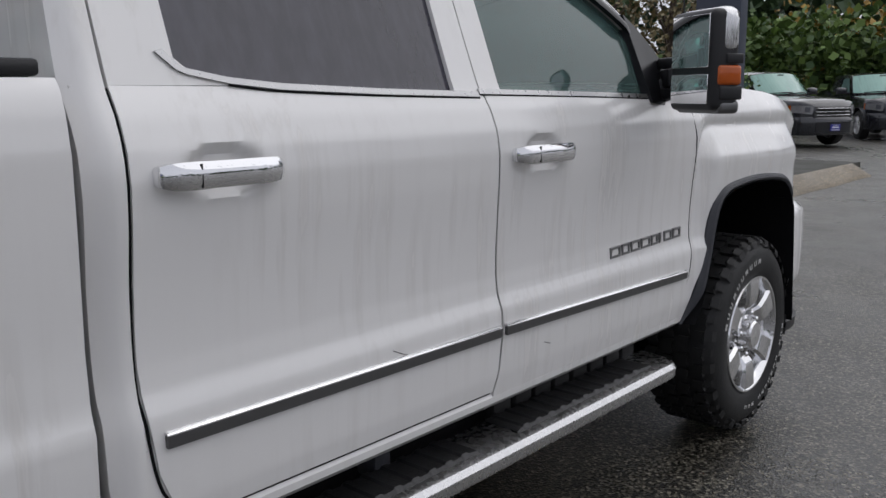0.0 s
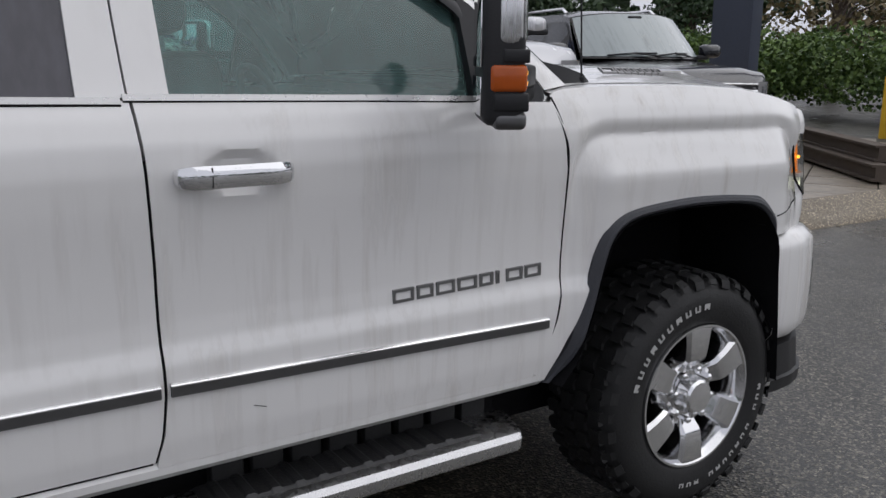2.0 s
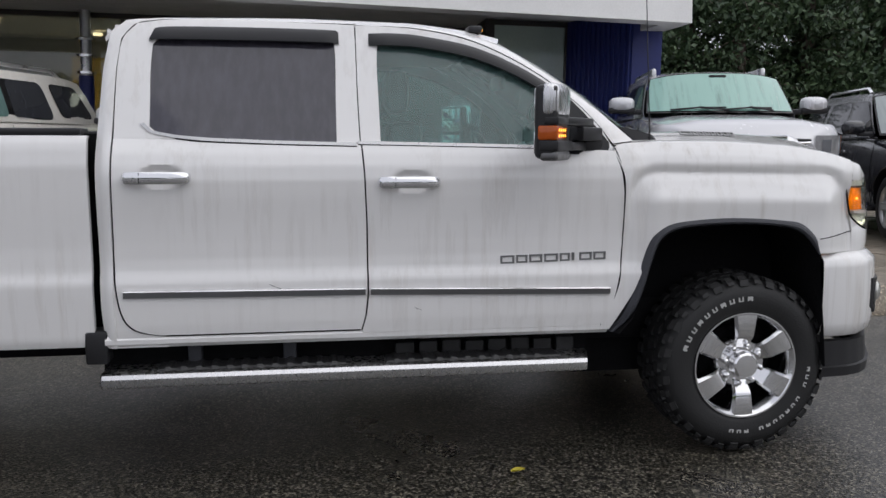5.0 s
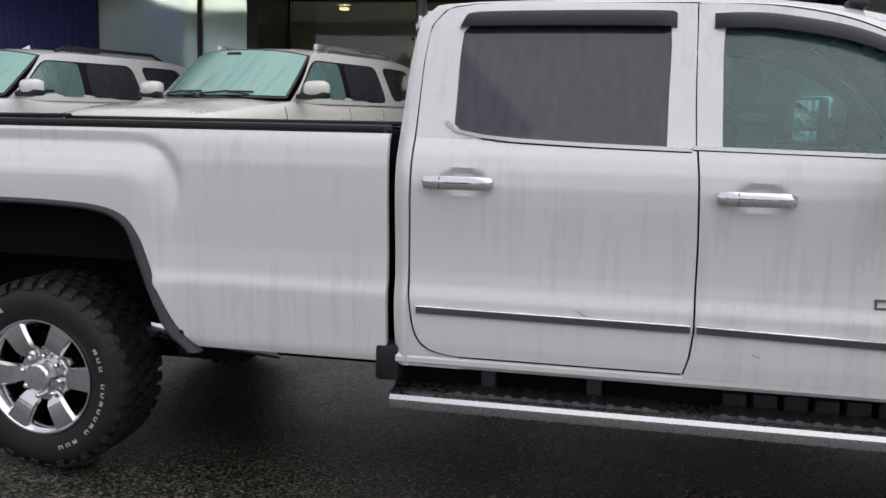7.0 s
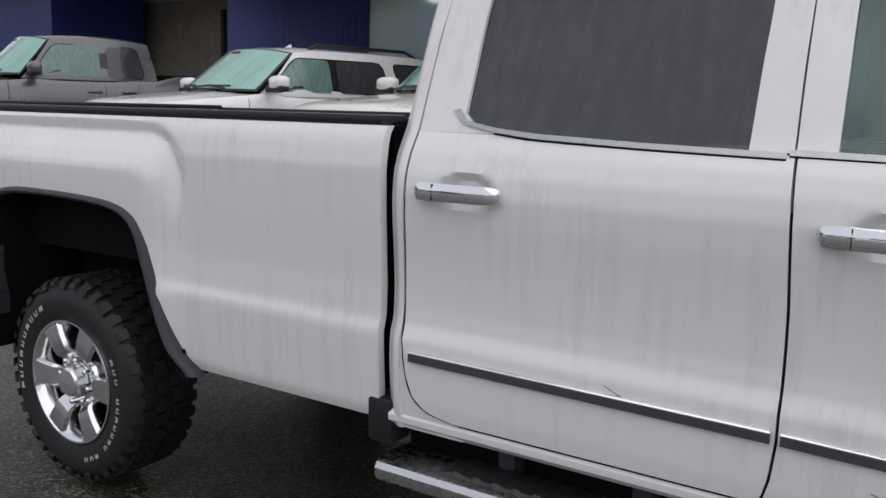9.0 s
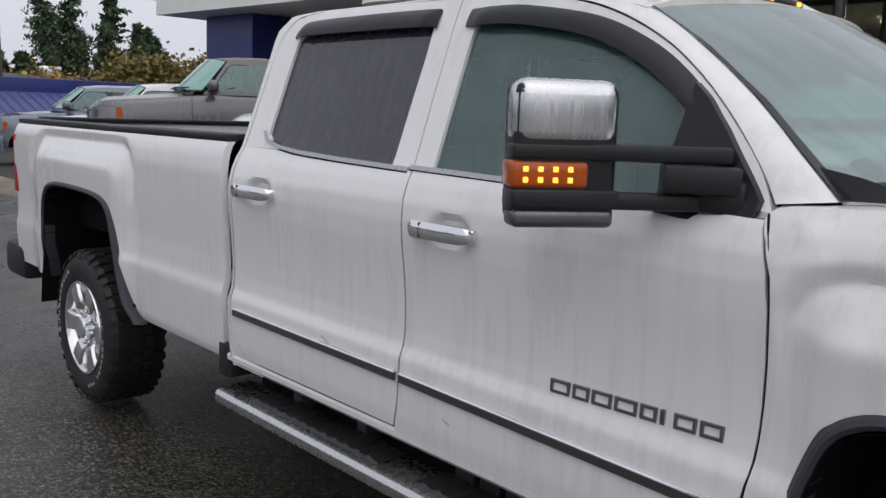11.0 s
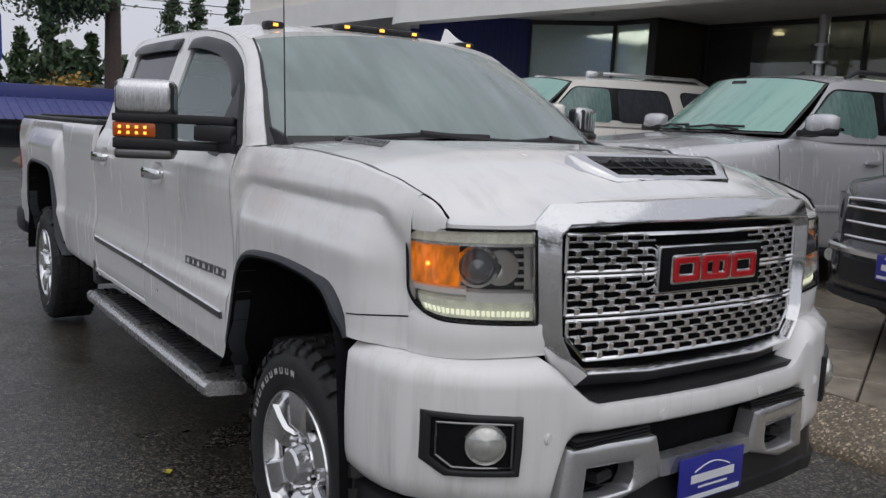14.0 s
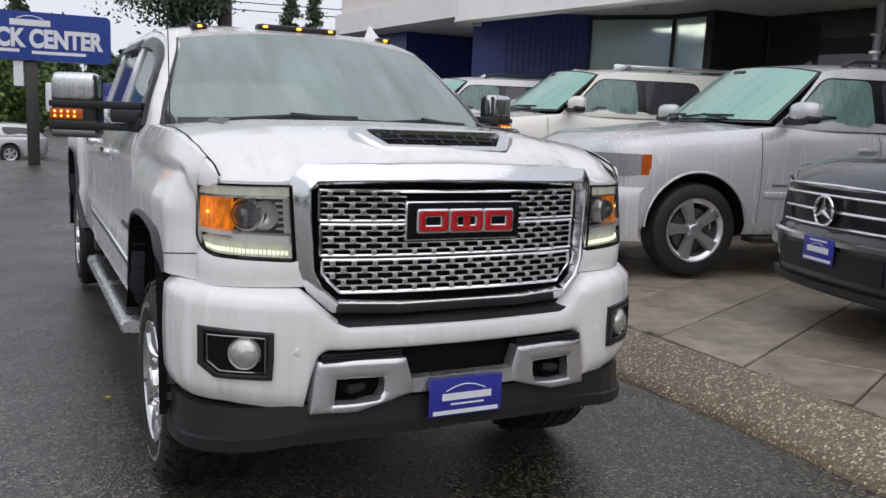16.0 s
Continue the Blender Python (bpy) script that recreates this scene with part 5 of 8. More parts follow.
    for i in range(11):
        x = 0.535 + i * 0.0088
        g = step(x, 0.535, 0.615)
        yo = interp([(0.505, 0.878), (0.547, 0.873), (0.593, 0.855), (0.632, 0.825)], x)
        ye, zt = min(interp(HOODY, x) + 0.007, yo - 0.002), interp([(0.535, 1.343), (0.575, 1.331), (0.60, 1.314), (0.63, 1.280)], x)
        row = []
        for k in range(7):
            f = k / 6
            z = 1.255 + (zt - 1.255) * f
            row.append((x, s * (y_fender(0.535, 1.255 + 0.088 * f) * (1 - g) + (yo - (yo - ye) * 0.55 * f ** 3) * g), z))
        tip.append(row + [(x, s * ye, zt + 0.003), (x, s * ye, zt - 0.02)])
    grid(bm, tip)
    wing = part("front_wing", bm, WHITE, truck)
    # dark tube drawn for the shade in the gap between wing and bonnet
    gap = []
    for i in range(40):
        x = -0.60 + i * 1.222 / 39
        z = interp([(-0.632, 1.415), (-0.45, 1.430), (-0.1, 1.429), (0.2, 1.411), (0.42, 1.376), (0.535, 1.343), (0.575, 1.331), (0.60, 1.314), (0.63, 1.280)], x) + 0.003
        gap.append([(x, s * (interp(HOODY, x) - 0.004), z), (x, s * (interp(HOODY, x) + 0.011), z)])
    bm = bmesh.new()
    tube(bm, [((p[0] + q[0]) / 2, (p[1] + q[1]) / 2, p[2]) for p, q in gap], 0.0042, 6)
    part("hood_gap_line", bm, LINER, wing)
    part("lower_seam", tube(bmesh.new(), [(x, s * (y_fender(x, z) + 0.0005), z) for x, z in [(0.335 + 0.0205 * q, 0.992 + 0.0026 * q) for q in range(11)]], 0.0022, 6), LINER, wing)
    part("wheel_arch_trim", flare(ARCHF_I, ARCHF_O, 0.966, s), FLAREP, wing, "dark grey wheel arch trim")
    bm = bmesh.new()
    grid(bm, [[(x, s * y, z) for y in (0.99, 0.55)] for x, z in ARCHF_I + [(0.36, 0.6), (0.38, 0.4)]])
    grid(bm, [[(x, s * 0.552, z) for z in (0.30, 0.7, 1.1)] for x in (-0.70, -0.2, 0.40)])
    part("wheel_well", bm, LINER, wing)
    # bed side
    xs = sorted({round(x, 3) for x in [-5.42 + i * 0.06 for i in range(43)]} | {round(-5.07 + i * 0.015, 3) for i in range(8)} | {round(-3.80 + i * 0.012, 3) for i in range(14)} | {x for x, _ in ARCHR_O} | {-2.838})
    arch = [((a[0] + b[0]) / 2, (a[1] + b[1]) / 2) for a, b in zip(ARCHR_O, ARCHR_I)]
    bm = bmesh.new()
    rows = []
    for x in xs:
        if x > -2.835:
            continue
        lo = interp(arch, x) if arch[0][0] < x < arch[-1][0] else (0.592 if x > -4 else 0.62)
        rows.append([(x, s * y_bed(x, lo + (1.452 - lo) * k / 49), lo + (1.452 - lo) * k / 49) for k in range(50)] + [(x, s * 0.86, 1.452)])
    grid(bm, rows)
    lip(bm, 0.03, 1, -s)
    bs = part("bed_side", bm, WHITE, truck)
    part("wheel_arch_trim", flare(ARCHR_I, ARCHR_O, 0.974, s), FLAREP, bs, "dark grey wheel arch trim")
    bm = bmesh.new()
    grid(bm, [[(x, s * y, z) for y in (0.99, 0.55)] for x, z in [(-4.9, 0.45)] + ARCHR_I + [(-3.63, 0.57)]])
    grid(bm, [[(x, s * 0.552, z) for z in (0.42, 0.8, 1.2)] for x in (-4.95, -4.3, -3.60)])
    part("wheel_well", bm, LINER, bs)
    part("bed_rail_cap", boxes((-5.42, -2.86, min(s * 0.79, s * 0.918), max(s * 0.79, s * 0.918), 1.454, 1.482), bevel=0.008), PLASTIC, bs, "black plastic bed rail cap")
    part("bed_liner", boxes((-5.36, -2.87, min(s * 0.74, s * 0.80), max(s * 0.74, s * 0.80), 0.95, 1.452)), LINER, bs)
    lamp = boxes((-5.455, -5.385, min(s * 0.80, s * 0.949), max(s * 0.80, s * 0.949), 1.04, 1.39), bevel=0.012)
    part("tail_lamp", lamp, REDLENS, truck, "red tail lamp")
    # mud flaps
    part("mud_flap", boxes((-3.70, -3.675, min(s * 0.76, s * 0.960), max(s * 0.76, s * 0.945), 0.55, 0.66), bevel=0.01), LINER, truck)
    part("sill_end_cap", boxes((-2.88, -2.79, min(s * 0.84, s * 0.948), max(s * 0.84, s * 0.948), 0.52, 0.66), bevel=0.012), PLASTIC, truck)
    # running board: steel tube, end steps, rubber pads, brackets
    bm = bmesh.new()
    sec = [(0.828, 0.470), (0.834, 0.436), (0.850, 0.428), (0.985, 0.428), (0.995, 0.433), (0.999, 0.442), (1.000, 0.468), (0.989, 0.484), (0.966, 0.4905), (0.838, 0.4905)]
    rows = []
    for x, k in ((-2.816, 0.90), (-2.810, 0.98), (-2.795, 1.0), (-2.2, 1.0), (-1.5, 1.0), (-0.80, 1.0), (-0.775, 0.985), (-0.765, 0.93)):
        rows.append([(x + (0.045 * (1.0 - y) / 0.17 if x > -1 else 0.0), s * (0.91 + (y - 0.91) * k), 0.460 + (z - 0.460) * k) for y, z in sec])
    vv = grid(bm, rows, close_v=True)
    bm.faces.new(vv[0])
    bm.faces.new(vv[-1][::-1])
    rb = part("running_board", bm, BOARDSTEEL, truck, "polished steel running board, wet", 25)
    for x0, x1 in ((-2.60, -1.82), (-1.65, -0.88)):
        bm = bmesh.new()
        rim = [(0.836, 0.491), (0.838, 0.4975), (0.958, 0.4975), (0.966, 0.489)]
        rows, x = [[(x0, s * y, z - 0.004) for y, z in rim], [(x0 + 0.012, s * y, z) for y, z in rim]], x0 + 0.02
        while x < x1 - 0.07:
            for d, h in ((0.010, 0.4975), (0.016, 0.5035), (0.034, 0.5035), (0.042, 0.4975)):
                rows.append([(x + d, s * y, z) for y, z in ((0.836, 0.491), (0.842, h), (0.954, h), (0.966, 0.489))])
            x += 0.062
        rows += [[(x1 - 0.012, s * y, z) for y, z in rim], [(x1, s * y, z - 0.004) for y, z in rim]]
        grid(bm, rows)
        part("step_pad", bm, RUBBERW, rb, "ribbed black rubber step pad", 20)
    for x in (-2.46, -2.06):
        part("bracket", boxes((x - 0.028, x + 0.028, min(s * 0.775, s * 0.845), max(s * 0.775, s * 0.845), 0.47, 0.582), bevel=0.008), FLAREP, rb)
    for k in range(8):
        x = -1.60 + k * 0.105
        part("bracket_block", boxes((x, x + 0.085, min(s * 0.790, s * 0.838), max(s * 0.790, s * 0.838), 0.470, 0.545 + 0.004 * (k % 3)), bevel=0.010), RUBBER, rb)
    part("under_sill", boxes((-2.85, -0.70, min(s * 0.74, s * 0.765), max(s * 0.74, s * 0.765), 0.40, 0.602), bevel=0.006), LINER, truck)
    # towing mirror
    mir = thing("door_mirror", "", "")
    mir.parent = truck
    for key in list(mir.keys()):
        del mir[key]

    U, N = Vector((-0.506, s * 0.863, 0)), Vector((0.863, s * 0.506, 0))
    MF = Matrix(((N.x, U.x, 0, -0.893), (N.y, U.y, 0, s * 1.080), (0, 0, 1, 0), (0, 0, 0, 1)))

    def shell(name, u0, u1, w0, w1, z0, z1, mat, label="", bev=0.03, under=None, seg=2):
        return part(name, box(bmesh.new(), -w1, -w0, u0, u1, z0, z1, bev, MF, seg), mat, under or mir, label, 50)

    def beam(p, q, th, h, bev):
        p, q = Vector((p[0], s * p[1], p[2])), Vector((q[0], s * q[1], q[2]))
        d = (q - p).normalized()
        e = d.cross(Vector((0, 0, 1))).normalized()
        f = e.cross(d)
        m = Matrix(((d.x, e.x, f.x, p.x), (d.y, e.y, f.y, p.y), (d.z, e.z, f.z, p.z), (0, 0, 0, 1)))
        return box(bmesh.new(), 0, (q - p).length, -th, th, -h, h, bev, m)

    shell("housing", -0.002, 0.223, 0.000, 0.094, 1.364, 1.655, PLASTIC, "black mirror housing", 0.022, None, 4)
    shell("upper_cap", -0.004, 0.226, -0.004, 0.078, 1.520, 1.662, WETCHROME, "satin chrome mirror cap streaked by rain", 0.034, None, 5)
    shell("cover_band", -0.006, 0.228, -0.007, 0.05, 1.499, 1.528, PLASTIC, "", 0.004)
    shell("lower_cap", 0.002, 0.224, -0.004, 0.07, 1.356, 1.396, DARKTRIM, "dark satin lower mirror lip", 0.014, None, 4)
    shell("lower_band", -0.006, 0.227, -0.007, 0.07, 1.396, 1.436, PLASTIC, "", 0.005)
    sg = shell("turn_signal", 0.062, 0.229, -0.003, 0.078, 1.437, 1.496, AMBER, "amber turn signal with lit diodes", 0.010)
    for i in range(4):
        for j in range(2):
            u, z = 0.098 + i * 0.032, 1.450 + j * 0.022
            shell("diode", u, u + 0.011, -0.006, -0.0033, z, z + 0.011, LED, "", 0.0015, sg)
    shell("mirror_glass", 0.018, 0.204, 0.0945, 0.098, 1.49, 1.640, MIRRORG, "", 0.001)
    shell("lower_mirror_glass", 0.018, 0.204, 0.0945, 0.098, 1.385, 1.470, MIRRORG, "", 0.001)
    part("upper_arm", beam((-0.745, 0.888, 1.514), (-0.935, 1.125, 1.514), 0.020, 0.018, 0.008), PLASTIC, mir)
    part("arm_joint", beam((-0.718, 0.895, 1.462), (-0.840, 1.000, 1.466), 0.036, 0.030, 0.010), PLASTIC, mir)
    part("lower_arm", beam((-0.770, 0.900, 1.413), (-0.945, 1.120, 1.413), 0.022, 0.018, 0.008), PLASTIC, mir)
    part("arm_base", beam((-0.695, 0.890, 1.425), (-0.80, 0.925, 1.430), 0.030, 0.040, 0.022), PLASTIC, mir)
    bm = ribbon(bmesh.new(), [(-0.90, 1.386), (-0.84, 1.378), (-0.76, 1.374), (-0.705, 1.376), (-0.680, 1.386), (-0.664, 1.408)], [(-0.888, 1.672), (-0.845, 1.640), (-0.775, 1.568), (-0.712, 1.492), (-0.680, 1.452), (-0.662, 1.428)], y_green, s, 0.022, thick=0.040)
    part("sail_panel", bm, SMOKED, fd)
    return fd


HOODY = [(-0.64, 0.825), (-0.4, 0.838), (0.0, 0.856), (0.3, 0.858), (0.5, 0.846), (0.57, 0.836), (0.63, 0.818)]
HOODX = [(0, 0.799), (0.3, 0.787), (0.5, 0.752), (0.6, 0.728), (0.62, 0.728), (0.67, 0.716), (0.72, 0.698), (0.782, 0.664), (0.82, 0.628)]
HOODZ = [(0, 1.357), (0.40, 1.349), (0.50, 1.342), (0.56, 1.315), (0.60, 1.289), (0.64, 1.280), (0.82, 1.277)]
front_doors = [build_side(-1), build_side(1)]


def hood_point(u, v):
    xc, xf = -0.53 + 0.22 * (1 - v * v), interp(HOODX, abs(v) * 0.82)
    x = xc + (xf - xc) * u
    ye = interp(HOODY, x) if abs(v) > 0.9 else interp(HOODY, min(x, 0.63))
    zc = interp([(0, 1.472), (0.3, 1.486), (0.6, 1.470), (0.8, 1.440), (0.92, 1.404), (1, 1.370)], u)
    ze = interp([(-0.6, 1.436), (-0.3, 1.440), (0.0, 1.434), (0.275, 1.410), (0.469, 1.372), (0.575, 1.334), (0.60, 1.316), (0.63, 1.281)], x)
    z = ze + (zc - ze) * (1 - abs(v) ** 3.0) + 0.006 * math.exp(-((abs(v) - 0.62) / 0.08) ** 2) * (1 - u)
    w = max(0.0, (u - 0.70) / 0.30) ** 2.2
    return Vector((x, v * ye, z + (interp(HOODZ, abs(v) * 0.82) - z) * w))


bm = bmesh.new()
grid(bm, [[hood_point(i / 54, -1 + 2 * j / 84) for j in range(85)] for i in range(55)])
lip(bm, 0.014, 2, -1)
hood = part("hood", bm, WHITEHOOD, truck, "white bonnet with rain runs and an air scoop")

# windscreen, roof, rear of the cab
bm = bmesh.new()
wpts = resample([(x, 0, z) for x, z in WEDGE[3:]], 18)
rows = []
for i, p in enumerate(wpts):
    f = i / 17
    yw = y_green(p.x, p.z) - 0.034
    row = []
    for j in range(25):
        v = -1 + j / 12
        row.append((p.x + (0.10 + 0.13 * f) * (1 - v * v), v * yw, p.z + (0.055 * (1 - f) + 0.02 * f) * (1 - v * v)))
    rows.append(row)
grid(bm, rows)
ws = part("windscreen", bm, GLASS_W, truck, "green-tinted windscreen misted with rain")
bm = bmesh.new()
for j0, j1 in ((0, 1), (23, 24)):
    out, inn = (j0, j1) if j0 == 0 else (j1, j0)
    grid(bm, [[Vector(rows[i][out]) + Vector((0.003, 0, 0.004)), Vector(rows[i][out]).lerp(Vector(rows[i][inn]), 0.14 + 0.20 * i / 17) + Vector((0.003, 0, 0.004))] for i in range(18)])
grid(bm, [[Vector(rows[i][j]) + Vector((0.003, 0, 0.004)) for j in range(1, 24)] for i in (16, 17)])
part("screen_border", bm, GLOSSBLACK, ws)
part("sensor_pod", boxes((-1.02, -0.93, -0.12, 0.10, 1.80, 1.86), bevel=0.02), PLASTIC, ws)
bm = bmesh.new()
box(bm, -0.60, -0.30, -0.80, 0.80, 1.405, 1.428, 0.01)
part("cowl_panel", bm, PLASTIC, truck)
for s in (-1, 1):
    bm = bmesh.new()
    grid(bm, [[(x, s * y, z) for y, z in ((0.826, z0), (0.814, z1), (0.792, z1 - 0.004), (0.786, z0))] for x, z0, z1 in ((-0.62, 1.43, 1.505), (-0.585, 1.43, 1.500), (-0.50, 1.43, 1.484), (-0.43, 1.43, 1.464), (-0.405, 1.43, 1.440))])
    part("cowl_end", bm, PLASTIC, truck)
for y0, y1 in ((-0.62, 0.02), (0.08, 0.66)):
    def on_screen(y, f, up):
        i = min(16.99, f * 17)
        p = wpts[int(i)].lerp(wpts[int(i) + 1], i % 1)
        v = y / 0.84
        return (p.x + (0.10 + 0.13 * f) * (1 - v * v) + up, y, p.z + (0.055 * (1 - f) + 0.02 * f) * (1 - v * v) + up)
    bm = bmesh.new()
    tube(bm, [on_screen(y0, 0.985, 0.012), on_screen((y0 + y1) / 2, 0.955, 0.018), on_screen(y1, 0.945, 0.012)], 0.011, 6)
    tube(bm, [on_screen((y0 + y1) / 2, 0.955, 0.026), on_screen(y1 + 0.1, 1.0, 0.02)], 0.012, 6)
    part("wiper", bm, PLASTIC, truck)

ROOFE = [(-2.79, 1.86), (-2.74, 1.915), (-2.66, 1.936), (-2.2, 1.945), (-1.77, 1.942), (-1.5, 1.938), (-1.30, 1.915), (-1.12, 1.866)]
ROOFC = [(-2.79, 1.90), (-2.75, 1.955), (-2.6, 1.988), (-2.0, 2.000), (-1.5, 1.988), (-1.2, 1.957), (-1.02, 1.921)]
bm = bmesh.new()
rr = []
for i in range(41):
    u = i / 40
    row = []
    for j in range(33):
        v = -1 + j / 16
        xf = -1.12 + 0.10 * (1 - v * v)
        x = -2.79 + (xf + 2.79) * u
        xe = -2.79 + (-1.12 + 2.79) * u
        ze, zc = interp(ROOFE, xe), interp(ROOFC, x)
        ye = (interp(GREEN, ze) - 0.045 * step(xe, -1.75, -0.95) * step(ze, 1.5, 1.85)) - 0.022
        row.append((x, v * ye, ze + (zc - ze) * (1 - abs(v) ** 3.5)))
    rr.append(row)
grid(bm, rr)
lip(bm, 0.02, 2, -1)
part("roof", bm, WHITE, truck)
part("headlining", boxes((-2.70, -1.15, -0.62, 0.62, 1.865, 1.88)), ROOFLINE, truck)
bm = bmesh.new()
box(bm, -2.80, -2.77, -0.88, 0.88, 0.60, 1.44)
for sy in (-1, 1):
    zz = (1.441, 1.60, 1.75, 1.85, 1.90)
    grid(bm, [[(x, sy * 0.56, z), (x, sy * (interp(GREEN, z) - 0.05), z)] for z in zz for x in (-2.79,)])
box(bm, -2.785, -2.755, -0.559, 0.559, 1.85, 1.93)
back = part("cab_back", bm, WHITE, truck)
part("rear_window", boxes((-2.79, -2.78, -0.559, 0.559, 1.441, 1.849)), GLASS_D, back)
# clearance lamps, aerials
for y, w in ((-0.545, 0.042), (0.50, 0.042)):
    b = part("clearance_lamp", boxes((-1.235, -1.165, y - w, y + w, 1.925, 1.958), bevel=0.012), PLASTIC, truck)
    part("lamp_lens", boxes((-1.168, -1.160, y - w * 0.28, y + w * 0.28, 1.935, 1.948), bevel=0.003), LED, b)
b = part("clearance_lamp_bar", boxes((-1.22, -1.14, -0.245, 0.20, 1.948, 1.978), bevel=0.013), PLASTIC, truck)
for y in (-0.205, -0.02, 0.16):
    part("lamp_lens", boxes((-1.144, -1.136, y - 0.013, y + 0.013, 1.957, 1.970), bevel=0.003), LED, b)
bm = bmesh.new()
grid(bm, [[(-1.50 + 0.16 * q, 0.30 + w * (1 - q), z) for w, z in ((-0.035, 1.985), (-0.008, 1.985 + 0.075 * (1 - q) ** 1.3), (0.008, 1.985 + 0.075 * (1 - q) ** 1.3), (0.035, 1.985))] for q in (0, 0.15, 0.5, 0.8, 1.0)])
bmesh.ops.translate(bm, vec=(0.19, 0.16, -0.03), verts=bm.verts[:])
part("fin_aerial", bm, WHITE, truck)
bm = bmesh.new()
tube(bm, [(-0.437, -0.815, 1.42), (-0.438, -0.815, 1.455)], 0.011, 8)
tube(bm, [(-0.438, -0.815, 1.455), (-0.482, -0.818, 2.22)], [0.0032, 0.0018], 6)
part("whip_aerial", bm, PLASTIC, truck)

# cargo bed, tailgate, rear bumper, underbody
part("bed_floor", boxes((-5.40, -2.86, -0.79, 0.79, 0.90, 0.95)), LINER, truck)
part("bed_front_wall", boxes((-2.90, -2.855, -0.86, 0.86, 0.60, 1.46)), LINER, truck)
tg = part("tailgate", boxes((-5.47, -5.405, -0.79, 0.79, 0.66, 1.47), bevel=0.015), WHITE, truck)
part("tailgate_cap", boxes((-5.48, -5.36, -0.79, 0.79, 1.471, 1.495), bevel=0.008), PLASTIC, tg)
part("rear_bumper", boxes((-5.68, -5.32, -0.96, 0.96, 0.50, 0.72), bevel=0.05), PLASTIC, truck, "black rear step bumper")
for y in (-0.535, 0.535):
    part("frame_rail", boxes((-5.2, 0.45, y - 0.085, y + 0.085, 0.48, 0.68), bevel=0.02), LINER, truck)
part("underbody", boxes((-3.6, -0.5, -0.44, 0.44, 0.45, 0.60), bevel=0.02), LINER, truck)
for x in (0.0, -4.34):
    ax = part("axle", tube(bmesh.new(), [(x, -0.8, 0.41), (x, 0.8, 0.41)], 0.06, 12), LINER, truck)
    part("differential", tube(bmesh.new(), [(x, -0.12, 0.41), (x, 0.12, 0.41)], 0.15, 16), LINER, ax)
bm = tube(bmesh.new(), [(-3.4, -0.62, 0.52), (-4.2, -0.66, 0.60), (-4.9, -0.72, 0.55), (-5.1, -0.86, 0.52)], 0.05, 14)
part("tailpipe", bm, STEEL, truck)

# inside the cab
part("dashboard", boxes((-0.80, -0.45, -0.80, 0.80, 1.05, 1.36), (-0.86, -0.72, 0.20, 0.60, 1.30, 1.40), bevel=0.05), SEAT, truck)
part("cab_floor", boxes((-2.74, -0.5, -0.80, 0.80, 0.62, 0.70)), SEAT, truck)
for x in (-1.45, -2.45):
    for y in (-0.42, 0.42):
        st = part("seat", boxes((x - 0.05, x + 0.50, y - 0.26, y + 0.26, 0.85, 1.02), (x - 0.16, x - 0.0, y - 0.25, y + 0.25, 1.0, 1.52), bevel=0.05), SEAT, truck)
        part("headrest", boxes((x - 0.16, x - 0.05, y - 0.14, y + 0.14, 1.56, 1.76), bevel=0.045), SEAT, st)
bm = bmesh.new()
cx, cz = -0.93, 1.30
tube(bm, [(cx - 0.07 * math.sin(a), 0.42 + 0.19 * math.cos(a), cz + 0.17 * math.sin(a)) for a in [k * math.tau / 28 for k in range(29)]], 0.016, 8)
tube(bm, [(cx, 0.24, cz), (cx, 0.60, cz)], 0.02, 8)
tube(bm, [(cx, 0.42, cz), (-0.7, 0.42, 1.2)], 0.04, 10)
part("steering_wheel", bm, SEAT, truck)
part("interior_mirror", boxes((-0.98, -0.95, -0.13, 0.13, 1.70, 1.77), bevel=0.012), PLASTIC, truck)


# ---- the pickup's face ----
PLAN = [(0.0, 0.868), (0.2, 0.862), (0.45, 0.838), (0.60, 0.812), (0.70, 0.786), (0.80, 0.732), (0.88, 0.668), (0.93, 0.600), (0.957, 0.52), (0.966, 0.44), (0.966, 0.36)]
# bumper path by distance along it: (x, y) from the right end round to the left end
bpath = resample([(x, -y, 0) for y, x in PLAN[::-1]] + [(x, y, 0) for y, x in PLAN[1:]], 121)


def bumper_out(i):
    a, b = bpath[max(0, i - 1)], bpath[min(120, i + 1)]
    d = (b - a).normalized()
    return Vector((d.y, -d.x, 0))


bm = bmesh.new()
rows = []
for i, p in enumerate(bpath):
    ay = abs(p.y)
    hi = interp([(0, 0.792), (0.44, 0.795), (0.475, 0.812), (0.55, 0.882), (0.595, 0.915), (1, 0.922)], ay)
    lo = interp([(0, 0.706), (0.50, 0.706), (0.535, 0.690), (0.56, 0.60), (0.58, 0.505), (0.70, 0.515), (0.84, 0.530), (1, 0.530)], ay)
    o = bumper_out(i)
    row = [p - o * 0.09 + Vector((0, 0, hi + 0.004))]
    for k in range(13):
        f = k / 12
        off = 0.008 * math.sin(f * math.pi) - 0.035 * max(0, (0.10 - f) / 0.10) ** 2 - 0.030 * max(0, (f - 0.86) / 0.14) ** 2
        row.append(p + o * off + Vector((0, 0, hi + (lo - hi) * f)))
    row.append(p - o * 0.07 + Vector((0, 0, lo)))
    rows.append(row)
grid(bm, rows)
bumper = part("front_bumper", bm, WHITE, truck, "white front bumper with fog lamps", 50)
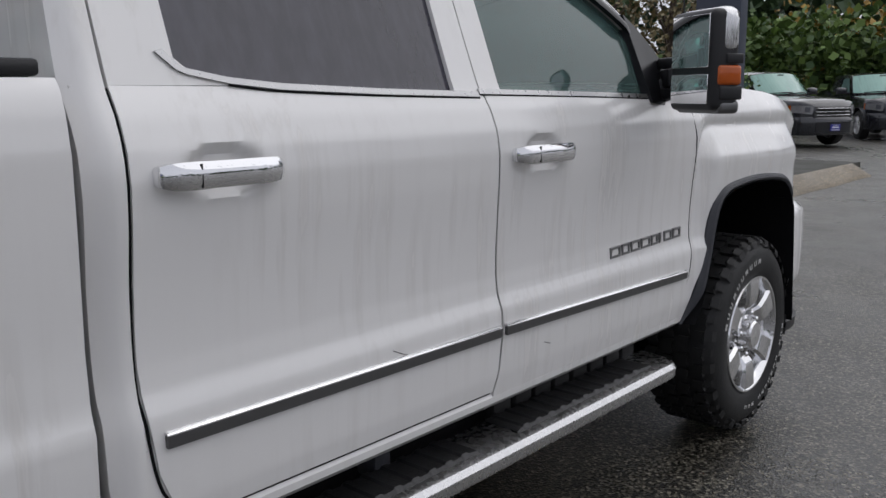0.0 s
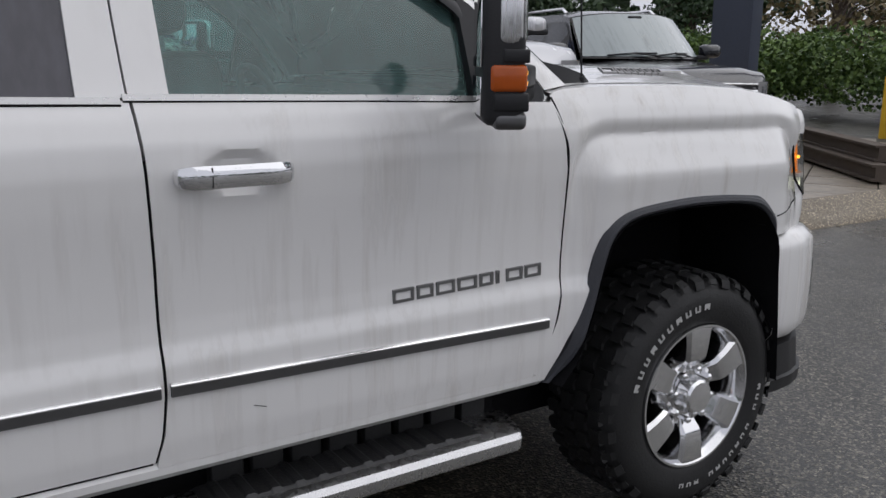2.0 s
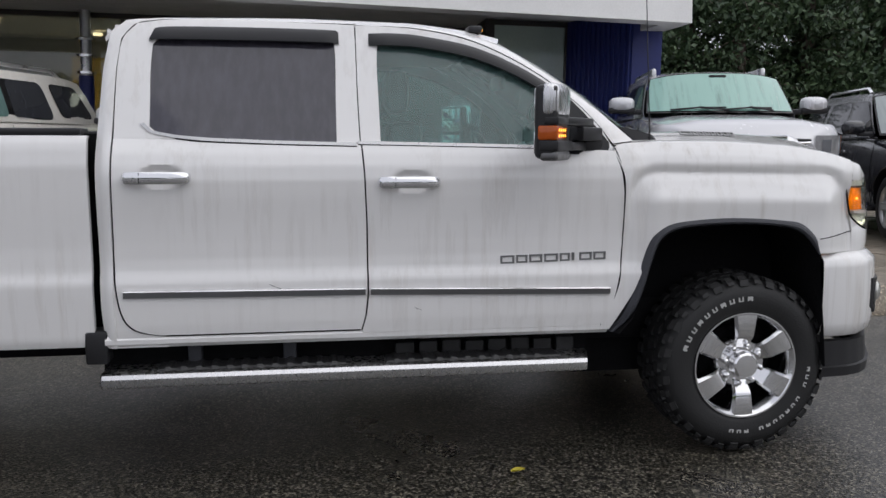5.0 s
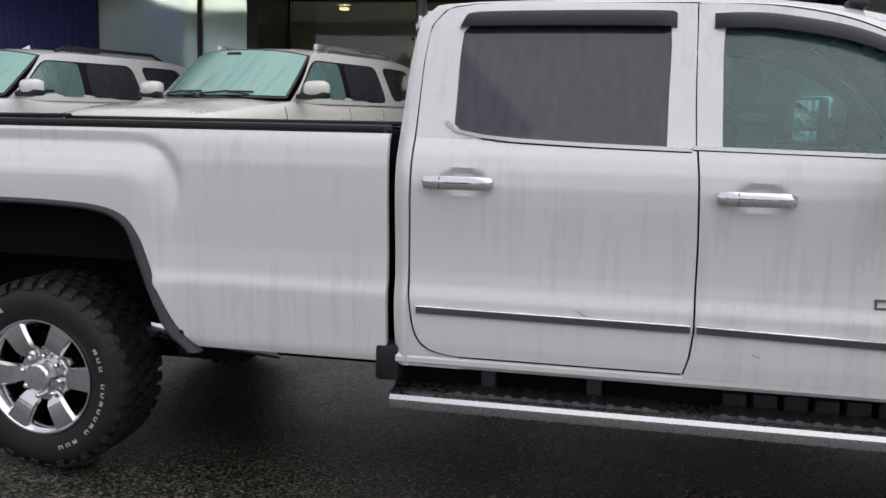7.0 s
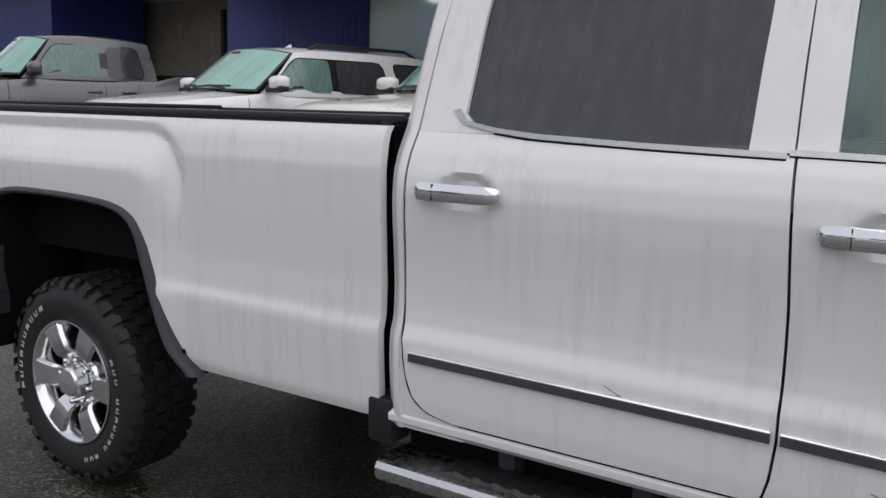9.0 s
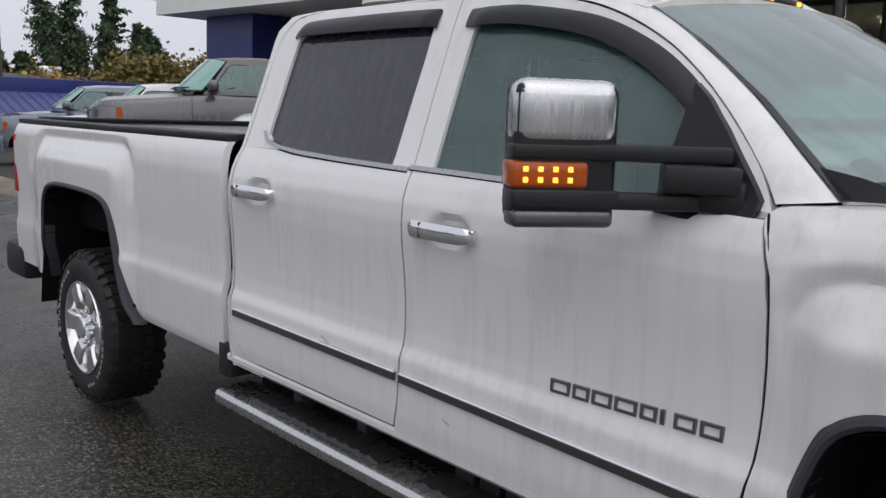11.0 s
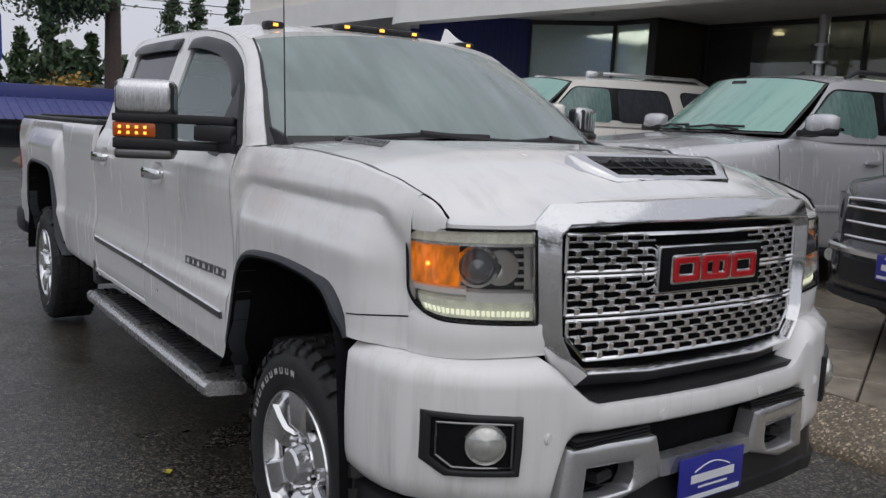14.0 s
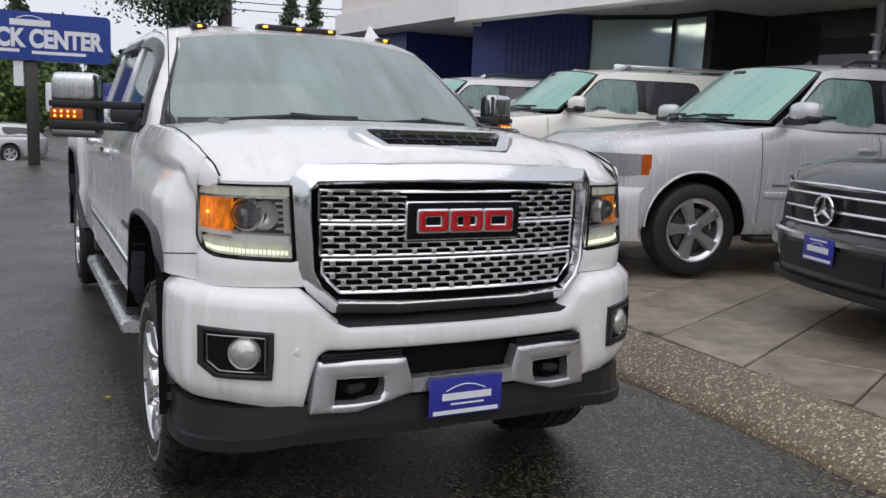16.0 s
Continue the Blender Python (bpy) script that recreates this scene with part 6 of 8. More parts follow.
# dark structure behind, lower air dam
bm = bmesh.new()
grid(bm, [[p - bumper_out(i) * 0.075 + Vector((0, 0, z)) for z in (0.84, 0.70, 0.45)] for i, p in enumerate(bpath) if abs(p.y) < 0.70])
part("intake_backing", bm, LINER, bumper)
bm = bmesh.new()
rows = []
for i, p in enumerate(bpath):
    if p.x < 0.37:
        continue
    o = bumper_out(i)
    top = interp([(0, 0.535), (0.5, 0.525), (0.62, 0.525), (0.8, 0.512), (1, 0.512)], abs(p.y))
    low = interp([(0, 0.405), (0.6, 0.385), (0.8, 0.355), (1, 0.340)], abs(p.y))
    rows.append([p - o * 0.05 + Vector((0, 0, top)), p - o * 0.022 + Vector((0, 0, top - 0.005)), p - o * 0.012 + Vector((0, 0, low + 0.05)), p - o * 0.0 + Vector((0, 0, low + 0.045)), p - o * 0.004 + Vector((0, 0, low)), p - o * 0.05 + Vector((0, 0, low))])
grid(bm, rows)
part("air_dam", bm, PLASTIC, bumper, "black plastic air dam")
# step pad above the bumper, under the grille
bm = bmesh.new()
grid(bm, [[p + bumper_out(i) * q + Vector((0, 0, z)) for q, z in ((-0.012, 0.790), (-0.014, 0.806), (-0.12, 0.815), (-0.14, 0.80))] for i, p in enumerate(bpath) if abs(p.y) < 0.50])
part("step_pad", bm, PLASTIC, bumper)


def face_x(y):
    y = abs(y)
    return interp(PLAN, y)


def slab(pts, mat, name, parent, depth, off=0.0, hole=None, label="", bev=0.004):
    """A plate of outline (y, z) laid on the front's curve, with an optional hole."""
    bm = bmesh.new()
    if hole:
        def dense(pp):
            return [(ya + (yb - ya) * k / 7, za + (zb - za) * k / 7) for (ya, za), (yb, zb) in zip(pp, pp[1:] + pp[:1]) for k in range(7)]
        pts, hole = dense(pts), dense(hole)

    def ring(pp, o):
        return [bm.verts.new((face_x(y) + o, y, z)) for y, z in pp]
    a, b = ring(pts, off), ring(pts, off - depth)
    n = len(pts)
    for i in range(n):
        bm.faces.new((a[i], a[(i + 1) % n], b[(i + 1) % n], b[i]))
    if hole:
        between = [[(ya + (yb - ya) * f, za + (zb - za) * f) for (ya, za), (yb, zb) in zip(pts, hole)] for f in (0.12, 0.32, 0.68, 0.88)]
        lines = [a] + [ring(p, off + bev * h) for p, h in zip(between, (2.6, 3.6, 3.6, 2.6))] + [ring(hole, off), ring(hole, off - depth)]
        for p, q in zip(lines, lines[1:]):
            for i in range(n):
                bm.faces.new((p[i], q[i], q[(i + 1) % n], p[(i + 1) % n]))
    else:
        bm.faces.new(a)
    return part(name, bm, mat, parent, label, 40)


# silver lower trims with tow-hook openings, and the centre bar
for s in (-1, 1):
    out = [(s * y, z) for y, z in ((0.562, 0.495), (0.540, 0.676), (0.40, 0.676), (0.228, 0.674), (0.205, 0.600), (0.20, 0.548), (0.30, 0.520), (0.40, 0.492))]
    hol = [(s * y, z) for y, z in ((0.482, 0.524), (0.474, 0.614), (0.40, 0.614), (0.308, 0.612), (0.303, 0.595), (0.306, 0.560), (0.322, 0.530), (0.40, 0.524))]
    tr = slab(out, GREYSILVER, "bumper_trim", bumper, 0.06, 0.004, hol, "satin silver bumper trim", 0.0022)
    bm = tube(bmesh.new(), [(0.76, s * 0.37, 0.57), (0.825, s * 0.38, 0.575), (0.83, s * 0.42, 0.57), (0.76, s * 0.43, 0.565)], 0.016, 8)
    part("tow_hook", bm, PLASTIC, tr)
    bm = bmesh.new()
    for k in range(3):
        box(bm, 0.80, face_x(0.4) + 0.004 - 0.002 * k, min(s * 0.235, s * 0.525), max(s * 0.235, s * 0.525), 0.678 + 0.009 * k, 0.683 + 0.009 * k)
    part("louvres", bm, PLASTIC, tr, smooth=0)
    # fog lamp
    bz = [(s * y, z) for y, z in ((0.905, 0.795), (0.905, 0.66), (0.86, 0.622), (0.69, 0.622), (0.685, 0.70), (0.685, 0.785))]
    bi = [(s * y, z) for y, z in ((0.888, 0.778), (0.888, 0.672), (0.85, 0.640), (0.71, 0.640), (0.705, 0.70), (0.705, 0.770))]
    fb = slab(bz, PLASTIC, "fog_lamp_bezel", bumper, 0.05, 0.018, bi, "", 0.0015)
    bm = bmesh.new()
    grid(bm, [[(face_x(y) + 0.0135, s * y, z) for z in [zl + (0.784 - zl) * q / 5 for q in range(6)]] for y, zl in [(y, interp([(0.69, 0.626), (0.855, 0.628), (0.90, 0.672)], y)) for y in [0.692 + 0.0145 * k for k in range(15)]]])
    part("bezel_back", bm, LINER, fb)
    ct = [(s * y, z) for y, z in ((0.712, 0.766), (0.712, 0.649), (0.745, 0.648), (0.78, 0.648), (0.81, 0.648), (0.845, 0.648), (0.862, 0.663), (0.880, 0.680), (0.880, 0.73), (0.880, 0.768), (0.83, 0.768), (0.77, 0.768), (0.712, 0.766))]
    bm = tube(bmesh.new(), [(face_x(y) + 0.020, y, z) for y, z in ct], 0.0034, 6)
    part("chrome_line", bm, GREYTRIM, fb)
    cy, cz = s * 0.775, 0.712
    nrm = Vector((0.62, s * 0.42, 0)).normalized()
    rot = Matrix.Translation((face_x(cy) + 0.020, cy, cz)) @ Vector((0, 1, 0)).rotation_difference(nrm).to_matrix().to_4x4()
    fl = finish("fog_lamp", bmesh_lathe([(0.0001, 0.024), (0.028, 0.021), (0.043, 0.012), (0.050, 0.002), (0.054, 0.006), (0.058, -0.03)], 32), FOGLENS, fb, at=rot)

slab([(-0.20, 0.548), (-0.205, 0.600), (0.205, 0.600), (0.20, 0.548)], GREYSILVER, "centre_bar", bumper, 0.05, 0.010)
# parking sensors, plate
for y, z in ((-0.60, 0.715), (-0.21, 0.740), (0.24, 0.745), (0.62, 0.715)):
    rot = pose(face_x(y) + 0.004, y, z, 0, 0, -90 - math.copysign(12, y) * (abs(y) > 0.4))
    finish("parking_sensor", bmesh_lathe([(0.0001, 0.006), (0.013, 0.006), (0.0135, 0.003), (0.0175, 0.003), (0.018, -0.004)], 20), WHITE, bumper, at=rot)
bm = boxes((0.886, 0.893, -0.146, 0.150, 0.452, 0.592), bevel=0.003)
plate = part("dealer_plate", bm, PLATEBLUE, truck, "blue dealer plate with white print bars")
for y0, y1, z0, z1 in ((-0.095, 0.105, 0.510, 0.536), (-0.06, 0.075, 0.492, 0.498), (-0.130, 0.135, 0.458, 0.473)):
    part("print_bar", boxes((0.8931, 0.8945, y0, y1, z0, z1)), PRINTW, plate)
part("print_arc", tube(bmesh.new(), [(0.894, -0.08 + 0.02 * k, 0.545 + 0.022 * math.sin(k / 8 * math.pi)) for k in range(9)], 0.0022, 5), PRINTW, plate)

# grille: chrome surround on outline (y, z), three framed mesh rows, plaque
G_OUT = [(-0.574, 1.338), (-0.618, 1.284), (-0.612, 1.15), (-0.598, 0.985), (-0.555, 0.905), (-0.475, 0.832), (-0.25, 0.823), (0.25, 0.823), (0.475, 0.832), (0.555, 0.905), (0.598, 0.985), (0.612, 1.15), (0.618, 1.284), (0.574, 1.338), (0.40, 1.345), (0.0, 1.353), (-0.40, 1.345)]
G_IN = [(-0.512, 1.260), (-0.530, 1.242), (-0.528, 1.15), (-0.520, 0.985), (-0.500, 0.935), (-0.455, 0.893), (-0.25, 0.886), (0.25, 0.886), (0.455, 0.893), (0.500, 0.935), (0.520, 0.985), (0.528, 1.15), (0.530, 1.242), (0.512, 1.260), (0.40, 1.264), (0.0, 1.268), (-0.40, 1.264)]


def grille_x(y, z):
    return 0.815 - 0.085 * (abs(y) / 0.62) ** 2.5 + 0.02 * (1.1 - z)


bm = bmesh.new()
rows = []
for (yo, zo), (yi, zi) in zip(G_OUT, G_IN):
    row = []
    for f, o, dz in ((0.03, -0.07, -0.05), (0.0, -0.010, -0.004), (0.02, -0.004, 0), (0.60, 0.027, 0), (0.66, 0.028, 0), (0.72, 0.024, 0), (1.0, -0.022, 0), (1.02, -0.06, 0)):
        y, z = yo + (yi - yo) * f, zo + (zi - zo) * f
        row.append((grille_x(y, z) + o, y, z + dz * (zo > 1.2)))
    rows.append(row)
grid(bm, rows, close_u=True)
grille = part("grille", bm, GRILLECHROME, truck, "large chrome grille with three rows of mesh", 22)
bm = bmesh.new()
grid(bm, [[(grille_x(y, z) - 0.055, y, z) for y in (-0.54, -0.3, 0, 0.3, 0.54)] for z in (0.88, 1.0, 1.27)])
part("grille_backing", bm, LINER, grille)
for r, (z0, z1, yw) in enumerate(((1.150, 1.254, 0.516), (1.030, 1.136, 0.512), (0.903, 1.014, 0.505))):
    bm = bmesh.new()
    clip = [(-yw, z0), (yw, z0), (yw, z1), (-yw, z1)]
    if r == 2:
        clip = [(-0.445, z0), (0.445, z0), (yw, 0.965), (yw, z1), (-yw, z1), (-yw, 0.965)]
    pts = []
    for (ya, za), (yb, zb) in zip(clip, clip[1:] + clip[:1]):
        for k in range(16):
            y, z = ya + (yb - ya) * k / 16, za + (zb - za) * k / 16
            pts.append((grille_x(y, z) - 0.012, y, z))
    tube(bm, pts + pts[:1], 0.0062, 6)
    ring = part("grille_row_frame", bm, CHROME, grille)
    bm = bmesh.new()
    n = 5
    for k in range(1, n):
        z = z0 + (z1 - z0) * k / n
        half = yw - 0.006
        for j in range(24):
            ya, yb = -half + 2 * half * j / 24, -half + 2 * half * (j + 1) / 24
            ym = (ya + yb) / 2
            if (r < 2 and abs(ym) < 0.225 and z > 1.08) or (r == 2 and z < 0.955 and abs(ym) > 0.475):
                continue
            xa = grille_x(ym, z) - 0.026
            box(bm, xa + 0.004, xa + 0.012, ya, yb, z - 0.0028, z + 0.0028, 0.001)
    for k in range(n):
        z = z0 + (z1 - z0) * (k + 0.5) / n
        hh = (z1 - z0) / n / 2
        m = 13
        for j in range(m):
            y = -yw + 0.03 + (2 * yw - 0.06) * (j + (0.55 if k % 2 else 0.05)) / m
            if abs(y) > yw - 0.02 or (r < 2 and abs(y) < 0.24 and z > 1.08) or (r == 2 and z < 0.955 and abs(y) > 0.46):
                continue
            xa = grille_x(y, z) - 0.024
            box(bm, xa + 0.004, xa + 0.018, y - 0.0100, y + 0.0100, z - hh * 0.86, z + hh * 0.86, 0.002)
    tagged(part("grille_mesh", bm, STEEL, ring, "bright staggered mesh", 0), kind="stuff")
eb = part("emblem_surround", boxes((0.79, 0.826, -0.230, 0.230, 1.082, 1.222), bevel=0.006), STEEL, grille)
em = part("emblem_plaque", boxes((0.805, 0.834, -0.224, 0.224, 1.088, 1.216), bevel=0.004), LINER, eb, "black plaque with red emblem shapes")
em.parent = grille


def frame_block(y0, y1, z0, z1, t, xa, xb, bar=False):
    """An open block: a thick rounded ring standing on the plaque."""
    out, inn = rounded([(y0, z0), (y1, z0), (y1, z1), (y0, z1)], 0.012, 4), rounded([(y0 + t, z0 + t * 0.8), (y1 - t, z0 + t * 0.8), (y1 - t, z1 - t * 0.8), (y0 + t, z1 - t * 0.8)], 0.006, 4)
    bm = bmesh.new()
    rows = [[(x, o[0] + (i[0] - o[0]) * f, o[1] + (i[1] - o[1]) * f) for o, i in zip(out, inn)] for x, f in ((xa, 0.0), (xb - 0.002, 0.0), (xb, 0.12), (xb, 0.88), (xb - 0.002, 1.0), (xa, 1.0))]
    grid(bm, rows, close_v=True)
    if bar:
        box(bm, xa, xb - 0.0005, (y0 + y1) / 2 - t * 0.45, (y0 + y1) / 2 + t * 0.45, z0 + t * 0.5, z1 - t * 0.5)
    return bm


for y0, y1, bar in ((-0.186, -0.072, False), (-0.062, 0.066, True), (0.076, 0.190, False)):
    ch = part("emblem_edge", frame_block(y0 - 0.007, y1 + 0.007, 1.109, 1.195, 0.036, 0.833, 0.8405, bar), CHROME, em)
    part("emblem_shape", frame_block(y0, y1, 1.115, 1.189, 0.024, 0.838, 0.8445, bar), REDENAMEL, ch)

# headlamps
for s in (-1, 1):
    OT, OB, IT, IB = Vector((0.505, s * 0.878, 1.262)), Vector((0.545, s * 0.888, 1.030)), Vector((0.738, s * 0.618, 1.266)), Vector((0.748, s * 0.606, 1.012))
    fwd = Vector((0.82, s * 0.57, 0)).normalized()

    def raw(a, b, d=0.0):
        p = OB.lerp(IB, a).lerp(OT.lerp(IT, a), b)
        return p + fwd * (0.062 * math.sin(a ** 0.75 * math.pi) - d)

    def lp(a, b, d=0.0):
        """A place on the lamp's face, whose outer corners are rounded."""
        for c, low in ((0.32, True), (0.16, False)):
            bb = b if low else 1 - b
            if a < c and bb < c:
                p, q = 1 - a / c, 1 - bb / c
                p, q = p * (1 - q * q / 2) ** 0.5, q * (1 - p * p / 2) ** 0.5
                a, bb = c * (1 - p), c * (1 - q)
                b = bb if low else 1 - bb
                break
        return raw(max(0.0, a), b, d)

    def plate_on(a0, a1, b0, b1, d, th=0.01, na=6, nb=4):
        bm = bmesh.new()
        f = [[lp(a0 + (a1 - a0) * i / na, b0 + (b1 - b0) * j / nb, d) for j in range(nb + 1)] for i in range(na + 1)]
        vv = grid(bm, f)
        lipv = [e for e in bm.edges if e.is_boundary]
        r = bmesh.ops.extrude_edge_only(bm, edges=lipv)
        for v in r["geom"]:
            if isinstance(v, bmesh.types.BMVert):
                v.co -= fwd * th
        return bm

    hl = part("headlamp", plate_on(0.0, 1.0, 0.0, 1.0, 0.075, 0.05, 24, 14), LAMPGREY, truck, "headlamp with lit amber corner and projector lens")
    edge = [(0.0, k / 24) for k in range(24)] + [(k / 30, 1.0) for k in range(30)] + [(1.0, 1 - k / 14) for k in range(14)] + [(1 - k / 30, 0.0) for k in range(31)]
    part("lamp_seal", tube(bmesh.new(), [lp(a, b, 0.006) for a, b in edge], 0.0045, 6), LINER, hl)
    part("amber_corner", plate_on(0.03, 0.40, 0.38, 0.80, 0.022, 0.04, 10, 8), AMBERLIT, hl, "lit amber corner lamp")
    bulb = lp(0.16, 0.60, 0.016)
    finish("bulb", bmesh_lathe([(0.0001, 0.006), (0.005, 0.004), (0.006, 0.0), (0.005, -0.004)], 14), BULB, hl, at=Matrix.Translation(bulb) @ Vector((0, 1, 0)).rotation_difference(fwd).to_matrix().to_4x4())
    part("lamp_shelf", plate_on(0.03, 0.97, 0.86, 0.965, 0.016, 0.05, 16, 3), CLEARLIT, hl)
    part("shelf_lip", plate_on(0.03, 0.97, 0.825, 0.855, 0.010, 0.05, 16, 2), REFLECTOR, hl)
    part("bright_shelf", plate_on(0.045, 0.45, 0.305, 0.365, 0.003, 0.06, 10, 2), SILVERED, hl)
    part("bright_shelf", plate_on(0.45, 0.97, 0.235, 0.335, 0.003, 0.06, 10, 2), SILVERED, hl)
    part("dark_surround", plate_on(0.41, 0.96, 0.345, 0.82, 0.055, 0.02, 10, 6), SMOKED, hl)
    part("lamp_floor", plate_on(0.07, 0.97, 0.03, 0.22, 0.022, 0.05, 16, 5), CLEARLIT, hl)
    part("lamp_end", plate_on(0.905, 0.975, 0.36, 0.82, 0.030, 0.03, 3, 5), LAMPGREY, hl)
    for k in range(5):
        part("lamp_rib", plate_on(0.83, 0.965, 0.40 + k * 0.085, 0.43 + k * 0.085, 0.036, 0.012, 3, 1), LAMPGREY, hl)
    for k in range(22):
        aa = 0.10 + k * 0.039
        part("diode", plate_on(aa, aa + 0.020, 0.07, 0.125, 0.018, 0.008, 2, 2), DRL, hl)
    c = lp(0.54, 0.585, 0.05)
    rot = Matrix.Translation(c) @ Vector((0, 1, 0)).rotation_difference(fwd).to_matrix().to_4x4()
    finish("projector_lens", bmesh_lathe([(0.0001, 0.046), (0.025, 0.040), (0.040, 0.022), (0.045, 0.004)], 32), LENS, hl, at=rot)
    finish("projector_barrel", bmesh_lathe([(0.045, 0.004), (0.049, 0.010), (0.058, 0.002), (0.063, -0.03)], 32), STEEL, hl, at=rot)
    c = lp(0.72, 0.585, 0.045)
    rot = Matrix.Translation(c) @ Vector((0, 1, 0)).rotation_difference(fwd).to_matrix().to_4x4()
    finish("reflector_bowl", bmesh_lathe([(0.0001, -0.012), (0.03, -0.006), (0.048, 0.010), (0.050, 0.0)], 28), LAMPGREY, hl, at=rot)
    part("lamp_cover", plate_on(0.0, 1.0, 0.0, 1.0, 0.0, 0.004, 24, 14), GLASS_L, hl, "clear weathered lamp cover").visible_shadow = False
    # white panel below the lamp and the inner wing edge
    bm = bmesh.new()
    rows = []
    for k in range(25):
        a = k / 24
        t, b = raw(a, -0.015, 0.004), raw(a, 0.0, 0.006)
        rows.append([lp(a, 0.0, 0.006), b, t, Vector((t.x - 0.0, t.y, 0.96)), Vector((t.x - 0.008, t.y, 0.923)), Vector((t.x - 0.06, t.y * 0.96, 0.918))])
    rows.append([p + Vector((0.006, -s * 0.045, 0)) for p in rows[-1]])
    grid(bm, rows)
    grid(bm, [[raw(0.0, q / 20, 0.006), lp(0.0, q / 20, 0.006)] for q in range(6)])
    part("lamp_sill", bm, WHITE, truck)

# bonnet scoop
def on_hood(x, y, up=0.0):
    best = min(((hood_point(u / 60, y / 0.85), u) for u in range(61)), key=lambda q: abs(q[0].x - x))[0]
    return Vector((x, y, best.z + up))

ro = [(0.52, -0.335), (0.52, 0.335), (0.575, 0.335), (0.665, 0.255), (0.665, -0.255), (0.575, -0.335)]
ri = [(0.545, -0.275), (0.545, 0.275), (0.575, 0.275), (0.640, 0.225), (0.640, -0.225), (0.575, -0.275)]
bm = bmesh.new()
rows = []
for (xo, yo), (xi, yi) in zip(ro, ri):
    h = 0.030 if xo < 0.6 else 0.012
    rows.append([on_hood(xo, yo, -0.006), on_hood(xo, yo, h * 0.7), on_hood(xo * 0.75 + xi * 0.25, yo * 0.75 + yi * 0.25, h), on_hood(xi, yi, h * 0.9), on_hood(xi, yi, -0.004)])
grid(bm, rows, close_u=True)
scoop = part("scoop_bezel", bm, GRILLECHROME, hood, "bright bezel round the bonnet scoop", 60)
# no hole here: a black sheet on the bonnet imitates the scoop's shaded hollow
bm = bmesh.new()
grid(bm, [[on_hood(xa + (xb - xa) * k / 4, y, 0.004) for k in range(5)] for y, xa, xb in [(-0.275 + 0.55 * q / 20, 0.545, interp([(0.0, 0.640), (0.225, 0.640), (0.275, 0.577)], abs(-0.275 + 0.55 * q / 20))) for q in range(21)]])
part("scoop_dark_sheet", bm, LINER, scoop)
for k in range(7):
    y = -0.24 + k * 0.08
    part("scoop_vane", tube(bmesh.new(), [on_hood(0.55, y, 0.010), on_hood(0.636, y * 0.92, 0.006)], 0.0035, 6), PLASTIC, scoop)
part("scoop_bar", tube(bmesh.new(), [on_hood(0.600, -0.255, 0.012), on_hood(0.606, 0.0, 0.012), on_hood(0.600, 0.255, 0.012)], 0.0045, 6), PLASTIC, scoop)


# badges: rows of plain bright shapes
def badge_blocks(name, parent, origin, along, up, normal, widths, gap, height, mat):
    x = 0.0
    for w in widths:
        if w > 0:
            b = bmesh.new()
            t = min(0.26, 0.009 / w) if w > 0.02 else 0.45
            rows = []
            for u, v, du, dv in ((0, 0, t, 0.24), (1, 0, -t, 0.24), (1, 1, -t, -0.24), (0, 1, t, -0.24)):
                rows.append([origin + along * (x + (u + k * du) * w) + up * ((v + k * dv) * height) + normal * h for k, h in ((0, 0), (0.1, 0.006), (0.9, 0.006), (1.0, 0))])
            grid(b, rows, close_u=True)
            part(name, b, mat, parent, smooth=0)
        x += abs(w) + gap


for s, fd in zip((-1, 1), front_doors):
    al = Vector((1, 0, 0.026)) if s < 0 else Vector((-1, 0, -0.026))
    st = Vector((-1.152, s * (y_door(0, 0.94) + 0.0), 0.905)) if s < 0 else Vector((-0.694, s * y_door(0, 0.94), 0.917))
    badge_blocks("badge_mark", fd, st, al, Vector((0, 0, 1)), Vector((0, s, 0)), [0.062, 0.050, 0.058, 0.062, 0.045, 0.012, -0.006, 0.056, 0.056], 0.0085, 0.036, GREYTRIM)
    p0, p1 = on_hood(-0.235, s * 0.690, 0.003), on_hood(0.05, s * 0.690, 0.003)
    if s > 0:
        p0, p1 = p1, p0
    d = (p1 - p0).normalized()
    upv = Vector((0, -s * 0.86, 0.50)).normalized()
    badge_blocks("badge_mark", hood, p0, d, upv, Vector((0, s * 0.50, 0.86)), [0.062, 0.025, 0.025, 0.025, 0.025, 0.028, 0.025, 0.025], 0.005, 0.034, GREYTRIM)


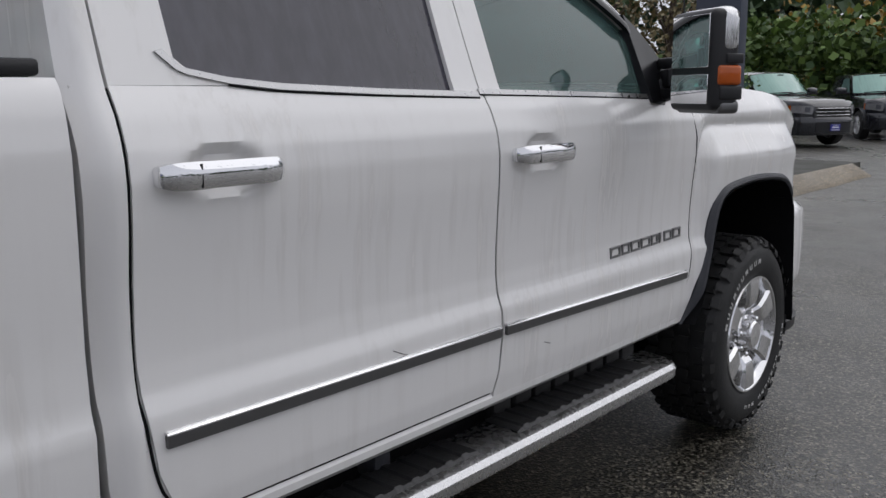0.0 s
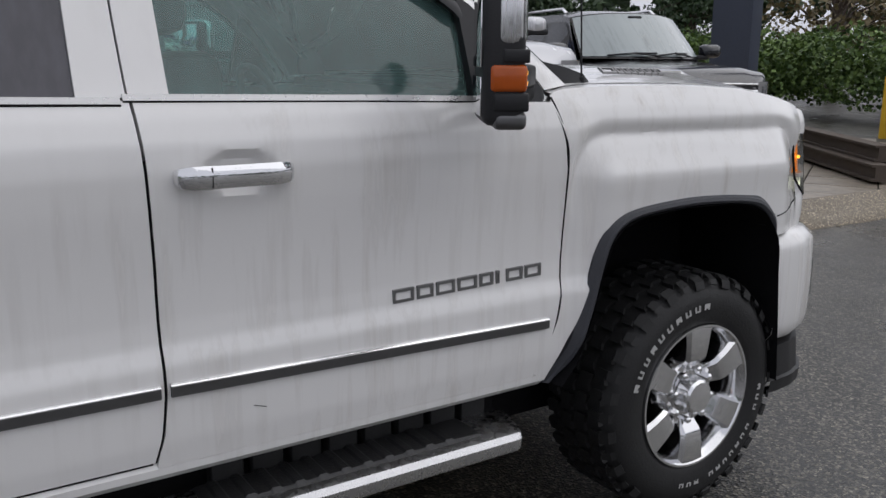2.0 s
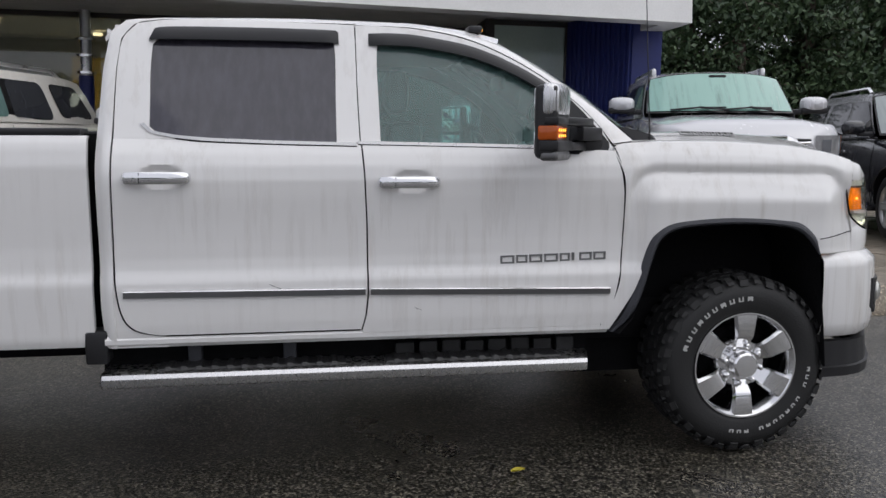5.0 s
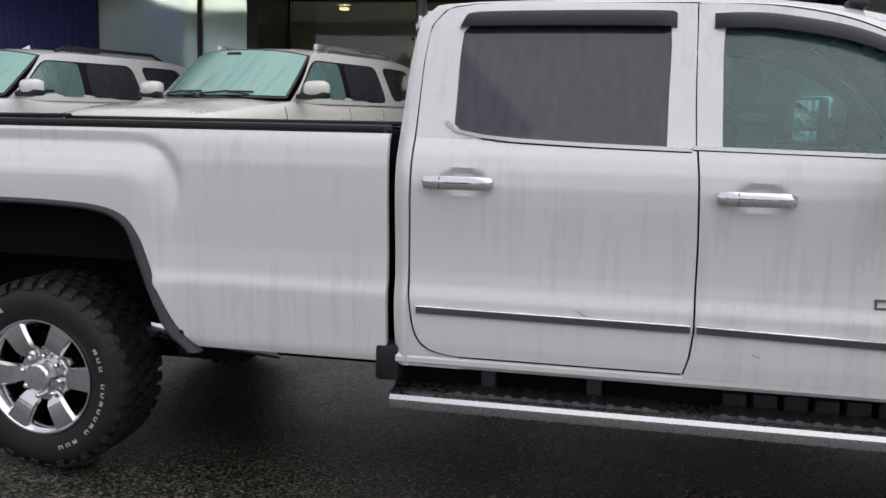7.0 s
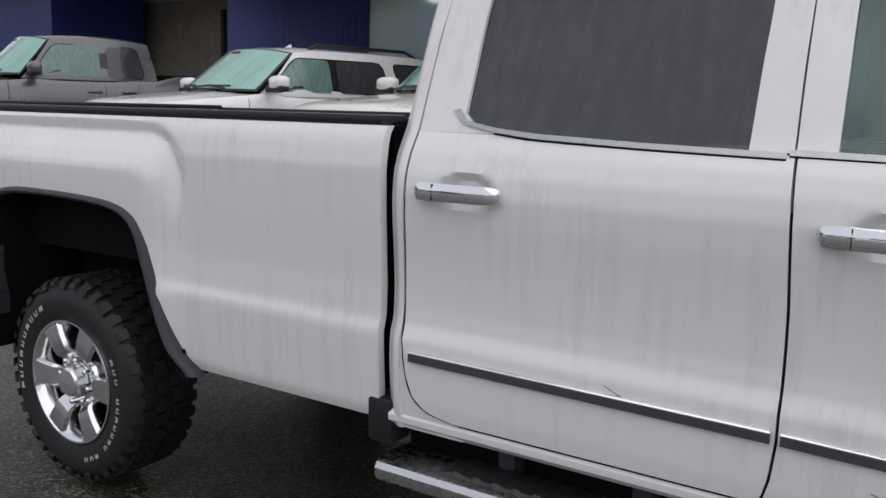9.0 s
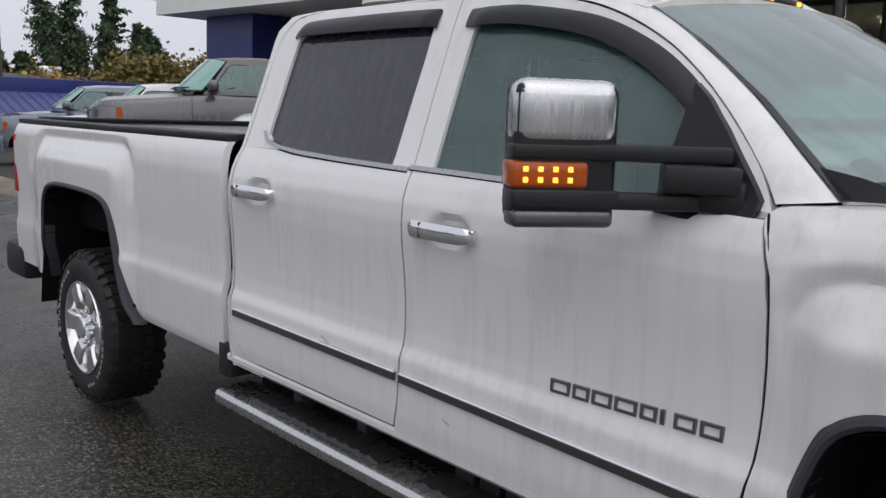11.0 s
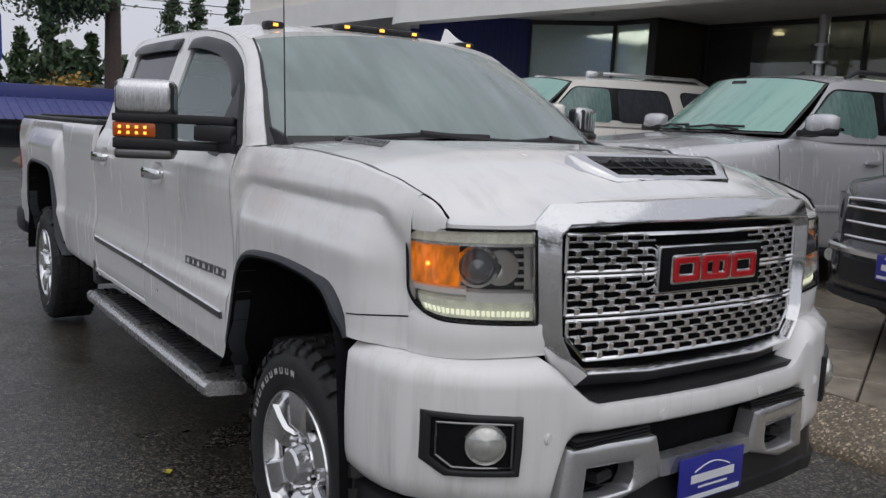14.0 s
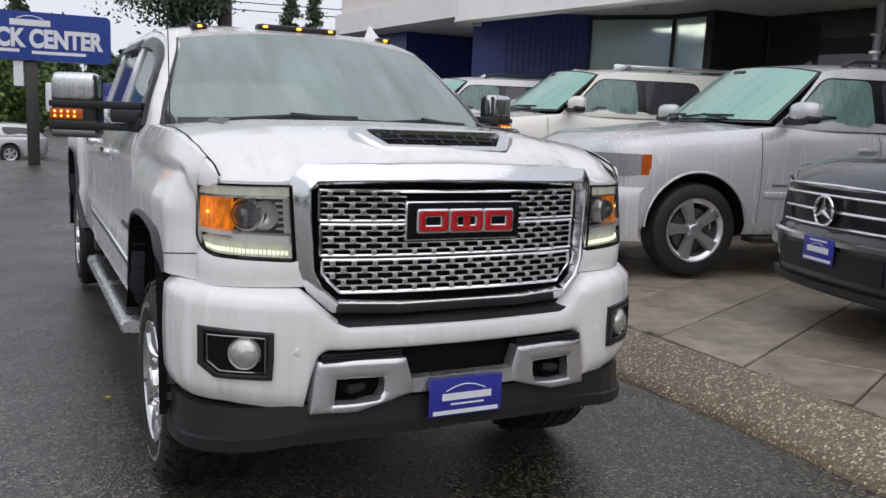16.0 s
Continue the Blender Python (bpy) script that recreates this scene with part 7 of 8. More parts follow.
# ---- wheels of the pickup ----
def truck_wheel(x, s, turn):
    R = 0.413
    w = thing("wheel", "", "")
    for key in list(w.keys()):
        del w[key]
    w.parent = truck
    w.matrix_local = pose(x, s * 0.955, R, 0, 0, 0 if s > 0 else 180)
    prof = [(0.238, -0.03), (0.250, 0.0), (0.256, 0.006), (0.275, 0.010), (0.30, 0.016), (0.335, 0.016), (0.362, 0.006), (0.380, -0.008), (0.396, -0.028), (0.400, -0.06), (0.400, -0.24), (0.39, -0.27), (0.33, -0.295), (0.25, -0.285)]
    tyre = part("tyre", bmesh_lathe(prof, 72), RUBBER, w, "all-terrain tyre with white raised marks", 40)
    bm = bmesh.new()
    n = 38
    for k in range(n):
        a0 = k * math.tau / n
        for (y0, y1, da, r1, wd) in ((-0.075, -0.022, 0.0, R, 0.66), (-0.140, -0.085, 0.5, R, 0.78), (-0.205, -0.150, 0.2, R, 0.78), (-0.272, -0.217, 0.6, R, 0.66)):
            c = a0 + da * math.tau / n
            h = math.tau / n * wd / 2
            vs = []
            for rr in (0.396, r1):
                for aa, yy in ((c - h, y0 + 0.008), (c + h * 0.3, y0), (c + h, y0 + 0.010), (c + h, y1), (c - h * 0.2, y1 - 0.009), (c - h, y1)):
                    vs.append(bm.verts.new((rr * math.cos(aa), yy, rr * math.sin(aa))))
            bm.faces.new(vs[6:])
            for i in range(6):
                bm.faces.new((vs[i], vs[(i + 1) % 6], vs[6 + (i + 1) % 6], vs[6 + i]))
        # shoulder lugs that run down the sidewall
        lugs = 0.62 if k % 2 else 0.45
        c, h = a0 + 0.02, math.tau / n * lugs / 2
        rr = ((R - 0.001, -0.024), (0.398, 0.002), (0.372 if k % 2 else 0.384, 0.010), (0.368 if k % 2 else 0.380, 0.004))
        grid(bm, [[(r0 * math.cos(aa), yy, r0 * math.sin(aa)) for r0, yy in ((0.396, -0.03),) + rr] for aa in (c - h, c - h * 0.99, c + h * 0.99, c + h)])
    part("tread", bm, RUBBER, tyre, smooth=0)
    # raised white marks round the sidewall, as plain bars
    for start, count, gap in ((radians(54 - turn), 10, 0.142), (radians(233 - turn), 15, 0.120)):
        for k in range(count):
            if count == 15 and k in (3, 11):
                continue
            c, q = start + (k - (count - 1) / 2) * gap, gap * 0.29
            bm = bmesh.new()
            grid(bm, [[(r * math.cos(a), 0.0185, r * math.sin(a)) for a in (c - q, c - q * 0.4, c + q * 0.4, c + q)] for r in (0.302, 0.307, 0.323 if count == 10 else 0.318)])
            bm.faces.ensure_lookup_table()
            bmesh.ops.delete(bm, geom=[bm.faces[4 if k % 3 else 1]], context="FACES")
            part("sidewall_mark", bm, WHITELET, tyre, smooth=0)
    rim = part("rim", bmesh_lathe([(0.250, 0.002), (0.247, 0.010), (0.240, 0.010), (0.232, 0.0), (0.222, -0.012), (0.214, -0.06), (0.210, -0.24)], 64), POLISH, w, "polished six-spoke alloy wheel", 40)
    bm = bmesh.new()
    for k in range(6):
        a = k * math.tau / 6 + math.pi / 6 - radians(turn)
        c, si = math.cos(a), math.sin(a)
        rows = []
        for r0, wd, yy in ((0.070, 0.034, -0.036), (0.098, 0.040, -0.026), (0.122, 0.044, -0.004), (0.135, 0.046, 0.002), (0.18, 0.051, 0.006), (0.226, 0.058, 0.006), (0.243, 0.062, 0.004)):
            rows.append([(r0 * c - q * si, yy + d, r0 * si + q * c) for q, d in ((-wd * 1.10, -0.060), (-wd, -0.014), (-wd * 0.80, 0.0), (wd * 0.80, 0.0), (wd, -0.014), (wd * 1.10, -0.060))])
        grid(bm, rows)
    part("spokes", bm, POLISH, rim, smooth=25)
    part("hub_face", bmesh_lathe([(0.0001, -0.032), (0.108, -0.034), (0.124, -0.055), (0.130, -0.12)], 36), POLISH, rim)
    cap = part("hub_cap", bmesh_lathe([(0.0001, 0.022), (0.052, 0.020), (0.060, 0.012), (0.066, -0.030)], 12), STEEL, rim, "grey hub cap", 25)
    for k in range(8):
        a = k * math.tau / 8 + 0.2
        p = Vector((0.088 * math.cos(a), -0.033, 0.088 * math.sin(a)))
        part("lug_nut", tube(bmesh.new(), [p, p + Vector((0, 0.026, 0)), p + Vector((0, 0.032, 0))], [0.013, 0.012, 0.006], 8), CHROME, rim)
    part("brake_disc", bmesh_lathe([(0.0001, -0.11), (0.17, -0.11), (0.175, -0.13), (0.21, -0.16)], 36), LINER, rim)
    return w


for x, turn in ((0.0, 0.0), (-4.34, 30.0)):
    for s in (-1, 1):
        truck_wheel(x, s, turn)


# ---- trees, hedge, sign, pylon legs, far buildings ----
rng = random.Random(7)


def leaf_quads(pts, size, droop=0.0, thin=0.42):
    """Small bent leaves at the given points, each of its own turn and size."""
    verts, faces = [], []
    for p in pts:
        s = size * rng.uniform(0.55, 1.35)
        a = Vector((rng.gauss(0, 1), rng.gauss(0, 1), rng.gauss(0, 0.7) - droop)).normalized()
        b = a.orthogonal().normalized()
        b = (Matrix.Rotation(rng.uniform(0, math.tau), 3, a) @ b) * s * thin
        a = a * s
        k = len(verts)
        p = Vector(p)
        verts += [p - a * 0.5, p + b, p + a * 0.5, p - b]
        faces.append((k, k + 1, k + 2, k + 3))
    me = bpy.data.meshes.new("foliage")
    me.from_pydata([tuple(v) for v in verts], [], faces)
    return me


def mesh_part(name, me, mat, parent=None, label=""):
    me.materials.append(mat)
    me.name = name
    ob = new(name, me)
    ob.parent = parent
    if label:
        ob["label"] = label
    return ob


def conifer(x, y, h, r, label, leaf=0.30, count=2600, low=0.12, mat=None, trunk=0.28, z0=0.0, lean_to=None):
    t = thing("conifer", label, "tree", pose(x, y, z0 + ground_z(x)), "conifers round the lot")
    lean = [rng.uniform(-0.02, 0.02) * h for _ in range(2)]
    bm = bmesh.new()
    tube(bm, [(lean[0] * f * f, lean[1] * f * f, h * f) for f in (0, 0.05, 0.3, 0.6, 0.85, 1.0)], [trunk * q for q in (1.35, 1.0, 0.8, 0.5, 0.22, 0.03)], 9)
    pts = []
    n = int(16 + h * 1.6)
    for i in range(n):
        f = low + (0.98 - low) * (i / n) ** 0.9
        z = h * f
        reach = r * (1 - f) ** 0.8 * rng.uniform(0.55, 1.12) + 0.15
        for k in range(rng.choice((3, 4, 5))):
            a = rng.uniform(0, math.tau) if lean_to is None else rng.gauss(radians(lean_to), 0.55)
            sag = rng.uniform(0.12, 0.42)
            tip = Vector((reach * math.cos(a), reach * math.sin(a), z - reach * sag))
            root = Vector((lean[0] * f * f, lean[1] * f * f, z))
            tube(bm, [root, root.lerp(tip, 0.6) + Vector((0, 0, reach * 0.06)), tip], [trunk * 0.16 * (1 - f) + 0.012, 0.012, 0.004], 4, False)
            m = max(4, int(count / n / 4))
            for _ in range(m):
                q = rng.uniform(0.12, 1.0)
                c = root.lerp(tip, q)
                w = 0.16 * reach * (0.4 + q) + 0.06
                pts.append(c + Vector((rng.gauss(0, w), rng.gauss(0, w), rng.gauss(-0.10, 0.14) * (0.5 + reach * 0.3))))
    part("trunk", bm, BARK, t)
    mesh_part("crown", leaf_quads(pts, leaf, 0.9, 0.22), mat or NEEDLE, t)
    return t


def broadleaf(x, y, h, r, label, mat, leaf=0.22, count=3000, z0=0.0):
    t = thing("broadleaf_tree", label, "tree", pose(x, y, z0 + ground_z(x)), "leafy trees round the lot")
    bm = bmesh.new()
    tube(bm, [(0, 0, 0), (0.05, 0.03, h * 0.25), (0.0, 0.08, h * 0.55), (0.1, 0, h * 0.85)], [0.035 * h, 0.026 * h, 0.016 * h, 0.004 * h], 8)
    pts = []
    for _ in range(26):
        a, f = rng.uniform(0, math.tau), rng.uniform(0.25, 0.95)
        rr = r * math.sin(min(1, f * 1.05) * math.pi) ** 0.6 * rng.uniform(0.5, 1.0)
        c = Vector((rr * math.cos(a), rr * math.sin(a), h * f))
        tube(bm, [(0, 0, h * f * 0.6), tuple(c * 0.6 + Vector((0, 0, h * f * 0.3))), tuple(c)], [0.011 * h, 0.006 * h, 0.002 * h], 5, False)
        s = r * rng.uniform(0.22, 0.4)
        for _ in range(count // 26):
            pts.append(c + Vector((rng.gauss(0, s), rng.gauss(0, s), rng.gauss(0, s * 0.7))))
    part("trunk", bm, BARK, t)
    mesh_part("crown", leaf_quads(pts, leaf), mat, t)
    return t


def bank(name, label, x0, x1, y0, y1, h, count, leaf, mat, lumps=40):
    """A hedge or bank of shrubs: leaves over many overlapping lumps."""
    blobs = [(rng.uniform(x0, x1), rng.uniform(y0, y1), rng.uniform(0.35, 0.95) * h, rng.uniform(0.5, 1.0)) for _ in range(lumps)]
    pts = []
    for _ in range(count):
        bx, by, bz, br = rng.choice(blobs)
        d = Vector((rng.gauss(0, 1), rng.gauss(0, 1), rng.gauss(0, 1))).normalized() * br * rng.uniform(0.75, 1.08)
        p = Vector((bx, by, bz)) + Vector((d.x * 1.3, d.y * 1.3, d.z * h * 0.30))
        if p.z > 0.02:
            pts.append(p + Vector((0, 0, ground_z(bx))))
    ob = mesh_part(name, leaf_quads(pts, leaf), mat)
    return tagged(ob, label, "hedge", kind="stuff")


# planted bank and trees on the side that the pickup faces
bank("hedge", "dense green ivy and laurel hedge behind the pylon", 18.0, 21.0, 7.5, 24.0, 2.05, 56000, 0.12, LEAF, 150)
bank("shrubs", "mixed green shrub bank at the end of the lot", 27.0, 33.0, 2.0, 13.0, 3.6, 12000, 0.30, LEAF, 80)
bank("hedge", "dark evergreen bank behind the parked cars", 6.0, 18.0, 19.0, 22.0, 3.4, 40000, 0.13, NEEDLE, 130)
bank("autumn_shrubs", "yellowing autumn shrubs above the bank", 29.0, 34.0, 4.0, 12.0, 4.6, 1500, 0.26, YELLOWLEAF, 40)
for x, y, h, r in ((9.5, 20.5, 9.5, 2.8), (12.0, 22.5, 11, 3.0), (14.5, 21.5, 9.0, 2.8), (17.0, 23.5, 11.5, 3.2), (7.6, 22.5, 11, 3.0), (20.5, 25.5, 11, 3.2), (23.0, 19.5, 9.5, 3.0), (11.0, 26.5, 13, 3.4), (10.6, 19.6, 9.5, 2.8), (13.2, 20.2, 10.0, 2.8), (15.9, 20.4, 9.5, 2.8)):
    conifer(x, y, h, r, "dark green drooping conifer behind the hedge", 0.21, 15000, 0.03)
for x, y, h in ((27.5, 16.6, 6.5), (30.5, 15.0, 7.0)):
    broadleaf(x, y, h, 2.6, "bare-ish brown autumn tree beyond the hedge", BROWNLEAF, 0.2, 1800)

# pylon legs, bollards, and beams and pipes stacked beside them
def pylon_leg(x, y, half):
    p = thing("pylon_leg", "tall slate-blue flat steel pylon leg on a bolted base plate", "sign post", pose(x, y, 0.22), "pylon legs")
    part("shaft", boxes((-0.16, 0.16, -half, half, 0.08, 9.0), bevel=0.02), SLATEPOST, p)
    part("base_plate", boxes((-0.34, 0.34, -half - 0.16, half + 0.16, -0.02, 0.079), bevel=0.01), PLASTIC, p)
    for a in (-0.26, 0.26):
        for b in (-half, half):
            part("bolt", tube(bmesh.new(), [(a, b, 0.079), (a, b, 0.15)], 0.03, 8), STEEL, p)
    return p


pylon_leg(12.13, 4.645, 0.43)
pylon_leg(12.75, 9.22, 0.50)
for x, y in ((12.2, 4.07), (12.2, 5.52)):
    b = thing("bollard", "yellow painted steel bollard with worn paint", "bollard", pose(x, y, 0.19), "yellow bollards")
    part("post", tube(bmesh.new(), [(0, 0, 0), (0, 0, 1.03), (0, 0, 1.07)], [0.085, 0.085, 0.05], 16), YELLOW, b)
LIE = Vector((0.594, 0.804, 0))
BESIDE = Vector((0.804, -0.594, 0))


def lying(x, y, turn, length, w, h, z, name, label, mat, group):
    """A beam with a rolled section: two flanges and a web, lying on its side."""
    bm = bmesh.new()
    box(bm, 0, length, -w / 2, w / 2, 0, h * 0.16, 0.004)
    box(bm, 0, length, -w * 0.3, w * 0.3, h * 0.161, h * 0.839, 0.004)
    box(bm, 0, length, -w / 2, w / 2, h * 0.84, h, 0.004)
    return tagged(finish(name, bm, mat, at=pose(x, y, z, 0, 0, turn), smooth=0), label, "beam", group)


for off, z, back, length in ((0.0, 0.235, 0.0, 3.6), (0.27, 0.235, 0.15, 3.4), (0.54, 0.235, -0.05, 3.5), (0.12, 0.418, 0.25, 3.2)):
    p = Vector((6.70, 2.34, 0)) + LIE * back + BESIDE * off
    lying(p.x, p.y, 53.5, length, 0.20, 0.18, z, "beam", "damp brown weathered beam in a stack on the slabs", TIMBER, "stacked beams")
lying(8.36, 2.90, -52.0, 0.62, 0.26, 0.30, 0.225, "beam", "short dark rusty beam end on the slabs", TIMBER, "stacked beams")
for k in range(3):
    p = Vector((6.95, 2.50, 0)) + BESIDE * (0.40 + 0.07 * k)
    q = p + LIE * (3.2 + 0.2 * k)
    pipe = finish("pipe", tube(bmesh.new(), [(p.x, p.y, 0.447), (q.x, q.y, 0.447)], 0.028, 10), STEEL if k == 1 else TIMBER)
    tagged(pipe, "thin wet metal pipe lying on the stacked beams", "pipe", "pipes on the beams")

# roadside sign
sg = thing("roadside_sign", "blue dealership sign with white lettering on a dark post", "sign", pose(-20.5, -0.95, 0))
part("post", boxes((-0.14, 0.14, -0.14, 0.14, 0, 2.66), bevel=0.01), FRAME, sg)
bm = bmesh.new()
out = []
for cy, cz, a0 in ((1.72, 2.70, -90), (1.72, 3.62, 0), (-2.9, 3.62, 90), (-2.9, 2.70, 180)):
    out += [(cy + 0.12 * math.cos(radians(a0 + k * 15)), cz + 0.12 * math.sin(radians(a0 + k * 15))) for k in range(7)]
fr, bk = [bm.verts.new((0.26, y, z)) for y, z in out], [bm.verts.new((-0.26, y, z)) for y, z in out]
bm.faces.new(fr)
bm.faces.new(bk[::-1])
for i in range(len(out)):
    bm.faces.new((fr[i], bk[i], bk[(i + 1) % len(out)], fr[(i + 1) % len(out)]))
bd = part("board", bm, SIGNBLUE, sg, "blue sign board with rounded corners")
w = words("lettering", "CK CENTER", 0.55, 0.004, PRINTW, bd, pose(0.268, 0, 0, 90, 0, 90), 1.0, 0.026)
ys = [v.co.x for v in w.data.vertices]
k = 2.42 / (max(ys) - min(ys))
w.matrix_local = pose(0.268, -0.76, 2.91, 90, 0, 90) @ Matrix.Diagonal((k, 1.06, 1, 1))
part("brand_bar", boxes((0.262, 0.268, -0.45, 0.45, 3.40, 3.55)), PRINTW, bd)
part("brand_arc", tube(bmesh.new(), [(0.266, -0.3 + 0.1 * q, 3.57 + 0.07 * math.sin(q / 6 * math.pi)) for q in range(7)], 0.012, 5), PRINTW, bd)
part("small_print_bar", boxes((0.262, 0.267, 0.02, 1.25, 2.735, 2.81)), PRINTW, bd)
part("number_bar", boxes((0.262, 0.267, -0.95, -0.25, 2.76, 2.84)), PRINTW, bd)
part("notice", boxes((0.171, 0.185, -0.40, -0.18, 1.95, 2.55)), PRINTW, sg)

# low building with blue metal roof beyond the street
b = thing("low_building", "low grey-boarded building with a blue ribbed metal roof", "building", pose(-28, 2.5, -0.4))
part("wall", boxes((-9, 0, -1.5, 14, -0.3, 1.85)), GREYWALL, b)
bm = bmesh.new()
grid(bm, [[(x, y, z) for x, z in ((1.1, 1.60), (0.9, 1.66), (-1.2, 2.30), (-1.3, 2.26))] for y in (-2.0, 2, 6, 10, 14.5)])
rf = part("roof", bm, ROOFBLUE, b, "blue ribbed metal roof", 20)
bm = bmesh.new()
for k in range(55):
    y = -1.9 + k * 0.3
    tube(bm, [(1.1, y, 1.62), (0.9, y, 1.68), (-1.2, y, 2.32)], 0.025, 4)
tagged(part("roof_ribs", bm, ROOFBLUE, rf), kind="stuff")
part("parapet", boxes((-9, -1.25, -1.8, 14.4, 1.9, 2.75), bevel=0.03), NAVY, b)
part("fascia_sign", boxes((0.0, 0.9, -2.9, -1.6, 1.70, 2.62), bevel=0.02), PRINTW, b)
for k in range(6):
    y = -0.9 + k * 2.4
    w = finish("window", boxes((0.0, 0.05, y, y + 1.5, 0.7, 1.5)), FRAME, b, smooth=0)
    part("pane", boxes((0.05, 0.06, y + 0.06, y + 1.44, 0.76, 1.44)), DARKPANE, w, smooth=0)
bm = bmesh.new()
for k in range(60):
    box(bm, 0.0, 0.02, -1.5 + k * 0.25, -1.47 + k * 0.25, 0, 0.68)
tagged(part("board_battens", bm, GREYWALL, b, smooth=0), kind="stuff")
b = thing("far_store", "pale flat-roofed store far off behind the street", "building", pose(-75, 30, ground_z(-75)))
part("wall", boxes((-8, 0, -14, 16, 0, 4.2)), STUCCO, b)
part("roof", boxes((-8.2, 0.2, -14.2, 16.2, 4.2, 4.5)), GREYWALL, b)
for y in (-8, -2, 5):
    part("roof_unit", boxes((-4, -2, y, y + 1.6, 4.5, 5.3), bevel=0.03), STEEL, b)

# trees on the street side
conifer(-37.0, 7.4, 19.0, 6.0, "tall roadside conifer with drooping branches", 0.24, 46000, 0.36, trunk=0.42, lean_to=-90)
for i in range(26):
    y = -18 + i * 3.4 + rng.uniform(-1, 1)
    conifer(-92 + rng.uniform(-8, 8) + abs(y - 15) * 0.15, y, rng.uniform(7, 12) if i % 5 else rng.uniform(15, 19), rng.uniform(2.2, 3.4), "distant dark conifer against the sky", 0.95, 1500, 0.05, trunk=0.3)
for x, y, h, r in ((-80, 23.2, 14.0, 3.1), (-81, 25.9, 15.0, 3.0), (-86, 28.3, 9.5, 2.4), (-85, 30.6, 10.0, 2.2), (-84, 33.2, 10.5, 1.8), (-86, 36.0, 9.5, 2.4), (-84, 20.0, 7.5, 2.0)):
    conifer(x, y, h, r, "tall dark conifer across the street", 0.42, 6000, 0.06, trunk=0.28)
for x, y, h in ((-72, 27.0, 6.0), (-72, 30.6, 6.4), (-74, 34.0, 6.6)):
    broadleaf(x, y, h, 2.4, "olive-yellow autumn tree across the street", OLIVELEAF, 0.36, 2600)
for x, y, h in ((-74, 22.0, 4.6), (-78, 42, 6), (-80, 14, 5)):
    broadleaf(x, y, h, 2.8, "yellow autumn tree across the street", YELLOWLEAF, 0.4, 1300)
bank("hedge", "dark green trees and hedge behind the sign", -41.0, -35.0, -13.0, 0.6, 4.6, 24000, 0.24, LEAF, 110)
bank("distant_woods", "distant wooded skyline", -125.0, -105.0, -90.0, 120.0, 9.0, 22000, 1.0, NEEDLE, 200)
# the -y bank is never in view; added to block horizon light on the doors
bank("distant_woods", "unseen wooded bank added to cut low sky light", -60.0, 45.0, -42.0, -36.0, 5.2, 26000, 0.55, NEEDLE, 170)
bank("distant_woods", "distant wooded skyline", 40.0, 60.0, -60.0, 60.0, 8.0, 16000, 0.9, NEEDLE, 150)
# overhead cables
bm = bmesh.new()
for z in (8.2, 8.7):
    tube(bm, [(-60 + 0.6 * k, -40 + 6 * k, z + 0.012 * (k - 8) ** 2) for k in range(17)], 0.03, 4)
tagged(finish("overhead_cables", bm, PLASTIC), "thin black overhead cables across the street", "cables", kind="stuff")

# a drink can left standing by the silver car's wipers
can = thing("drink_can", "dark drink can with a pale band standing on the silver bonnet", "can", pose(-3.13, 4.76, 1.485))
part("can_body", tube(bmesh.new(), [(0, 0, 0.0), (0, 0, 0.006), (0, 0, 0.115), (0, 0, 0.125)], [0.024, 0.031, 0.031, 0.025], 20), BLACKP, can)
part("band", tube(bmesh.new(), [(0, 0, 0.080), (0, 0, 0.108)], 0.0318, 20, False), YELLOW, can)
part("lid", tube(bmesh.new(), [(0, 0, 0.1252), (0, 0, 0.129)], 0.024, 20), STEEL, can)

# one small fallen leaf by the running board
bm = bmesh.new()
grid(bm, [[(-1.085 + 0.030 * u - 0.004 * v, -1.042 + 0.020 * v * math.sin(max(0.0, min(1.0, (u + 1) / 2)) * math.pi), 0.004 + 0.010 * v * v + 0.004 * u) for v in (-1, -0.5, 0, 0.5, 1)] for u in (-1, -0.6, -0.2, 0.2, 0.6, 0.98)])
tagged(finish("fallen_leaf", bm, plain("yellow_leaf", (0.42, 0.36, 0.03), 0.5)), "small yellow fallen leaf on the wet asphalt", "leaf")

pts = [(rng.uniform(-3.5, 4.0), 2.165 + rng.gauss(0.0, 0.022), rng.uniform(0.205, 0.213)) for _ in range(160)]
me = leaf_quads(pts, 0.030)
for v in me.vertices:
    v.co.z = 0.206 + (v.co.z - 0.206) * 0.2
tagged(mesh_part("leaf_litter", me, BROWNLEAF), "brown leaf litter along the slab edge", "leaves", kind="stuff")

# ---- slabs of the parking pad, each a piece of its own ----
E1, E2 = Vector((0.545, 0.326, 0)), Vector((-0.316, 0.664, 0))


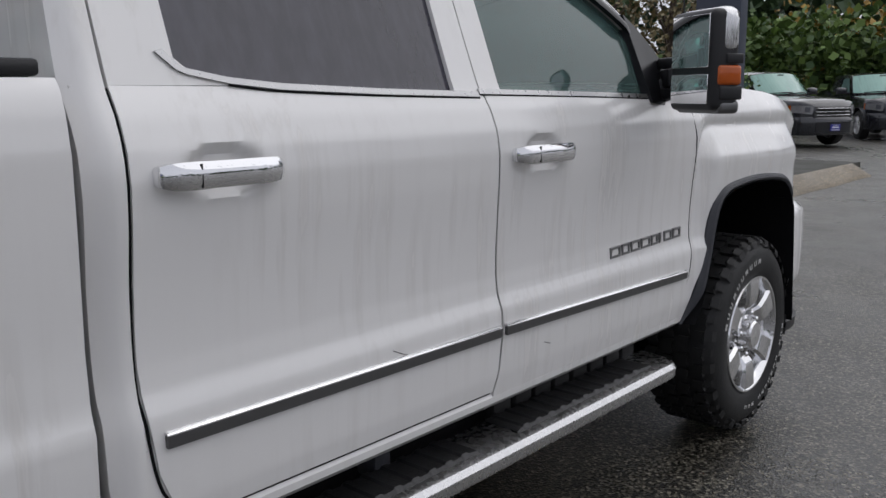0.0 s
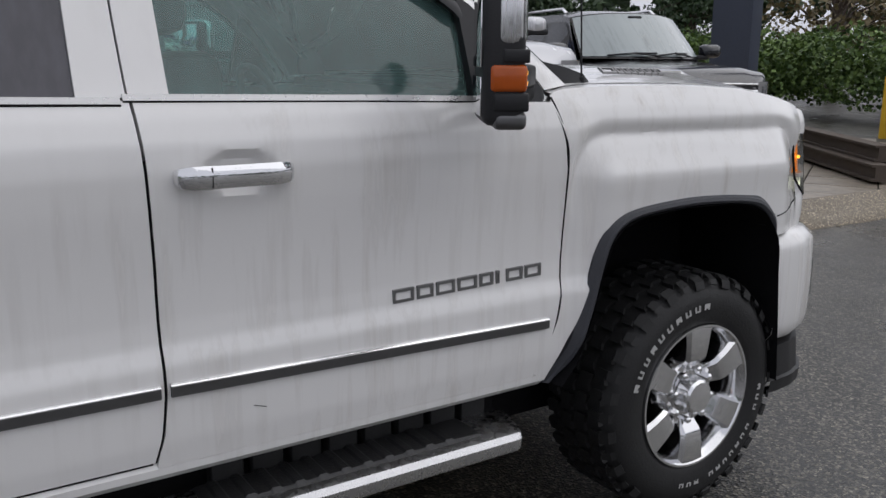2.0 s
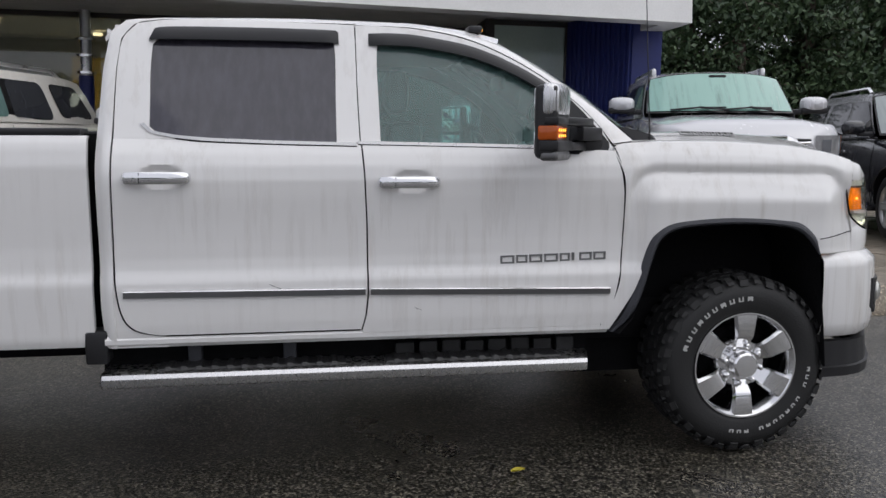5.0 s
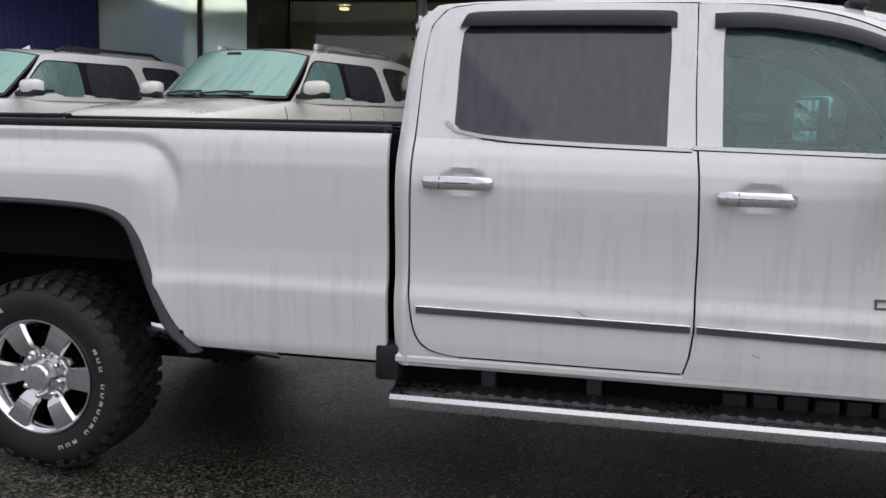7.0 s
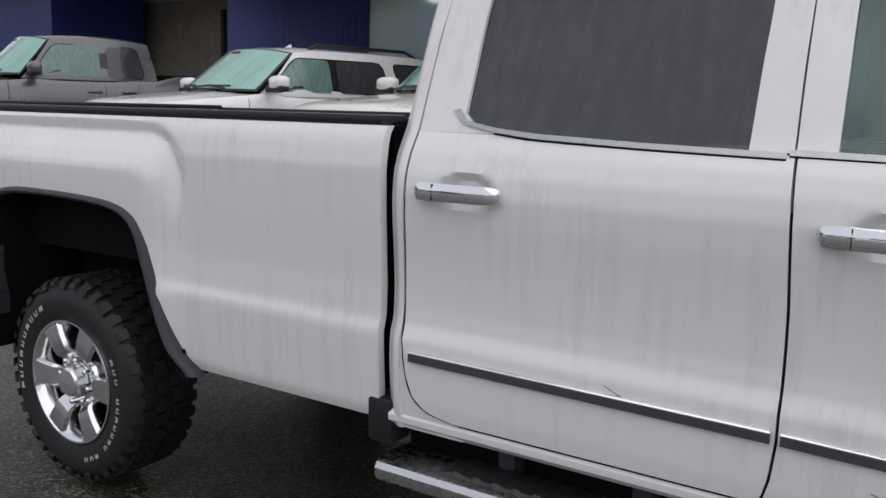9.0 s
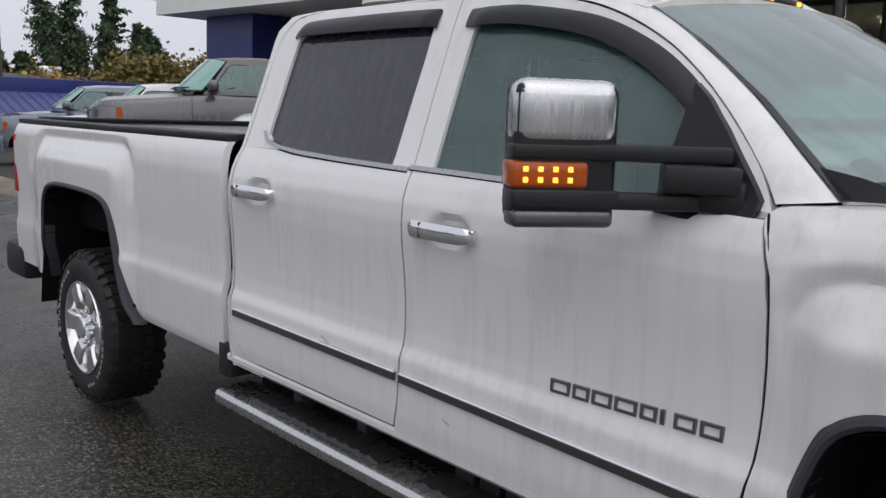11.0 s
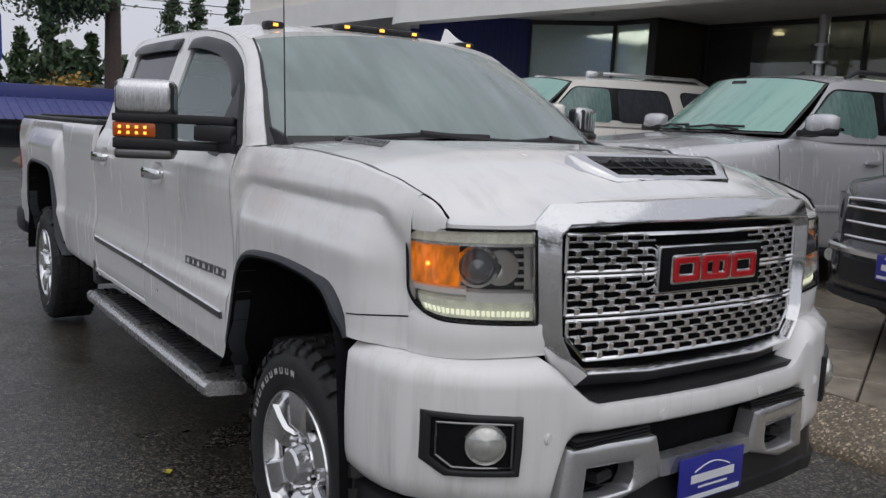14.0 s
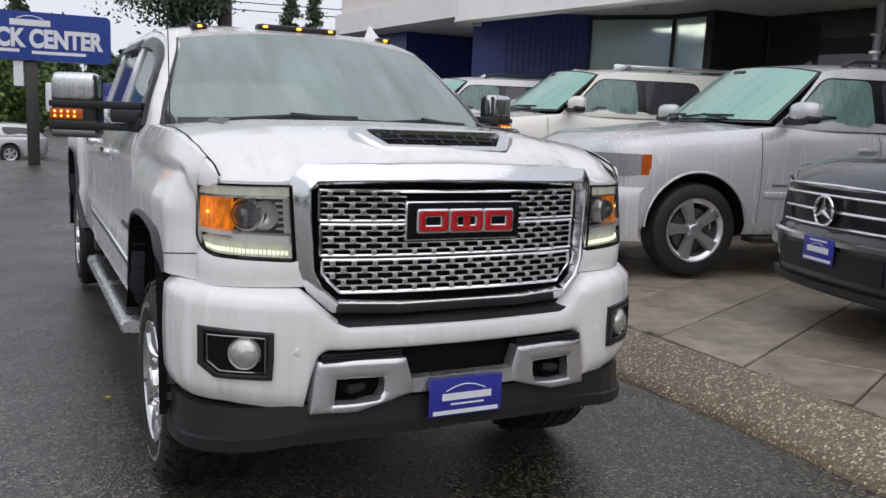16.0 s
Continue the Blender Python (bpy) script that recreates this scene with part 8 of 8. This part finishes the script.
def slab_piece(o, cut):
    """One slab on the skewed lay, cut straight where it meets the kerb."""
    g = 0.010
    ring = [o + E1 * a + E2 * b for a, b in ((g, g), (1 - g, g), (1 - g, 1 - g), (g, 1 - g))]
    if cut:
        out = []
        for p, q in zip(ring, ring[1:] + ring[:1]):
            if p.y >= PAD_EDGE:
                out.append(p)
            if (p.y - PAD_EDGE) * (q.y - PAD_EDGE) < 0:
                out.append(p.lerp(q, (PAD_EDGE - p.y) / (q.y - p.y)))
        ring = out
    c = sum(ring, Vector()) / len(ring)
    bm = bmesh.new()
    rows = [[(p.x, p.y, z) for p in [c + (p - c) * k for p in ring]] for z, k in ((-0.03, 1.0), (0.016, 1.0), (0.022, 0.985))]
    vv = grid(bm, rows, close_v=True)
    bm.faces.new(vv[-1])
    bmesh.ops.translate(bm, vec=-o, verts=bm.verts[:])
    bmesh.ops.recalc_face_normals(bm, faces=bm.faces[:])
    me = bpy.data.meshes.new("slab")
    bm.to_mesh(me)
    bm.free()
    me.materials.append(SLAB)
    return me


PAD_EDGE = 2.17
whole = slab_piece(Vector(), False)
for j in range(-22, 26):
    for i in range(-26, 22):
        o = Vector((-0.376, 3.242, 0)) + E1 * i + E2 * j
        ys = [o.y, o.y + E1.y, o.y + E2.y, o.y + E1.y + E2.y]
        if not -13.5 < o.x < 9.5 or min(ys) > (4.9 if -5 < o.x < 4 else 3.3) or max(ys) < PAD_EDGE + 0.12:
            continue
        ob = new("slab", slab_piece(o, True) if min(ys) < PAD_EDGE else whole)
        ob.parent = PAD
        ob.matrix_local = pose(o.x, o.y, 0.183 + rng.uniform(-0.003, 0.003), rng.uniform(-0.15, 0.15), rng.uniform(-0.15, 0.15), rng.uniform(-0.1, 0.1))
# the rest of the pad, further back, in one sheet of the same slabs
verts, faces = [], []
for j in range(-22, 30):
    for i in range(-26, 26):
        o = Vector((-0.376, 3.242, 0)) + E1 * i + E2 * j
        ys = [o.y, o.y + E1.y, o.y + E2.y, o.y + E1.y + E2.y]
        if -13.5 < o.x < 11.5 and 11 > min(ys) > (3.3 if not -5 < o.x < 4 else 4.9):
            k = len(verts)
            z = 0.204 + rng.uniform(-0.003, 0.003)
            for a, b in ((0.01, 0.01), (0.99, 0.01), (0.99, 0.99), (0.01, 0.99)):
                p = o + E1 * a + E2 * b
                verts += [(p.x, p.y, 0.16), (p.x, p.y, z)]
            faces += [(k + 1, k + 3, k + 5, k + 7)] + [(k + 2 * q, k + 2 * ((q + 1) % 4), k + 2 * ((q + 1) % 4) + 1, k + 2 * q + 1) for q in range(4)]
me = bpy.data.meshes.new("far_slabs")
me.from_pydata(verts, [], faces)
tagged(mesh_part("far_slabs", me, SLAB, PAD), kind="stuff")
